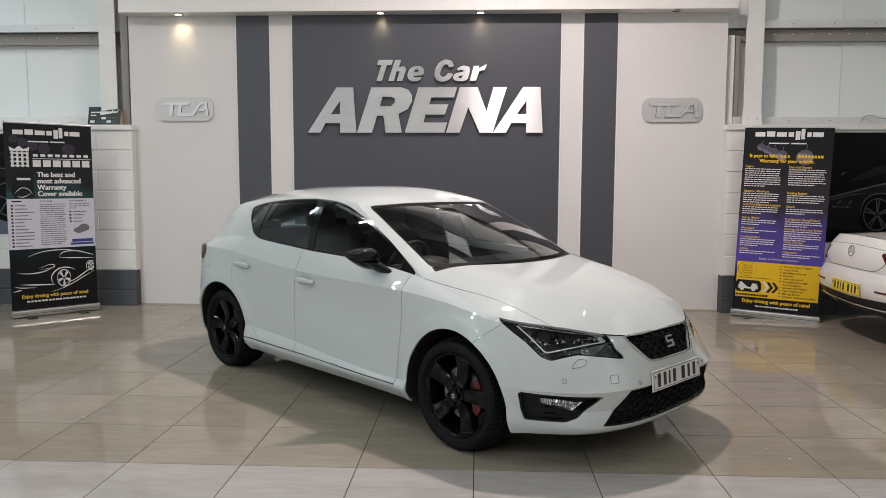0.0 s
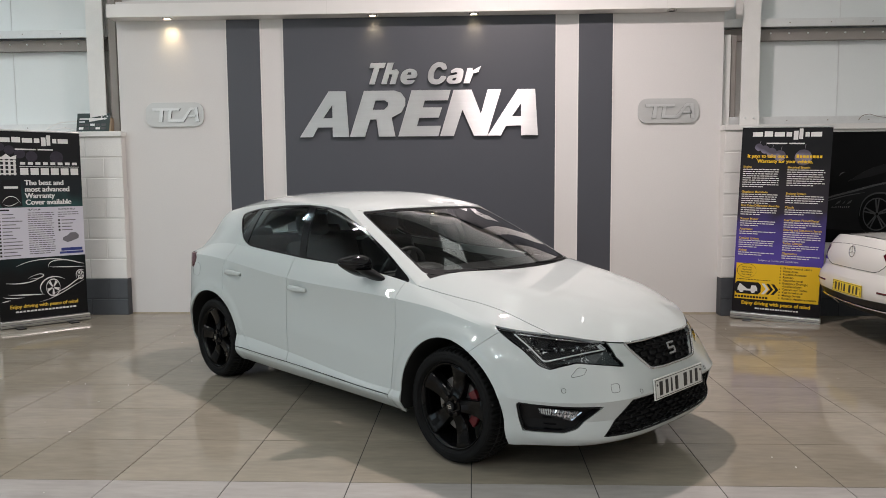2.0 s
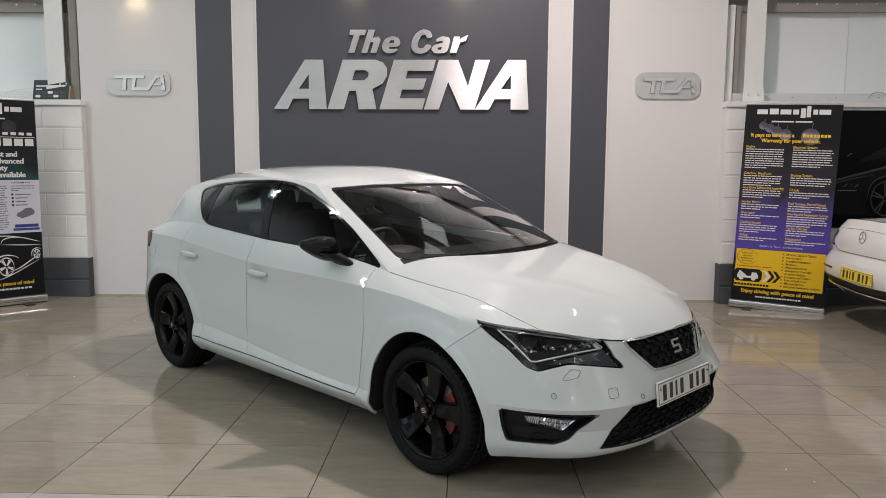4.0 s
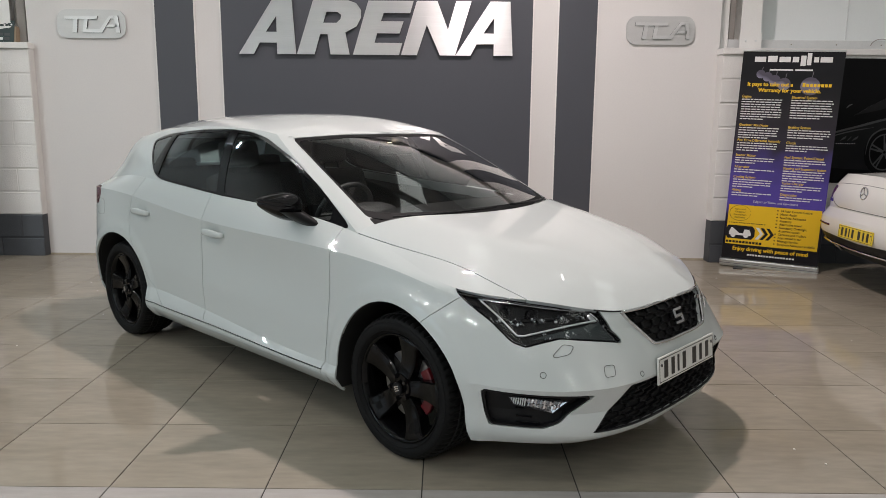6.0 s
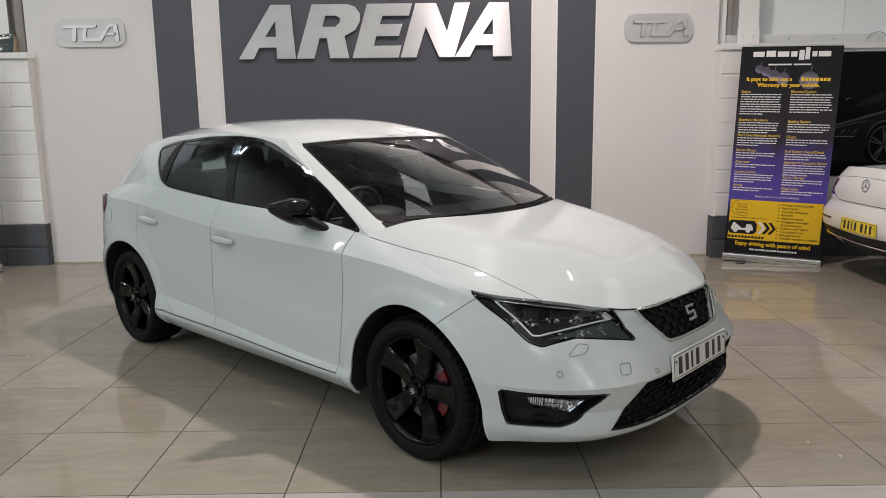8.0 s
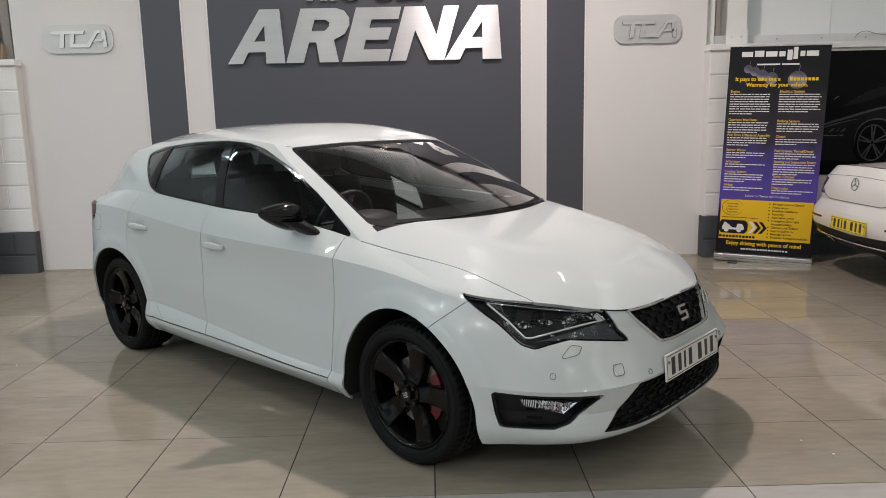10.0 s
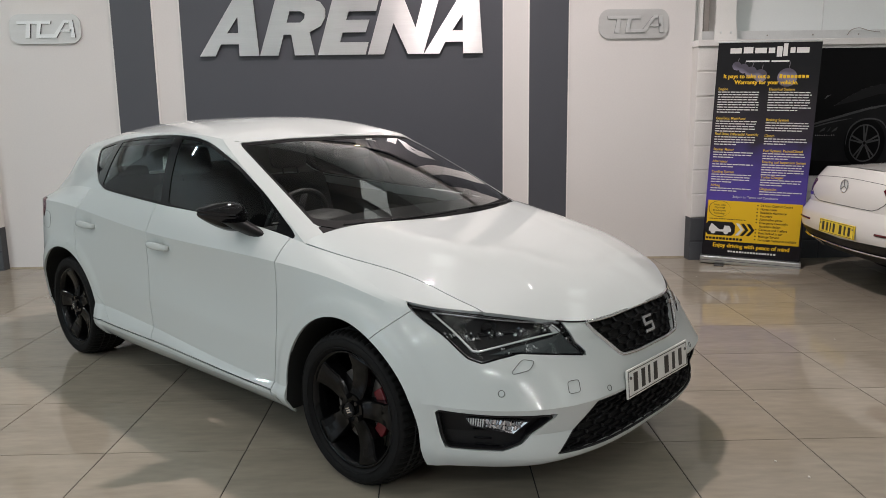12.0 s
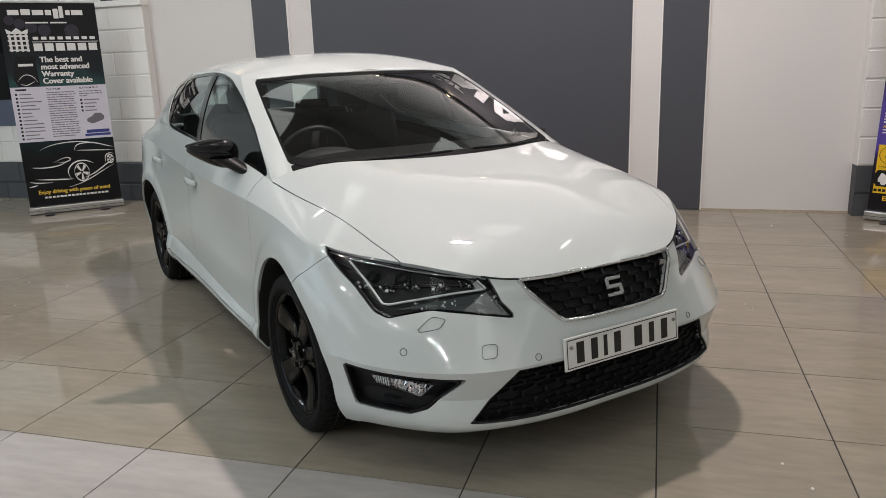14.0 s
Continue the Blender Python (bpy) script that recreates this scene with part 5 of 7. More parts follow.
    part("hub", bm, M_WHEEL, rim)
    for k in range(5):
        a = 2 * math.pi * (k + .5) / 5
        bm = bmesh.new()
        add_cyl(bm, .011, .009, .016, Matrix.Translation((.052 * math.cos(a), -.002, .052 * math.sin(a))) @ Matrix.Rotation(radians(90), 4, "X"), 8)
        part("wheel_bolt", bm, M_GLOSSBLACK, rim)
    bm = bmesh.new()
    add_cyl(bm, .028, .026, .008, Matrix.Translation((0, -.009, 0)) @ Matrix.Rotation(radians(90), 4, "X"), 32)
    cap = part("centre_cap", bm, M_MATTBLACK, rim, "dark centre cap with a plain silver emblem")
    t = Matrix.Rotation(radians(5 if front else -40), 4, "Y")
    for d in (-.009, 0, .009):
        part("emblem_bar", box(-.013, .013, -.0155, -.0125, d - .003, d + .003, .001, t @ Matrix.Rotation(radians(-25), 4, "Y")), M_CHROME, cap)
    bm = bmesh.new()
    add_cyl(bm, .150, .150, .02, Matrix.Translation((0, .075, 0)) @ Matrix.Rotation(radians(90), 4, "X"), 48)
    part("brake_disc", bm, M_DISC, w, "worn steel brake disc")
    if front:
        bm = bmesh.new()
        for a in np.linspace(-.62, .62, 11):
            mm = Matrix.Rotation(-(a + (0 if side < 0 else math.pi)), 4, "Y")
            add_box(bm, .108, .158, .050, .078, -.016, .016, .006, Matrix.Rotation(radians(5), 4, "Y") @ mm)
        part("brake_caliper", bm, M_RED, w, "red brake caliper")
    part("inner_drum", box(-.10, .10, .08, .20, -.10, .10, .04), M_VOID, w)
    return w


for x, fr in ((0.012, True), (-2.636, False)):
    for side in (-1, 1):
        wheel(x, side, fr)

# ---- wall sign: raised brushed metal shapes ----
def sx(a):
    return -1.791 + (a - 545) * 0.00662


def sz(b):
    return 2.077 + (235 - b) * 0.00654


def sign_shape(parent, outline, holes=(), y0=8.797, y1=8.8375, name="sign_shape"):
    bm = prism([(sx(a), sz(b)) for a, b in outline], y0, y1, [[(sx(a), sz(b)) for a, b in h] for h in holes])
    ob = part(name, bm, [M_BRUSHED, M_SIGN_SIDE], parent)
    for p in ob.data.polygons:
        p.material_index = 0 if p.normal.y < -0.5 else 1
    return ob


def round_off(outline):
    return [tuple(p) for p in rounded(outline, 2, 0.2)]


sign = thing("wall_sign", "raised brushed steel sign on the slate grey panel", "wall sign")
WEDGE = [(545, 235), (597, 155), (627, 155), (632, 235), (603, 235), (603, 218), (577, 218), (568, 235)]
WEDGE_EYE = [(587, 202), (603, 179), (603, 202)]
sign_shape(sign, WEDGE, [WEDGE_EYE])
sign_shape(sign, [(a + 328.5, b) for a, b in WEDGE], [[(a + 328.5, b) for a, b in WEDGE_EYE]])
sign_shape(sign, [(633, 235), (659, 155), (712, 155), (724, 159), (731, 169), (731, 180), (724, 193), (707, 202), (713, 235), (684, 235), (680, 205), (669, 205), (660, 235)],
           [[(679, 172), (695, 172), (701, 176), (700, 182), (694, 188), (674, 188)]])
sign_shape(sign, [(718, 235), (742, 155), (810, 155), (805, 173), (765, 173), (761, 185), (795, 185), (789, 203), (755, 203), (751, 217), (793, 217), (788, 235)])
sign_shape(sign, [(791, 235), (815, 155), (846, 155), (862, 197), (874, 155), (897, 155), (873, 235), (850, 235), (830, 190), (815, 235)])
sign_shape(sign, [(668, 144), (677, 116), (669, 116), (672, 107), (698, 107), (695, 116), (687, 116), (678, 144)])
sign_shape(sign, [(689, 144), (701, 107), (712, 107), (708, 120), (717, 118), (721, 123), (714, 144), (704, 144), (709, 127), (704, 127), (699, 144)])
sign_shape(sign, round_off([(728, 121), (740, 117), (750, 120), (753, 128), (750, 134), (733, 135), (735, 138), (750, 137), (743, 144), (730, 145), (723, 139), (723, 130)]), [[(734, 128), (742, 128), (742, 124), (737, 124)]])
sign_shape(sign, round_off([(805, 119), (796, 121), (793, 115), (787, 116), (782, 124), (780, 134), (784, 137), (790, 136), (794, 130), (804, 132), (797, 142), (786, 146), (776, 144), (770, 137), (771, 124), (778, 112), (789, 106), (801, 109)]))
sign_shape(sign, round_off([(810, 122), (820, 117), (831, 119), (833, 125), (828, 144), (808, 145), (802, 139), (806, 131), (822, 128), (820, 124), (811, 127)]), [[(813, 136), (820, 134), (818, 139), (813, 139)]])
sign_shape(sign, [(839, 118), (848, 118), (848, 122), (862, 115), (858, 125), (849, 127), (843, 144), (832, 144)])

# ---- two brushed plaques ----
M_PLAQUE_FACE = node_mat("bright_satin_steel", (0.70, 0.70, 0.70), 0.4, metal=0.6, vary=0.06, scale=3, grain=0.08, grain_scale=40, stretch=(1, 1, 10))
M_PLAQUE = node_mat("satin_steel_plaque", (0.60, 0.60, 0.595), 0.48, metal=0.45, vary=0.06, scale=3, grain=0.08, grain_scale=40, stretch=(1, 1, 10))


def plaque(x, z, w=0.685, h=0.278):
    p = thing("wall_plaque", "rounded brushed steel plaque with raised plain strokes", "plaque", "wall plaques")
    outline = []
    for cxx, czz, a0 in ((w / 2 - .10, h / 2 - .10, 0), (-w / 2 + .10, h / 2 - .10, 90), (-w / 2 + .10, -h / 2 + .10, 180), (w / 2 - .10, -h / 2 + .10, 270)):
        outline += [(x + cxx + .10 * math.cos(radians(a0 + t)), z + czz + .10 * math.sin(radians(a0 + t))) for t in range(0, 91, 15)]
    part("plate", prism(outline, WALL_Y - 0.022, WALL_Y - 0.004), M_PLAQUE, p)
    part("spacer", box(x - .2, x + .2, WALL_Y - .004, WALL_Y, z - .05, z + .05), M_SIGN_SIDE, p)
    for stroke in ([(-.26, .075), (.07, .075), (.062, .045), (-.26, .045)], [(-.17, .045), (-.13, .045), (-.145, -.085), (-.19, -.085)],
                   [(-.066, .0445), (-.026, .0445), (-.045, -.05), (.09, -.05), (.19, .08), (.235, .08), (.235, .05), (.20, .05), (.11, -.085), (-.085, -.085)],
                   [(.235, .08), (.275, .08), (.29, -.085), (.25, -.085)], [(.15, -.03), (.26, -.03), (.26, -.005), (.17, -.005)]):
        ob = part("stroke", prism([(x + a, z + b) for a, b in stroke], WALL_Y - 0.036, WALL_Y - 0.0225), [M_PLAQUE_FACE, M_SIGN_SIDE], p)
        for f in ob.data.polygons:
            f.material_index = 0 if f.normal.y < -0.5 else 1
    return p


plaque(-3.27, 2.357)
plaque(2.442, 2.340)


# ---- roller banners ----
def gradient_mat(name, stops, rough=0.35):
    """Printed sheet whose colour runs with height (object z)."""
    m = bpy.data.materials.new(name)
    m.use_nodes = True
    n, l = m.node_tree.nodes, m.node_tree.links
    p = n["Principled BSDF"]
    p.inputs["Roughness"].default_value = rough
    p.inputs["Specular IOR Level"].default_value = 0.2
    tc, sep, mp, ramp = n.new("ShaderNodeTexCoord"), n.new("ShaderNodeSeparateXYZ"), n.new("ShaderNodeMapRange"), n.new("ShaderNodeValToRGB")
    ns = n.new("ShaderNodeTexNoise")
    ns.inputs["Scale"].default_value = 3.0
    add = n.new("ShaderNodeMath")
    add.operation = "MULTIPLY_ADD"
    add.inputs[1].default_value = 0.24
    l.new(tc.outputs["Object"], sep.inputs[0])
    l.new(tc.outputs["Object"], ns.inputs["Vector"])
    mp.inputs["From Max"].default_value = 2.15
    l.new(sep.outputs["Z"], mp.inputs["Value"])
    l.new(ns.outputs["Fac"], add.inputs[0])
    l.new(mp.outputs[0], add.inputs[2])
    l.new(add.outputs[0], ramp.inputs[0])
    els = ramp.color_ramp.elements
    els[0].position, els[0].color = stops[0][0] + .08, (*stops[0][1], 1)
    els[1].position, els[1].color = stops[-1][0] + .08, (*stops[-1][1], 1)
    for pos, col in stops[1:-1]:
        e = els.new(pos + .08)
        e.color = (*col, 1)
    l.new(ramp.outputs[0], p.inputs["Base Color"])
    return m


M_PRINT_DARK = gradient_mat("dark_violet_print", [(0.0, (.010, .009, .010)), (.20, (.012, .010, .014)), (.26, (.030, .022, .075)), (.33, (.095, .065, .34)), (.47, (.085, .060, .29)), (.62, (.036, .030, .044)), (.76, (.026, .023, .027)), (1.0, (.012, .012, .014))])
M_PRINT_BLACK = gradient_mat("black_teal_print", [(0.0, (.008, .008, .009)), (.30, (.010, .010, .011)), (.58, (.012, .035, .038)), (.66, (.030, .075, .075)), (.72, (.018, .022, .026)), (1.0, (.014, .014, .016))])
M_PRINT_WHITE = node_mat("white_print", (.74, .73, .72), .4, grain=.02)
M_PRINT_PALE = node_mat("pale_lilac_print", (.62, .60, .68), .4, vary=.06, scale=3, grain=.02)
M_PRINT_YELLOW = node_mat("yellow_print", (.80, .50, .012), .4, vary=.03, grain=.02)
M_PRINT_GOLD = node_mat("gold_print", (.72, .48, .06), .4, grain=.02)
M_PRINT_GREY = node_mat("grey_print", (.16, .15, .17), .4, vary=.1, grain=.03)
M_PRINT_BALL = gradient_mat("lilac_grey_print", [(.0, (.05, .045, .06)), (.82, (.06, .055, .075)), (.90, (.24, .22, .30)), (1.0, (.10, .09, .12))])
M_PRINT_DUSK = node_mat("dusky_lilac_print", (.045, .040, .055), .4, vary=.4, scale=14, spec=.2)
M_PRINT_BLUE = node_mat("blue_print", (.03, .045, .22), .4, grain=.03)
M_PRINT_INK = node_mat("black_ink_print", (.015, .014, .016), .4, spec=.2, grain=.05)
M_ALU = node_mat("brushed_aluminium", (.70, .70, .69), .3, metal=1.0, vary=.05, grain=.08, stretch=(.05, 1, 1))
FLAT = Matrix.Rotation(radians(90), 4, "X")
BW, BH, BASE = 0.885, 2.125, 0.085


def bz(f):
    """Height on a banner from the share of its length below the top."""
    return BH - f * (BH - BASE)


def bar(parent, x0, x1, f0, f1, material, lift=1, name="bar"):
    part(name, box(x0 * BW, x1 * BW, -.0016 - .0008 * lift, -.0012, bz(f1), bz(f0)), material, parent)


def shape(parent, pts, material, lift=1, name="printed_shape"):
    part(name, prism([(a * BW, bz(f)) for a, f in pts], -.0016 - .0008 * lift, -.0012), material, parent)


def swoosh(parent, pts, width, material, lift=2, name="printed_line"):
    """A tapering printed stroke through points (share across, share down)."""
    p = cubic(np.arange(len(pts)), np.array(pts, float), np.linspace(0, len(pts) - 1, 8 * len(pts)))
    q = np.c_[p[:, 0] * BW, [bz(f) for f in p[:, 1]]]
    d = np.gradient(q, axis=0)
    nrm = np.c_[-d[:, 1], d[:, 0]] / np.linalg.norm(d, axis=1)[:, None]
    w = width / 2 * np.sin(np.linspace(.12, math.pi - .12, len(q)))[:, None]
    a, b = q + nrm * w, q - nrm * w
    bm = bmesh.new()
    y = -.0016 - .0008 * lift
    va, vb = ([bm.verts.new((x, y, z)) for x, z in s] for s in (a, b))
    vc, vd = ([bm.verts.new((x, -.0012, z)) for x, z in s] for s in (a, b))
    for k in range(len(q) - 1):
        bm.faces.new((va[k], va[k + 1], vb[k + 1], vb[k]))
        bm.faces.new((va[k], vc[k], vc[k + 1], va[k + 1]))
        bm.faces.new((vb[k + 1], vd[k + 1], vd[k], vb[k]))
    bmesh.ops.recalc_face_normals(bm, faces=bm.faces)
    part(name, bm, material, parent)


def say(parent, text, x, f, size, material, align="LEFT", bold=.0, width=1.0, shear=0.0, lift=2, heavy=0.0):
    """Printed words; heavy type is struck twice, a little apart."""
    for k, d in enumerate((-heavy, heavy) if heavy else (0,)):
        words(text, size, material, parent, Matrix.Translation((x * BW + d, -.0016 - .0008 * lift - .0003 * k, bz(f))) @ FLAT, align, shear, bold, width=width)


def banner(label, m, sheet_material, across, down):
    b = thing("roller_banner", label, "banner", "roller banners")
    b.matrix_basis = m
    part("sheet", box(0, BW, -.0012, .0, BASE - .01, BH), sheet_material, b)
    base = part("base", box(-.012, BW + .012, -.055, .055, .012, BASE, .012), M_ALU, b, "brushed aluminium base")
    part("groove", box(-.0121, BW + .0121, -.0562, -.054, .040, .046), M_PRINT_GREY, base)
    for x in (.17, .70):
        part("foot", box(x - .045, x + .045, -.16, .10, .0, .013, .005), M_PRINT_INK, base, "dark swivel foot")
    part("top_rail", box(-.004, BW + .004, -.008, .008, BH - .006, BH + .012, .004), M_ALU, b, "thin aluminium top rail")
    part("pole", tube([(BW / 2, .02, .04), (BW / 2, .03, BH - .01)], .009, 8), M_ALU, b)
    # logo strip as plain shapes
    for k, (x0, x1, f0, f1) in enumerate(((.115, .24, .040, .062), (.255, .36, .036, .062), (.375, .50, .040, .062), (.515, .585, .040, .062), (.60, .66, .034, .078), (.665, .715, .022, .075), (.735, .79, .040, .062), (.80, .93, .040, .062))):
        bar(b, x0 * .94 + across, x1 * .94 - .005 + across, f0 + down - .004, f1 + down - .002, M_PRINT_WHITE, 2, "logo_bar")
    for x0, x1 in ((.31, .54), (.56, .73)):
        bar(b, x0 + across - .04, x1 + across - .04, .092 + down, .099 + down, M_PRINT_WHITE, 2)
    return b


random.seed(7)
right_banner = banner("dark violet roller banner with a yellow box on aluminium base", pose(3.12, 8.575, 0.0, 0, 1.8, -23.4), M_PRINT_DARK, .015, -.010)
for x, f, r in ((.20, .106, .045), (.27, .118, .05), (.345, .134, .058), (.44, .150, .066), (.70, .158, .095)):
    shape(right_banner, [(x + r * math.cos(t), f + r * BW / (BH - BASE) * math.sin(t)) for t in np.linspace(0, 2 * math.pi, 24, endpoint=False)], M_PRINT_BALL, 1, "printed_ball")
    swoosh(right_banner, [(x + .01, f - r * .42), (x + .015, f - r * .6), (x + .02, f - r * .75)], .006, M_PRINT_GREY)
say(right_banner, "It pays to take out a", .075, .161, .053, M_PRINT_YELLOW, bold=.0006, width=.94, heavy=.0017)
for k in range(8):
    bar(right_banner, .625 + k * .036, .652 + k * .036, .147 if k else .143, .161, M_PRINT_YELLOW, 2)
say(right_banner, "Warranty for your vehicle.", .50, .188, .053, M_PRINT_YELLOW, "CENTER", .0006, .95, heavy=.0017)


def paragraph(b, x0, x1, f, lines, material):
    for k in range(lines):
        x, end = x0, x1 - (random.uniform(.05, .22) if k == lines - 1 else random.uniform(0, .02))
        while x < end - .015:
            w = min(random.uniform(.022, .065), end - x)
            bar(b, x, x + w, f + k * .0115, f + k * .0115 + .0044, material, 2)
            x += w + .007


for x, f, title, lines in ((.035, .216, "Engine", 9), (.035, .350, "Gearbox: Man/Auto", 5), (.035, .423, "Final Drive Differential Assembly", 4), (.035, .495, "Starter Motor", 3), (.035, .551, "Alternator", 2), (.035, .600, "Cooling System", 4), (.035, .665, "Airbag", 2),
                           (.535, .216, "Electrical System", 8), (.535, .354, "Braking System", 4), (.535, .427, "Clutch", 3), (.535, .495, "Fuel System: Petrol/Diesel", 3), (.535, .547, "Steering and Suspension System", 5), (.535, .618, "Turbo Charger", 3), (.535, .673, "Diagnostics", 2)):
    say(right_banner, title, x, f, .034, M_PRINT_GOLD, bold=.0006, width=.86 if len(title) > 26 else .95)
    paragraph(right_banner, x, x + .42, f + .006, lines, M_PRINT_WHITE)
say(right_banner, "Subject to Terms and Conditions", .5, .716, .030, M_PRINT_WHITE, "CENTER")
bar(right_banner, .025, .975, .732, .928, M_PRINT_YELLOW, 1, "yellow_box")
ring_pts = [(.150 + .110 * math.cos(t), .772 + .088 * BW / (BH - BASE) * math.sin(t)) for t in np.linspace(0, 2 * math.pi, 33)]
swoosh(right_banner, ring_pts, .004, M_PRINT_INK, 3)
for k, t in enumerate(("Now with", "Optional", "Breakdown", "Recovery")):
    say(right_banner, t, .150, .757 + k * .0135, .026, M_PRINT_INK, "CENTER", lift=3)
for k in range(22):
    bar(right_banner, .045 + k * .0175, .045 + k * .0175 + (.012 if k % 5 else .006), .8185, .8225, M_PRINT_INK, 2)
shape(right_banner, [(.045, .834), (.295, .834), (.325, .850), (.325, .884), (.295, .900), (.045, .900), (.020, .884), (.020, .850)], M_PRINT_INK, 2)
shape(right_banner, [(.055, .882), (.055, .868), (.075, .846), (.090, .846), (.165, .872), (.205, .872), (.215, .852), (.265, .852), (.285, .868), (.285, .882)], M_PRINT_WHITE, 3)
for cx_ in (.10, .235):
    shape(right_banner, [(cx_ + .026 * math.cos(t), .883 + .026 * BW / (BH - BASE) * math.sin(t)) for t in np.linspace(0, 2 * math.pi, 16, endpoint=False)], M_PRINT_WHITE, 4, "printed_wheel")
for d, mt in ((.33, M_PRINT_WHITE), (.38, M_PRINT_INK), (.44, M_PRINT_INK)):
    shape(right_banner, [(d, .838), (d + .035, .838), (d + .085, .867), (d + .035, .896), (d, .896), (d + .05, .867)], mt, 2 if mt is M_PRINT_INK else 1.6, "chevron")
for k in range(11):
    bar(right_banner, .03 + k * .035, .057 + k * .035, .910, .921, M_PRINT_INK, 2)
for k, t in enumerate(("24 hour Control Centre", "Home Assist", "Roadside Assistance", "Recovery", "Alternative travel", "Emergency Overnight", "Accommodation", "Caravans and Trailers", "Keys locked in car", "Message Service", "European Assistance available")):
    f = .752 + k * .0163
    say(right_banner, t, .565, f, .0315, M_PRINT_INK, bold=.0005, width=.90)
    if t != "Accommodation":
        bar(right_banner, .528, .543, f - .0075, f - .0025, M_PRINT_INK, 2, "bullet")
say(right_banner, "Enjoy driving with peace of mind", .5, .957, .057, M_PRINT_YELLOW, "CENTER", .0006, .92, heavy=.0016)
for k in range(17):
    bar(right_banner, .27 + k * .029, .27 + k * .029 + (.020 if k % 4 else .024), .972, .980, M_PRINT_WHITE, 2)

left_banner = banner("black roller banner with pale text panel and car outline", pose(-4.848, 7.825, 0.0, 0, 0, 45.0), M_PRINT_BLACK, -.01, 0.0)
bar(left_banner, .0, 1.0, .402, .672, M_PRINT_PALE, 1, "pale_panel")
# crest as a plain grid shape
for k in range(4):
    bar(left_banner, .07 + k * .055, .095 + k * .055, .150, .232, M_PRINT_WHITE, 2, "crest_bar")
for k in range(4):
    bar(left_banner, .06, .265, .155 + k * .022, .162 + k * .022, M_PRINT_WHITE, 2, "crest_bar")
shape(left_banner, [(.06, .148), (.05, .125), (.11, .138), (.16, .120), (.21, .138), (.275, .125), (.265, .148)], M_PRINT_WHITE, 2, "crest_crown")
for k in range(8):
    bar(left_banner, .31 + k * .084, .365 + k * .084, .162, .176, M_PRINT_WHITE, 2, "logo_bar")
bar(left_banner, .30, .98, .185, .188, M_PRINT_WHITE, 2)
for k in range(6):
    bar(left_banner, .305 + k * .114, .395 + k * .114, .194, .230, M_PRINT_WHITE, 2, "logo_bar")
for k, t in enumerate(("The best and", "most advanced", "Warranty", "Cover available")):
    say(left_banner, t, .345, .284 + k * .0345, .078, M_PRINT_WHITE, bold=.001, width=.95, heavy=.0024)
shape(left_banner, [(.05, .36), (.10, .255), (.30, .255), (.31, .395), (.09, .40)], M_PRINT_INK, 1, "printed_booklet")
swoosh(left_banner, [(.09, .375), (.16, .345), (.24, .350), (.29, .378)], .008, M_PRINT_WHITE)
swoosh(left_banner, [(.11, .385), (.18, .392), (.27, .372)], .008, M_PRINT_WHITE)
bar(left_banner, .12, .27, .290, .302, M_PRINT_WHITE, 2)
bar(left_banner, .05, .16, .411, .419, M_PRINT_INK, 2)
say(left_banner, "PLATINUM", .365, .4195, .026, M_PRINT_INK, bold=.0003)
say(left_banner, "PLATINUM PLUS", .705, .4195, .026, M_PRINT_INK, bold=.0003, width=.95)
for x, f, r in ((.10, .085, .05), (.20, .100, .055), (.31, .118, .06), (.44, .132, .065), (.72, .135, .075)):
    shape(left_banner, [(x + r * math.cos(t), f + r * BW / (BH - BASE) * math.sin(t)) for t in np.linspace(0, 2 * math.pi, 24, endpoint=False)], M_PRINT_DUSK, 1, "printed_ball")
for k in range(13):
    bar(left_banner, .04, .062, .432 + k * .0182, .442 + k * .0182, M_PRINT_INK, 2, "bullet")
    bar(left_banner, .08, .08 + random.uniform(.10, .26), .435 + k * .0182, .440 + k * .0182, M_PRINT_GREY, 2)
paragraph(left_banner, .36, .66, .430, 20, M_PRINT_GREY)
paragraph(left_banner, .70, .96, .430, 3, M_PRINT_GREY)
for k in range(4):
    bar(left_banner, .70, .722, .470 + k * .018, .480 + k * .018, M_PRINT_INK, 2, "bullet")
    bar(left_banner, .74, .74 + random.uniform(.10, .2), .473 + k * .018, .478 + k * .018, M_PRINT_GREY, 2)
shape(left_banner, [(.74, .585), (.75, .570), (.80, .560), (.84, .545), (.90, .545), (.935, .560), (.93, .578), (.86, .590), (.80, .598)], M_PRINT_GREY, 2, "printed_car")
bar(left_banner, .72, .97, .628, .644, M_PRINT_BLUE, 2)
bar(left_banner, .70, .98, .648, .660, M_PRINT_BLUE, 2)
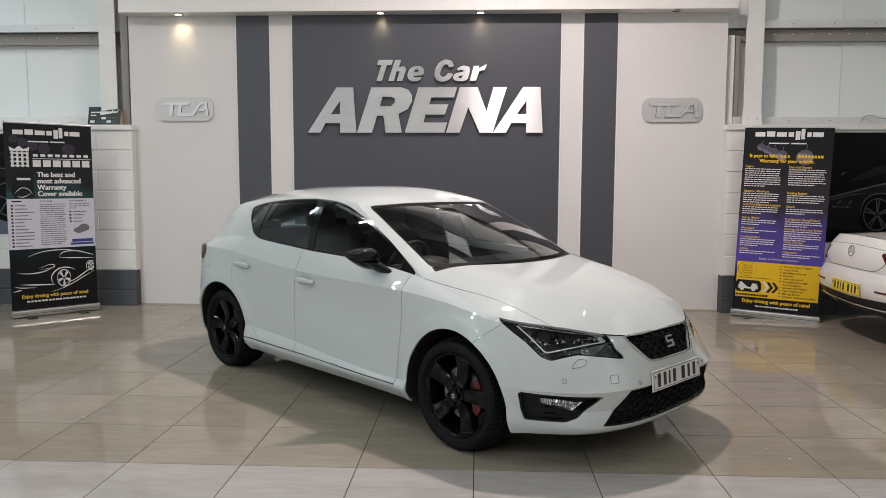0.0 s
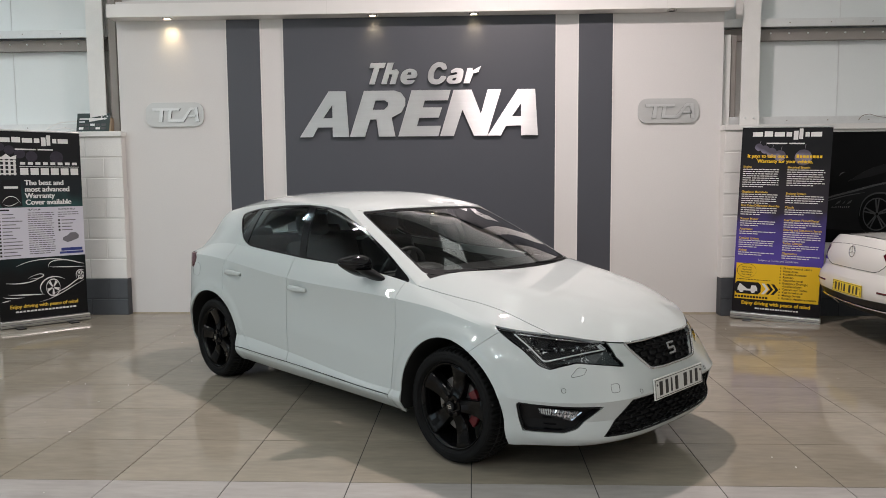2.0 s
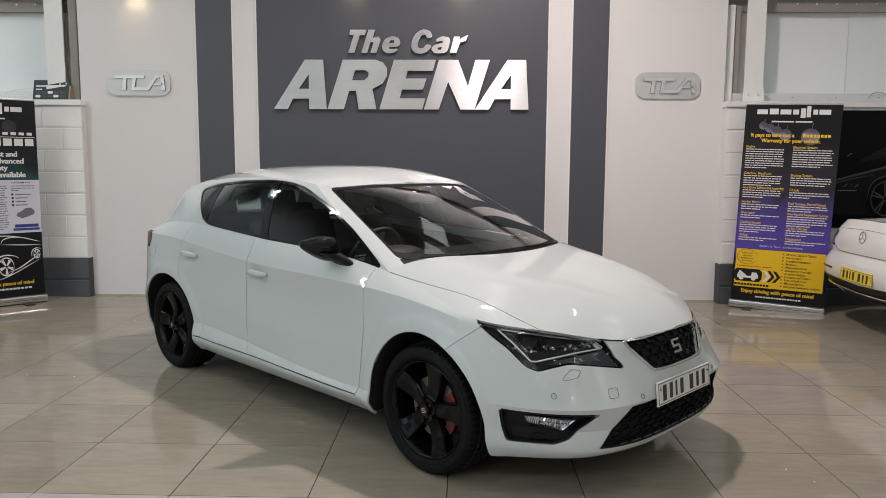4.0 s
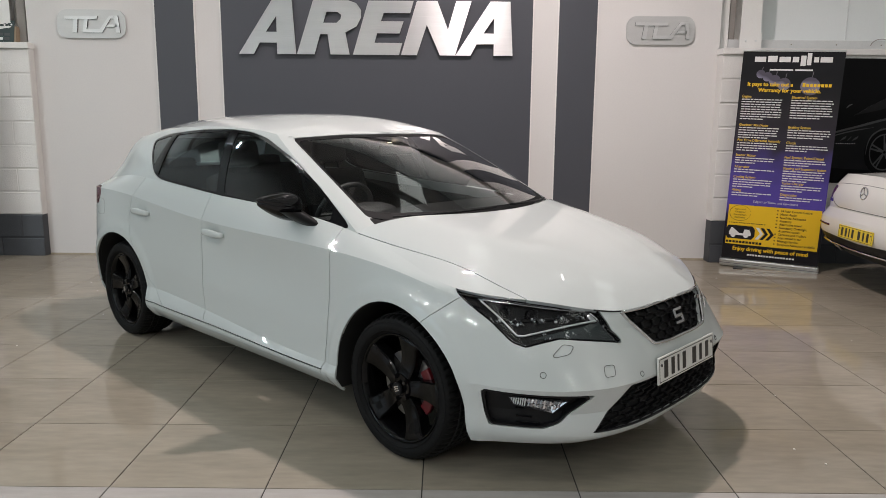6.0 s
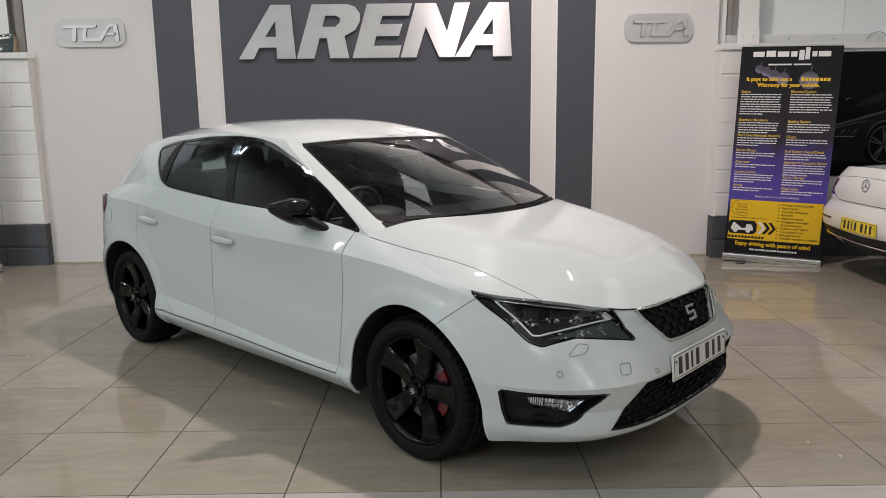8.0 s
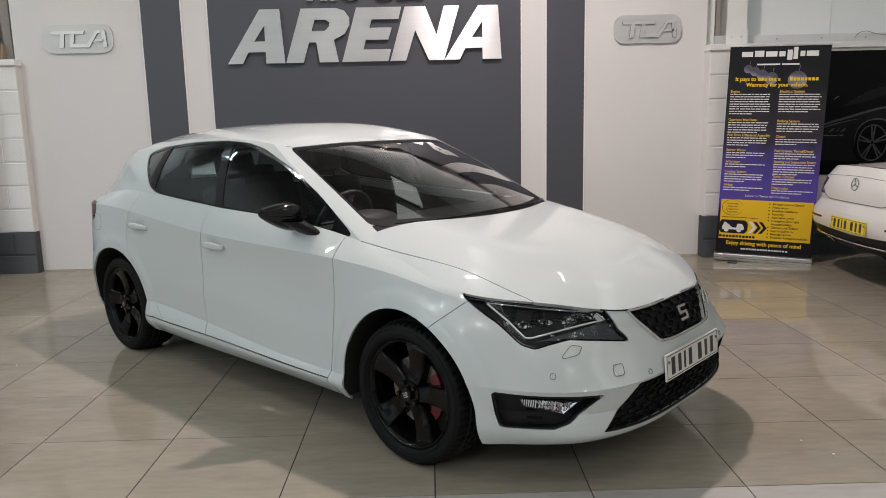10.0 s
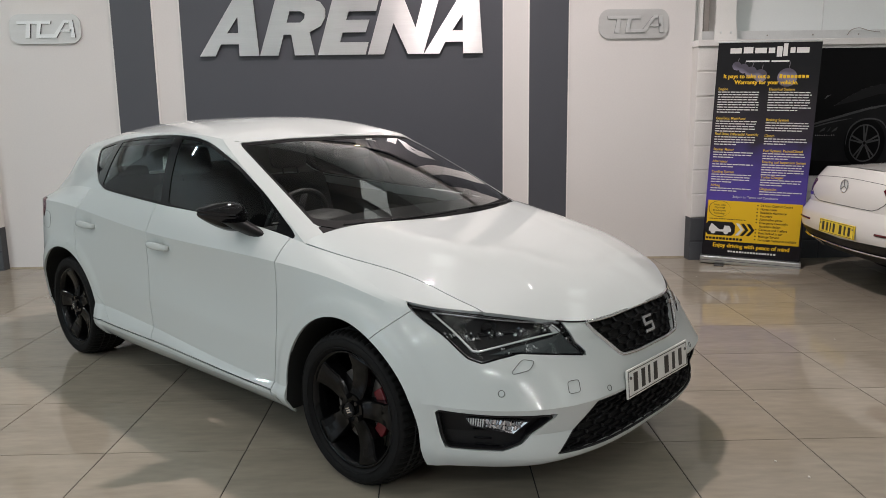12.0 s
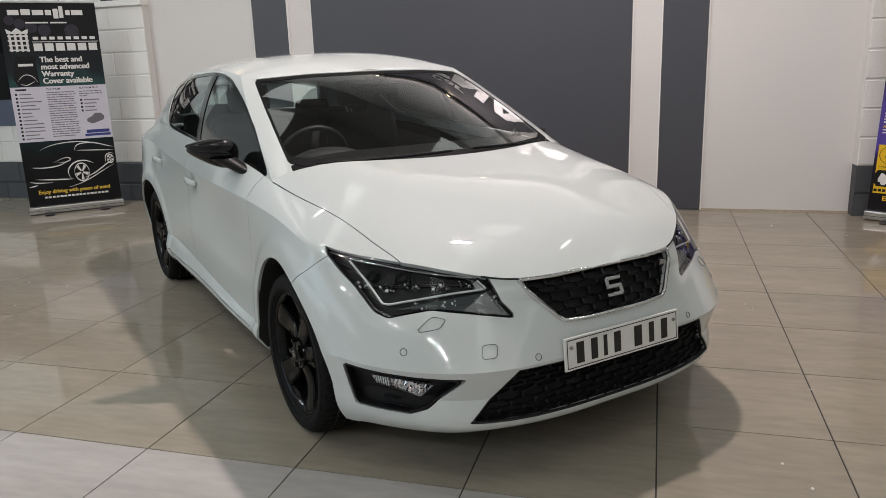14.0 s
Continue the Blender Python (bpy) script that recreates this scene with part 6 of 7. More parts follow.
for pts, w in (([(.20, .715), (.35, .692), (.55, .684), (.72, .690), (.86, .705)], .010), ([(.56, .726), (.60, .700), (.75, .694), (.90, .712), (.98, .722)], .012), ([(.56, .728), (.70, .732), (.85, .736), (.98, .738)], .010),
               ([(.08, .800), (.22, .806), (.38, .798), (.48, .776)], .012), ([(.32, .782), (.45, .762), (.50, .772), (.44, .784), (.34, .786)], .010), ([(.10, .862), (.25, .868), (.40, .872), (.50, .874)], .014), ([(.04, .872), (.12, .880), (.28, .884)], .010),
               ([(.48, .872), (.46, .83), (.54, .79), (.66, .785), (.74, .80)], .014), ([(.62, .872), (.75, .850), (.88, .812), (.97, .792)], .012), ([(.44, .915), (.62, .892), (.80, .852), (.97, .812)], .008),
               ([(.88, .800), (.885, .77), (.93, .755), (.98, .760)], .010), ([(.02, .90), (.08, .895), (.12, .892)], .012)):
    swoosh(left_banner, pts, w, M_PRINT_WHITE)
for cx_, cf, r, sq_ in ((.605, .842, .105, .75), (.935, .785, .05, .7)):
    circ = [(cx_ + r * sq_ * math.cos(t), cf + r * BW / (BH - BASE) * math.sin(t)) for t in np.linspace(0, 2 * math.pi, 25)]
    swoosh(left_banner, circ[:14], .012, M_PRINT_WHITE)
    swoosh(left_banner, circ[12:], .012, M_PRINT_WHITE)
    for k in range(5):
        t = 2 * math.pi * k / 5 + .3
        shape(left_banner, [(cx_ + r * sq_ * s * math.cos(t + d), cf + r * BW / (BH - BASE) * s * math.sin(t + d)) for s, d in ((.15, -.5), (.9, -.22), (.9, .22), (.15, .5))], M_PRINT_WHITE, 2, "printed_spoke")
say(left_banner, "Enjoy driving with peace of mind", .5, .938, .056, M_PRINT_GOLD, "CENTER", .0006, .93, heavy=.0014)
for k in range(17):
    bar(left_banner, .17 + k * .041, .17 + k * .041 + (.030 if k % 4 else .034), .953, .962, M_PRINT_WHITE, 2)

# ---- wall posters: dark prints of cars, as plain shapes ----
M_POSTER = node_mat("black_poster_print", (.0040, .0040, .0046), .3, spec=.12, vary=.3, scale=1.2, grain=.05)
M_POSTER_GREY = node_mat("charcoal_print", (.0125, .0125, .0135), .3, spec=.12, vary=.35, scale=2.5, grain=.05)
M_POSTER_LINE = node_mat("silver_print", (.075, .075, .078), .3, spec=.2, vary=.4, scale=6)
M_POSTER_FLOOR = node_mat("slate_blue_print", (.09, .11, .16), .35, vary=.2, scale=2)


def poster_sheet(x0, x1, y, z0, z1, label):
    """A flat black wall print and the function that lays a printed shape on it."""
    p = thing("wall_poster", label, "poster", "wall posters")
    part("sheet", box(x0, x1, y - .010, y - .001, z0, z1), M_POSTER, p)

    def flat(name, pts, material, lift):
        part(name, prism(pts, y - .010 - .0012 * lift, y - .0102), material, p)
    return p, flat


def stroke(pts, width):
    """Outline of a tapered brush line through points."""
    q = cubic(np.arange(len(pts)), np.array(pts, float), np.linspace(0, len(pts) - 1, 24))
    d = np.gradient(q, axis=0)
    n = np.c_[-d[:, 1], d[:, 0]] / np.linalg.norm(d, axis=1)[:, None]
    w = width * np.sin(np.linspace(.12, math.pi - .12, 24))[:, None] / 2
    return [tuple(v) for v in np.r_[q + n * w, (q - n * w)[::-1]]]


def printed_wheel(flat, wx, wz, rx, rz, twin):
    """A printed wheel: tyre, thin rim line and pairs of slim spokes."""
    at = lambda r, t: (wx + rx * r * math.cos(t), wz + rz * r * math.sin(t))
    flat("printed_tyre", [at(1.32, t) for t in np.linspace(0, 2 * math.pi, 40, endpoint=False)], M_POSTER, 3)
    for a in np.linspace(0, 2 * math.pi, 4, endpoint=False):
        flat("printed_rim", [at(1.0, a + t) for t in np.linspace(0, math.pi / 2, 10)] + [at(.93, a + t) for t in np.linspace(math.pi / 2, 0, 10)], M_POSTER_LINE, 4)
    for k in range(5):
        for off in ((-.13, .13) if twin else (0,)):
            t = 2 * math.pi * k / 5 + .31 + off
            flat("printed_spoke", [at(r, t + d) for r, d in ((.10, -.5), (.93, -.045), (.93, .045), (.10, .5))], M_POSTER_LINE, 5)


_, flat = poster_sheet(3.35, 6.6, 8.70, .84, 2.075, "large black wall poster of a dark car")
flat("printed_body", [(3.75, 1.18), (4.22, 1.345), (4.52, 1.425), (4.85, 1.50), (5.6, 1.58), (5.6, .95), (4.4, .98), (3.8, 1.02)], M_POSTER_GREY, 2)
flat("printed_roof", [(4.40, 1.52), (4.55, 1.615), (4.68, 1.68), (4.83, 1.72), (5.5, 1.80), (5.5, 1.66), (4.84, 1.63), (4.63, 1.57)], M_POSTER_GREY, 2)
flat("printed_gleam", stroke([(3.95, 1.27), (4.22, 1.350), (4.52, 1.430), (4.85, 1.510), (5.3, 1.56)], .022), M_POSTER_LINE, 3)
flat("printed_gleam", stroke([(4.10, 1.28), (4.35, 1.355), (4.60, 1.40)], .012), M_POSTER_LINE, 3)
flat("printed_gleam", stroke([(4.31, 1.59), (4.335, 1.615), (4.37, 1.63)], .012), M_POSTER_LINE, 3)
flat("printed_arch", stroke([(4.545, 1.13), (4.575, 1.29), (4.70, 1.385), (4.88, 1.37), (4.96, 1.25)], .016), M_POSTER_LINE, 4)
for a, b in ((4.275, 4.325), (4.345, 4.375), (4.395, 4.445)):
    flat("printed_lamp", [(a, 1.265), (b, 1.285), (b + .012, 1.315), (a + .03, 1.300)], M_POSTER_LINE, 3)
for k in range(9):
    flat("printed_dot", [(4.24 + k * .023 + .004 * math.cos(t), 1.238 + .004 * math.sin(t)) for t in np.linspace(0, 2 * math.pi, 6, endpoint=False)], M_PRINT_WHITE, 3)
printed_wheel(flat, 4.735, 1.155, .155, .185, True)

_, flat = poster_sheet(-7.9, -4.62, 8.75, .86, 2.06, "large dark wall poster of a car on a slate floor")
flat("printed_floor", [(-7.9, .86), (-4.62, .86), (-4.62, 1.16), (-7.9, 1.16)], M_POSTER_FLOOR, 1)
flat("printed_body", [(-4.64, 1.16), (-4.64, 1.40), (-4.87, 1.58), (-5.22, 1.64), (-5.57, 1.92), (-6.02, 2.02), (-6.52, 2.0), (-6.52, 1.16)], M_POSTER_GREY, 2)
flat("printed_window", [(-5.30, 1.665), (-5.58, 1.88), (-6.02, 1.97), (-6.47, 1.94), (-6.42, 1.70)], M_POSTER, 3)
flat("printed_gleam", stroke([(-4.66, 1.41), (-4.87, 1.555), (-5.22, 1.62), (-5.6, 1.66)], .02), M_POSTER_LINE, 3)
flat("printed_lamp", [(-4.67, 1.33), (-5.00, 1.39), (-4.97, 1.45), (-4.74, 1.41)], M_POSTER_LINE, 3)
printed_wheel(flat, -5.42, 1.28, .20, .205, False)

# ---- printed card and cable on the ledge ----
M_CARD = node_mat("dark_green_card", (.012, .028, .026), .4, vary=.25, scale=8)
M_CARDBOARD = node_mat("brown_card", (.30, .22, .15), .8, vary=.1, grain=.05)
card = thing("counter_card", "dark green printed card standing on the wall ledge", "display card")
card.matrix_basis = pose(-4.46, 8.83, 2.166, -12, 0, -2)
part("face", box(0, .40, 0, .004, 0, .225), M_CARD, card)
part("strut", box(.36, .42, .004, .09, 0, .17), M_CARDBOARD, card, "brown cardboard strut")
bar_z = ((.03, .16, .15, .165), (.03, .10, .115, .128))
for a, b, c, d in bar_z:
    part("bar", box(a, b, -.0015, 0, c, d), M_PRINT_WHITE, card)
for r in range(2):
    for k in range(5):
        part("bar", box(.03 + k * .068, .085 + k * .068, -.0015, 0, .03 + r * .042, .058 + r * .042), M_POSTER_LINE if (k + r) % 3 else M_PRINT_WHITE, card)
for cx_, cz_, r in ((.30, .180, .010), (.340, .160, .013), (.325, .198, .008), (.37, .185, .009), (.355, .205, .007), (.315, .160, .006)):
    part("printed_dot", prism([(cx_ + r * math.cos(t), cz_ + r * math.sin(t)) for t in np.linspace(0, 2 * math.pi, 16, endpoint=False)], -.0015, 0), M_PRINT_WHITE, card)
cable = thing("cable", "thin white cable looped on the wall ledge", "cable")
pts = [(-4.95, 8.80, 2.172), (-4.86, 8.82, 2.175), (-4.76, 8.84, 2.24), (-4.62, 8.86, 2.285), (-4.47, 8.87, 2.29)]
pp = cubic(np.arange(5), np.array(pts), np.linspace(0, 4, 30))
part("lead", tube([tuple(q) for q in pp], .006, 6), M_FASCIA, cable, smooth=True)
pp = cubic(np.arange(4), np.array([(-4.80, 8.78, 2.172), (-4.70, 8.80, 2.20), (-4.58, 8.83, 2.215), (-4.46, 8.85, 2.18)]), np.linspace(0, 3, 24))
part("lead", tube([tuple(q) for q in pp], .006, 6), M_FASCIA, cable, smooth=True)
cable2 = thing("cable", "thin dark wire end hanging over the steel rail", "cable")
pp = cubic(np.arange(5), np.array([(4.62, 8.94, 2.22), (4.66, 8.935, 2.27), (4.74, 8.93, 2.285), (4.82, 8.93, 2.262), (4.95, 8.94, 2.245)]), np.linspace(0, 4, 24))
part("lead", tube([tuple(q) for q in pp], .004, 5), M_SHADE, cable2)

# ---- the white coupe beside the banner, tail towards the feature wall ----
coupe = thing("coupe_car", "white coupe parked along the block wall, tail light dark red", "car")
coupe.matrix_basis = pose(3.735, 7.27, 0.0, 0, 0, 0)
# local x runs forward from the tail; control curves round half of the body from the tail middle to the nose middle
CB = [(.26, 0, .26), (.27, .45, .26), (.33, .70, .26), (.52, .84, .25), (1.0, .87, .22), (3.0, .87, .22), (4.2, .82, .22), (4.65, .5, .22), (4.72, 0, .22)]
CL = [(.05, 0, .41), (.07, .45, .41), (.15, .77, .40), (.40, .925, .38), (1.0, .915, .36), (3.0, .90, .36), (4.2, .87, .36), (4.72, .5, .36), (4.80, 0, .36)]
CM = [(.00, 0, .62), (.025, .45, .615), (.115, .79, .605), (.38, .945, .60), (1.0, .93, .60), (3.0, .905, .60), (4.2, .87, .60), (4.74, .5, .55), (4.82, 0, .55)]
CR = [(.030, 0, .70), (.050, .45, .70), (.145, .72, .70), (.40, .895, .72), (1.0, .92, .76), (3.0, .90, .76), (4.2, .85, .70), (4.70, .5, .66), (4.78, 0, .66)]
CS = [(.035, 0, .84), (.050, .45, .84), (.160, .70, .84), (.42, .85, .85), (1.0, .885, .86), (3.0, .875, .84), (4.1, .80, .78), (4.58, .5, .74), (4.68, 0, .74)]
CT = [(.115, 0, 1.015), (.130, .42, 1.005), (.26, .66, .982), (.50, .775, .965), (1.0, .80, .955), (3.0, .80, .93), (3.9, .74, .88), (4.42, .48, .82), (4.55, 0, .80)]
cr = np.array([CB, CL, CM, CR, CS, CT], float)
cs = chords(cr)
CU = np.linspace(0, cs[-1], 300)
cdense = np.stack([cubic(cs, r, CU) for r in cr])
cdense[:, 0, 1] = cdense[:, -1, 1] = 0
crow = []
for a, b, count in ((0, 2, 14), (2, 3, 5), (3, 5, 16)):
    piece = cdense[a:b + 1]
    t = np.r_[0, np.cumsum(np.linalg.norm(np.diff(piece, axis=0), axis=2).mean(1))]
    got = cubic(t, piece, np.linspace(0, t[-1], count))
    crow.append(got if not crow else got[1:])
CBODY = np.concatenate(crow)
csheet = grid_sheet(CBODY, CU)
csheet["f"] = [f[::-1] for f in csheet["f"]]
cut = np.full(len(csheet["u"]), -1.0)
for ax in (1.06, 3.93):
    dd = np.where(csheet["v"][:, 2] > .33, np.hypot(csheet["v"][:, 0] - ax, csheet["v"][:, 2] - .33), np.abs(csheet["v"][:, 0] - ax))
    cut = np.maximum(cut, np.where(csheet["v"][:, 1] > .5, .37 - dd, -1))
csheet = clip(csheet, -cut)
lamp_outline = [(.46, .890), (.78, .902), (1.05, .868), (1.12, .79), (.96, .728), (.70, .735), (.56, .78)]
lamp = clip(csheet, signed(lamp_outline, uz(csheet)) - .0015)
cbody = clip(csheet, -signed(lamp_outline, uz(csheet)) - .0015)
valance_edge = .444 + .03 * np.clip(np.abs(cbody["v"][:, 1]) / .8, 0, 1) - cbody["v"][:, 2] - np.clip(cbody["v"][:, 0] - .35, 0, 9) * 9
valance = clip(cbody, valance_edge)
cbody = clip(cbody, -valance_edge)
fx = lambda s: {"v": s["v"] * (1, -1, 1), "u": -s["u"], "f": [f[::-1] for f in s["f"]]}
M_PAINT_WARM = node_mat("cream_white_car_paint", (0.74, 0.72, 0.69), 0.5, coat=1.0, vary=0.01, scale=3, spec=0.2)
sheet_part("body_shell", joined(cbody, fx(cbody)), M_PAINT_WARM, coupe, "white painted body")
sheet_part("rear_valance", joined(valance, fx(valance)), M_MATTBLACK, coupe, "black rear valance", shift=-.004)
for s in (lamp, fx(lamp)):
    sheet_part("tail_light", s, M_TAIL, coupe, "dark red wrap-round tail light", rim=.02, shift=-.001)
# top deck: boot lid and bonnet follow the upper edge
ce = CBODY[-1]
dx_ = np.linspace(.142, 4.54, 120)
up = np.argsort(ce[:, 0])
dy_, dz_ = np.interp(dx_, ce[up, 0], ce[up, 1]), np.interp(dx_, ce[up, 0], ce[up, 2])
dc = cubic([.14, .5, 1.0, 3.0, 3.9, 4.55], np.array([1.015, 1.04, 1.05, 1.0, .93, .80]), dx_)
de = np.linspace(0, 1, 30)
deck = np.zeros((120, 30, 3))
deck[:, :, 0], deck[:, :, 1] = dx_[:, None], dy_[:, None] * de
deck[:, :, 2] = dc[:, None] - (dc - dz_)[:, None] * de ** 2.4
dk = grid_sheet(deck, de)
sheet_part("top_deck", joined(dk, fx(dk)), M_PAINT_WARM, coupe, rim=.0)
ctop = np.array([[(.75, 0, 1.02), (.80, .45, 1.0), (1.0, .68, .97), (2.0, .76, .95), (3.0, .68, .96), (3.35, .3, .985), (3.42, 0, .99)],
                 [(1.25, 0, 1.24), (1.28, .40, 1.23), (1.45, .58, 1.20), (2.0, .65, 1.20), (2.6, .60, 1.19), (2.85, .3, 1.22), (2.9, 0, 1.23)],
                 [(1.75, 0, 1.37), (1.77, .30, 1.365), (1.85, .46, 1.35), (2.05, .52, 1.355), (2.3, .48, 1.35), (2.4, .3, 1.36), (2.42, 0, 1.365)]], float)
ct = chords(ctop)
cuu = np.linspace(0, ct[-1], 90)
cg = np.stack([cubic(ct, r, cuu) for r in ctop])
cg[:, 0, 1] = cg[:, -1, 1] = 0
cgh = cubic([0, .6, 1.0], cg, np.linspace(0, 1, 24))
gs = grid_sheet(cgh, cuu)
gs["f"] = [f[::-1] for f in gs["f"]]
sheet_part("cabin_glass", joined(gs, fx(gs)), M_GLOSSBLACK, coupe, "dark cabin glass", rim=0)
rp = cgh[-1]
bm = bmesh.new()
v0 = [bm.verts.new(p) for p in rp.tolist()] + [bm.verts.new((x, -y, z)) for x, y, z in rp[-2:0:-1].tolist()]
bm.faces.new(v0)
part("roof", bm, M_PAINT_WARM, coupe)
part("underbody", box(.45, 4.4, -.72, .72, .20, .75, .05), M_VOID, coupe)


def on_coupe(u, z, out=0.0, side=1):
    k = min(int(np.searchsorted(CU, abs(u))), len(CU) - 2)
    col, nx = CBODY[:, k], CBODY[:, k + 1]
    x, y = np.interp(z, col[:, 2], col[:, 0]), np.interp(z, col[:, 2], col[:, 1])
    d = np.array([np.interp(z, nx[:, 2], nx[:, 0]) - x, np.interp(z, nx[:, 2], nx[:, 1]) - y])
    d /= np.linalg.norm(d)
    return Vector((x - d[1] * out, side * (y + d[0] * out) * (1 if u >= 0 else -1), z))


number_plate(coupe, Matrix.Translation((-.004, 0, .524)) @ Matrix.Rotation(radians(-90), 4, "Z") @ Matrix.Rotation(radians(-3), 4, "X"), M_PLATE_YELLOW)
bm = bmesh.new()
cpos = on_coupe(0, .870, .008)
part("round_emblem", tube([cpos + Vector((.006 * math.sin(t), .05 * math.cos(t), .05 * math.sin(t))) for t in np.linspace(0, 2 * math.pi, 30, endpoint=False)], .0055, 8, True), M_CHROME, coupe, "plain chrome ring emblem", smooth=True)
bm.free()
for t in (90, 210, 330):
    part("emblem_spoke", tube([cpos, cpos + Vector((0, .046 * math.cos(radians(t)), .046 * math.sin(radians(t))))], .004, 6), M_CHROME, coupe)
for k in range(4):
    q = on_coupe(.50 + k * .026, .765, .002)
    part("model_bar", box(q.x - .003, q.x + .003, q.y - .009, q.y + .009, q.z - .014, q.z + .014), M_CHROME, coupe)
part("boot_shut_line", tube([on_coupe(u, .715 + .10 * max(0, (abs(u) - .35) / .2) ** 2 if abs(u) > .35 else .715, .001, 1) for u in np.linspace(.55, -.55, 40)], .0028, 5), M_LINE, coupe)
part("lid_edge_line", tube([on_coupe(u, .935 - .02 * (u / .5) ** 2, .001, 1) for u in np.linspace(.52, -.52, 30)], .002, 5), M_LINE, coupe)
for side in (1, -1):
    q = on_coupe(.83, .555, .003, side)
    part("corner_reflector", tube([on_coupe(u, .580, .001, side) for u in np.linspace(.86, .93, 6)], .009, 6), M_AMBER, coupe)
    part("lower_reflector", tube([on_coupe(u, .545, .001, side) for u in np.linspace(.46, .68, 8)], .010, 6), M_TAIL, coupe)
    ex = [on_coupe(u, z, .012, side) for u, z in ((.48, .34), (.52, .375), (.70, .385), (.80, .36), (.76, .315), (.55, .30))]
    part("exhaust_trim", tube(ex, .011, 8, True), M_CHROME, coupe, "chrome exhaust surround", smooth=True)
chrome_pts = [on_coupe(u, .395 - .035 * math.cos(u / .9 * math.pi / 2), .012, 1) for u in np.linspace(.95, -.95, 60)]
part("chrome_strip", tube(chrome_pts, .010, 8), M_CHROME, coupe, "bright chrome strip along the valance", smooth=True)
for x in (1.06, 3.93):
    for side in (-1, 1):
        w = new("wheel")
        w.parent = coupe
        w.matrix_basis = Matrix.Translation((x, side * .80, .335))
        bm = bmesh.new()
        rgs = []
        for a in np.linspace(0, 2 * math.pi, 48, endpoint=False):
            rgs.append([bm.verts.new((r * math.cos(a), side * y, r * math.sin(a))) for y, r in ((.085, .245), (.105, .26), (.11, .29), (.10, .318), (.08, .333), (-.08, .335), (-.11, .30), (-.10, .24))])
        for k in range(48):
            for j in range(7):
                bm.faces.new((rgs[k][j], rgs[(k + 1) % 48][j], rgs[(k + 1) % 48][j + 1], rgs[k][j + 1]))
        bmesh.ops.recalc_face_normals(bm, faces=bm.faces)
        part("tyre", bm, M_RUBBER, w, smooth=True)
        bm = bmesh.new()
        add_cyl(bm, .245, .235, .03, Matrix.Translation((0, side * .07, 0)) @ Matrix.Rotation(radians(90), 4, "X"), 48)
        rim_ = part("rim", bm, M_LAMPDARK, w)
        for k in range(10):
            part("spoke", box(.03, .235, side * .085 - .008, side * .085 + .008, -.012, .012, .003, Matrix.Rotation(2 * math.pi * k / 10, 4, "Y")), M_LAMPGREY, rim_)

# ---- crumbs on the floor ----
M_CRUMB = node_mat("pale_crumb", (0.55, 0.52, 0.47), 0.8, grain=0.2)
random.seed(77)
bm = bmesh.new()
for k in range(34):
    cx_, cy_, r_ = random.uniform(-3.2, 3.4), random.uniform(3.3, 8.3), random.uniform(.003, .008)
    if abs(cx_ + .3) < 1.6 and 4.2 < cy_ < 7.4:
        continue
    add_box(bm, -r_, r_, -r_ * .6, r_ * .6, 0.0005, .0035, 0.0008, Matrix.Translation((cx_, cy_, 0)) @ Matrix.Rotation(random.uniform(0, 3), 4, "Z"))
tagged(link_mesh("floor_crumbs", bm, M_CRUMB), "tiny pale crumbs scattered on the tile floor", "crumbs", kind="stuff")

# ---- floor tiles ----
TX, TY, PX, PY, GAP = 0.204, 3.874, 0.6235, 0.611, 0.0050
floor = structure("floor", box(X0 - 0.2, X1 + 0.2, Y0 - 0.2, Y1 + 0.2, -0.06, -0.003), M_GROUT, "polished beige porcelain tile floor with dark joints", "floor")


def tile_mesh(material):
    bm = bmesh.new()
    add_box(bm, GAP / 2, PX - GAP / 2, GAP / 2, PY - GAP / 2, -0.02, 0.0)
    bmesh.ops.bevel(bm, geom=[e for e in bm.edges if all(v.co.z > -0.001 for v in e.verts)], offset=0.0004, segments=1, affect="EDGES")
    me = bpy.data.meshes.new("tile")
    bm.to_mesh(me)
    bm.free()
    me.materials.append(material)
    return me


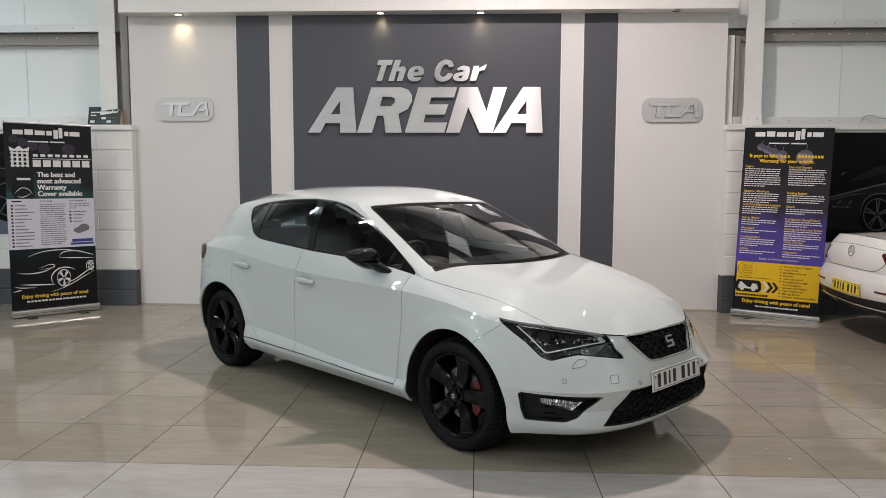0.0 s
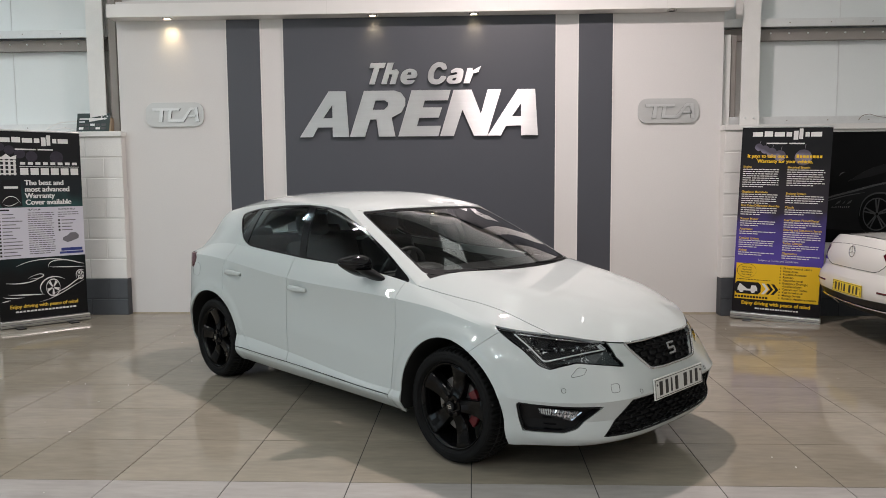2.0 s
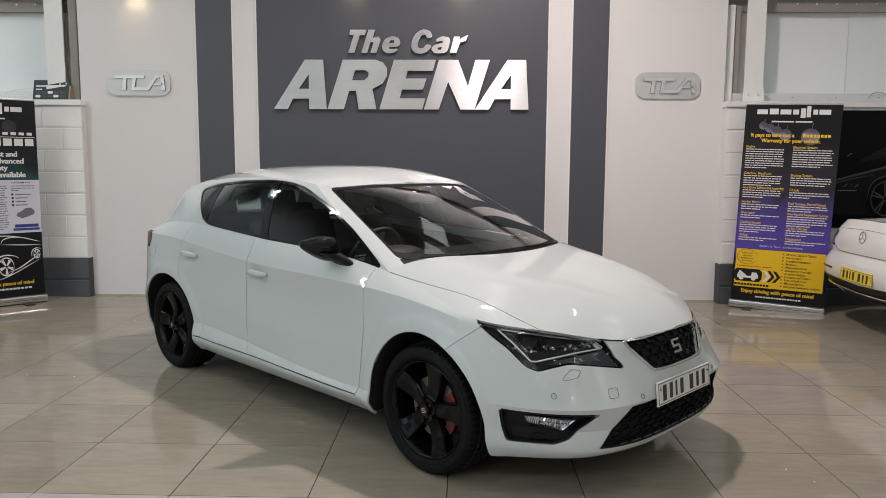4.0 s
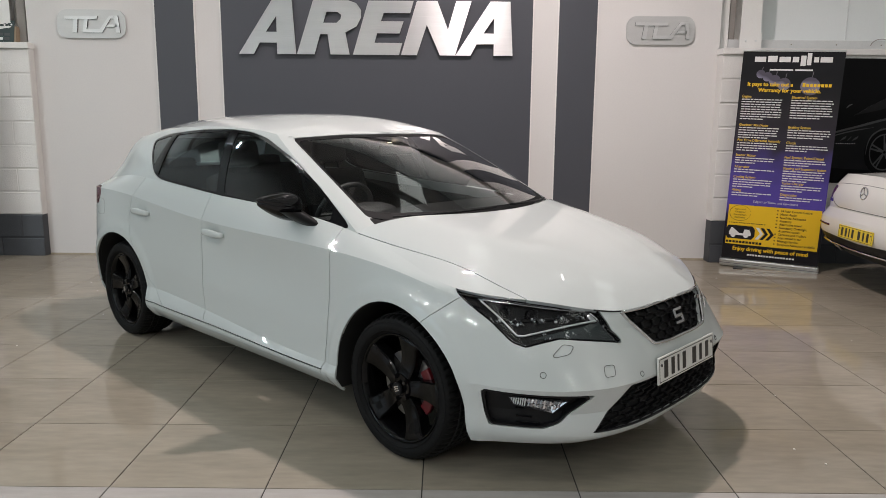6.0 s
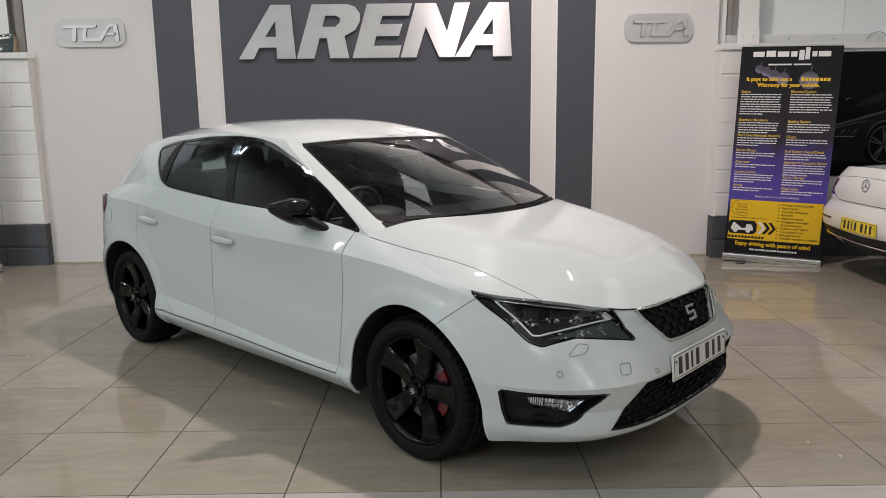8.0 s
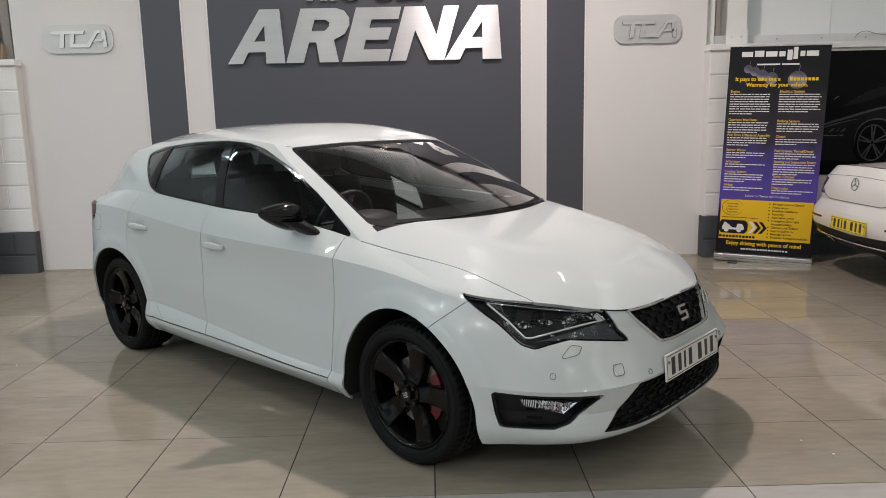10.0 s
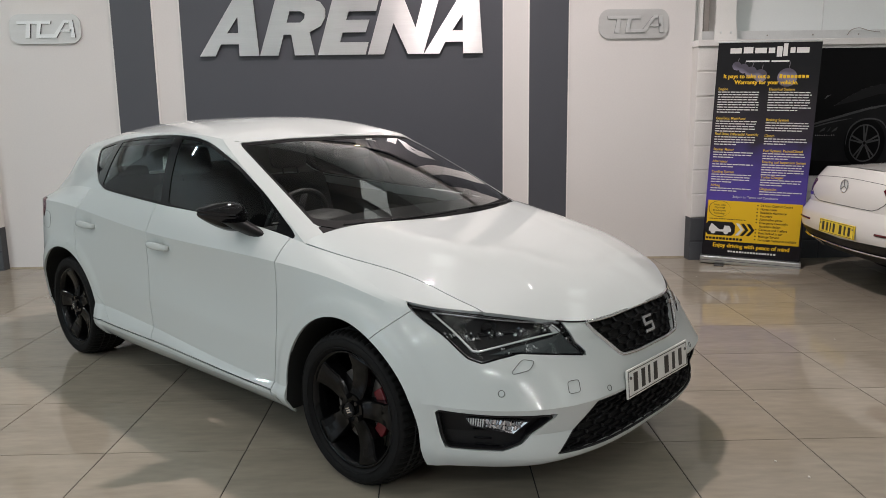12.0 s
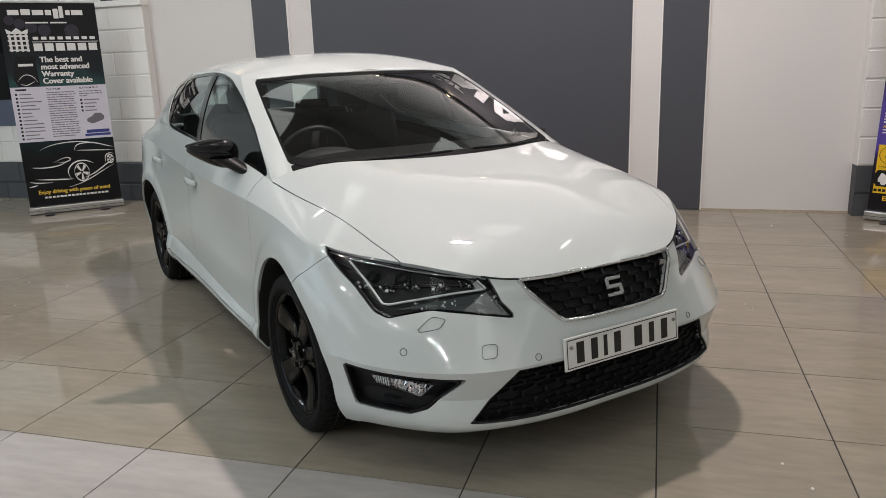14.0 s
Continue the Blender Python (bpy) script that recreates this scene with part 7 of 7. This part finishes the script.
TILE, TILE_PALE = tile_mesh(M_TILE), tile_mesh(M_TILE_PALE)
rest = {0: [], 1: []}
for i in range(-15, 15):
    for j in range(-20, 9):
        x, y = TX + i * PX, TY + j * PY
        if x < X0 - 0.2 or x + PX > X1 + 0.2 or y < Y0:
            continue
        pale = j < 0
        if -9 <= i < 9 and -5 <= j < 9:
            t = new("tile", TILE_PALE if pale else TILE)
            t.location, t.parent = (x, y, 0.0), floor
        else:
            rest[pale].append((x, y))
for pale, cells in rest.items():
    verts, faces = [], []
    for x, y in cells:
        k = len(verts)
        g = GAP / 2
        verts += [(x + a, y + b, z) for z in (0.0, -0.02) for a, b in ((g, g), (PX - g, g), (PX - g, PY - g), (g, PY - g))]
        faces += [(k, k + 1, k + 2, k + 3), (k, k + 4, k + 5, k + 1), (k + 1, k + 5, k + 6, k + 2), (k + 2, k + 6, k + 7, k + 3), (k + 3, k + 7, k + 4, k)]
    me = bpy.data.meshes.new("tiles")
    me.from_pydata(verts, [], faces)
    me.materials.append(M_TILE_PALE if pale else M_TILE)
    t = new("tiles", me)
    t.parent = floor
    t["kind"] = "stuff"

# ---- blocks of the two block walls ----
bm = box(0.005, BLOCK_L - 0.005, 0.0, 0.02, 0.005, BLOCK_H)
bmesh.ops.bevel(bm, geom=[e for e in bm.edges if all(v.co.y < 0.001 for v in e.verts)], offset=0.004, segments=1, affect="EDGES")
block_meshes = []
for m in (M_BLOCK, M_BLOCK_DARK):
    me = bpy.data.meshes.new("block")
    bm.to_mesh(me)
    me.materials.append(m)
    block_meshes.append(me)
bm.free()
for w, x0, x1, y in BLOCK_WALLS:
    west = x0 < 0
    for c in range(9):
        z = c * COURSE - 0.04
        for k in range(12):
            off = (0.22 if c % 2 else 0.0)
            a = (x1 - (k + 1) * BLOCK_L + off) if west else (x0 + k * BLOCK_L - off)
            lo, hi = max(a, x0), min(a + BLOCK_L, x1)
            if hi - lo < 0.05:
                continue
            b = new("block", block_meshes[1 if c < 2 else 0])
            b.parent = w
            b.location = (lo, y + random.uniform(-0.001, 0.001), max(z, -0.004))
            b.scale = ((hi - lo) / BLOCK_L, 1, 1 if z >= 0 else (BLOCK_H - 0.04) / BLOCK_H)
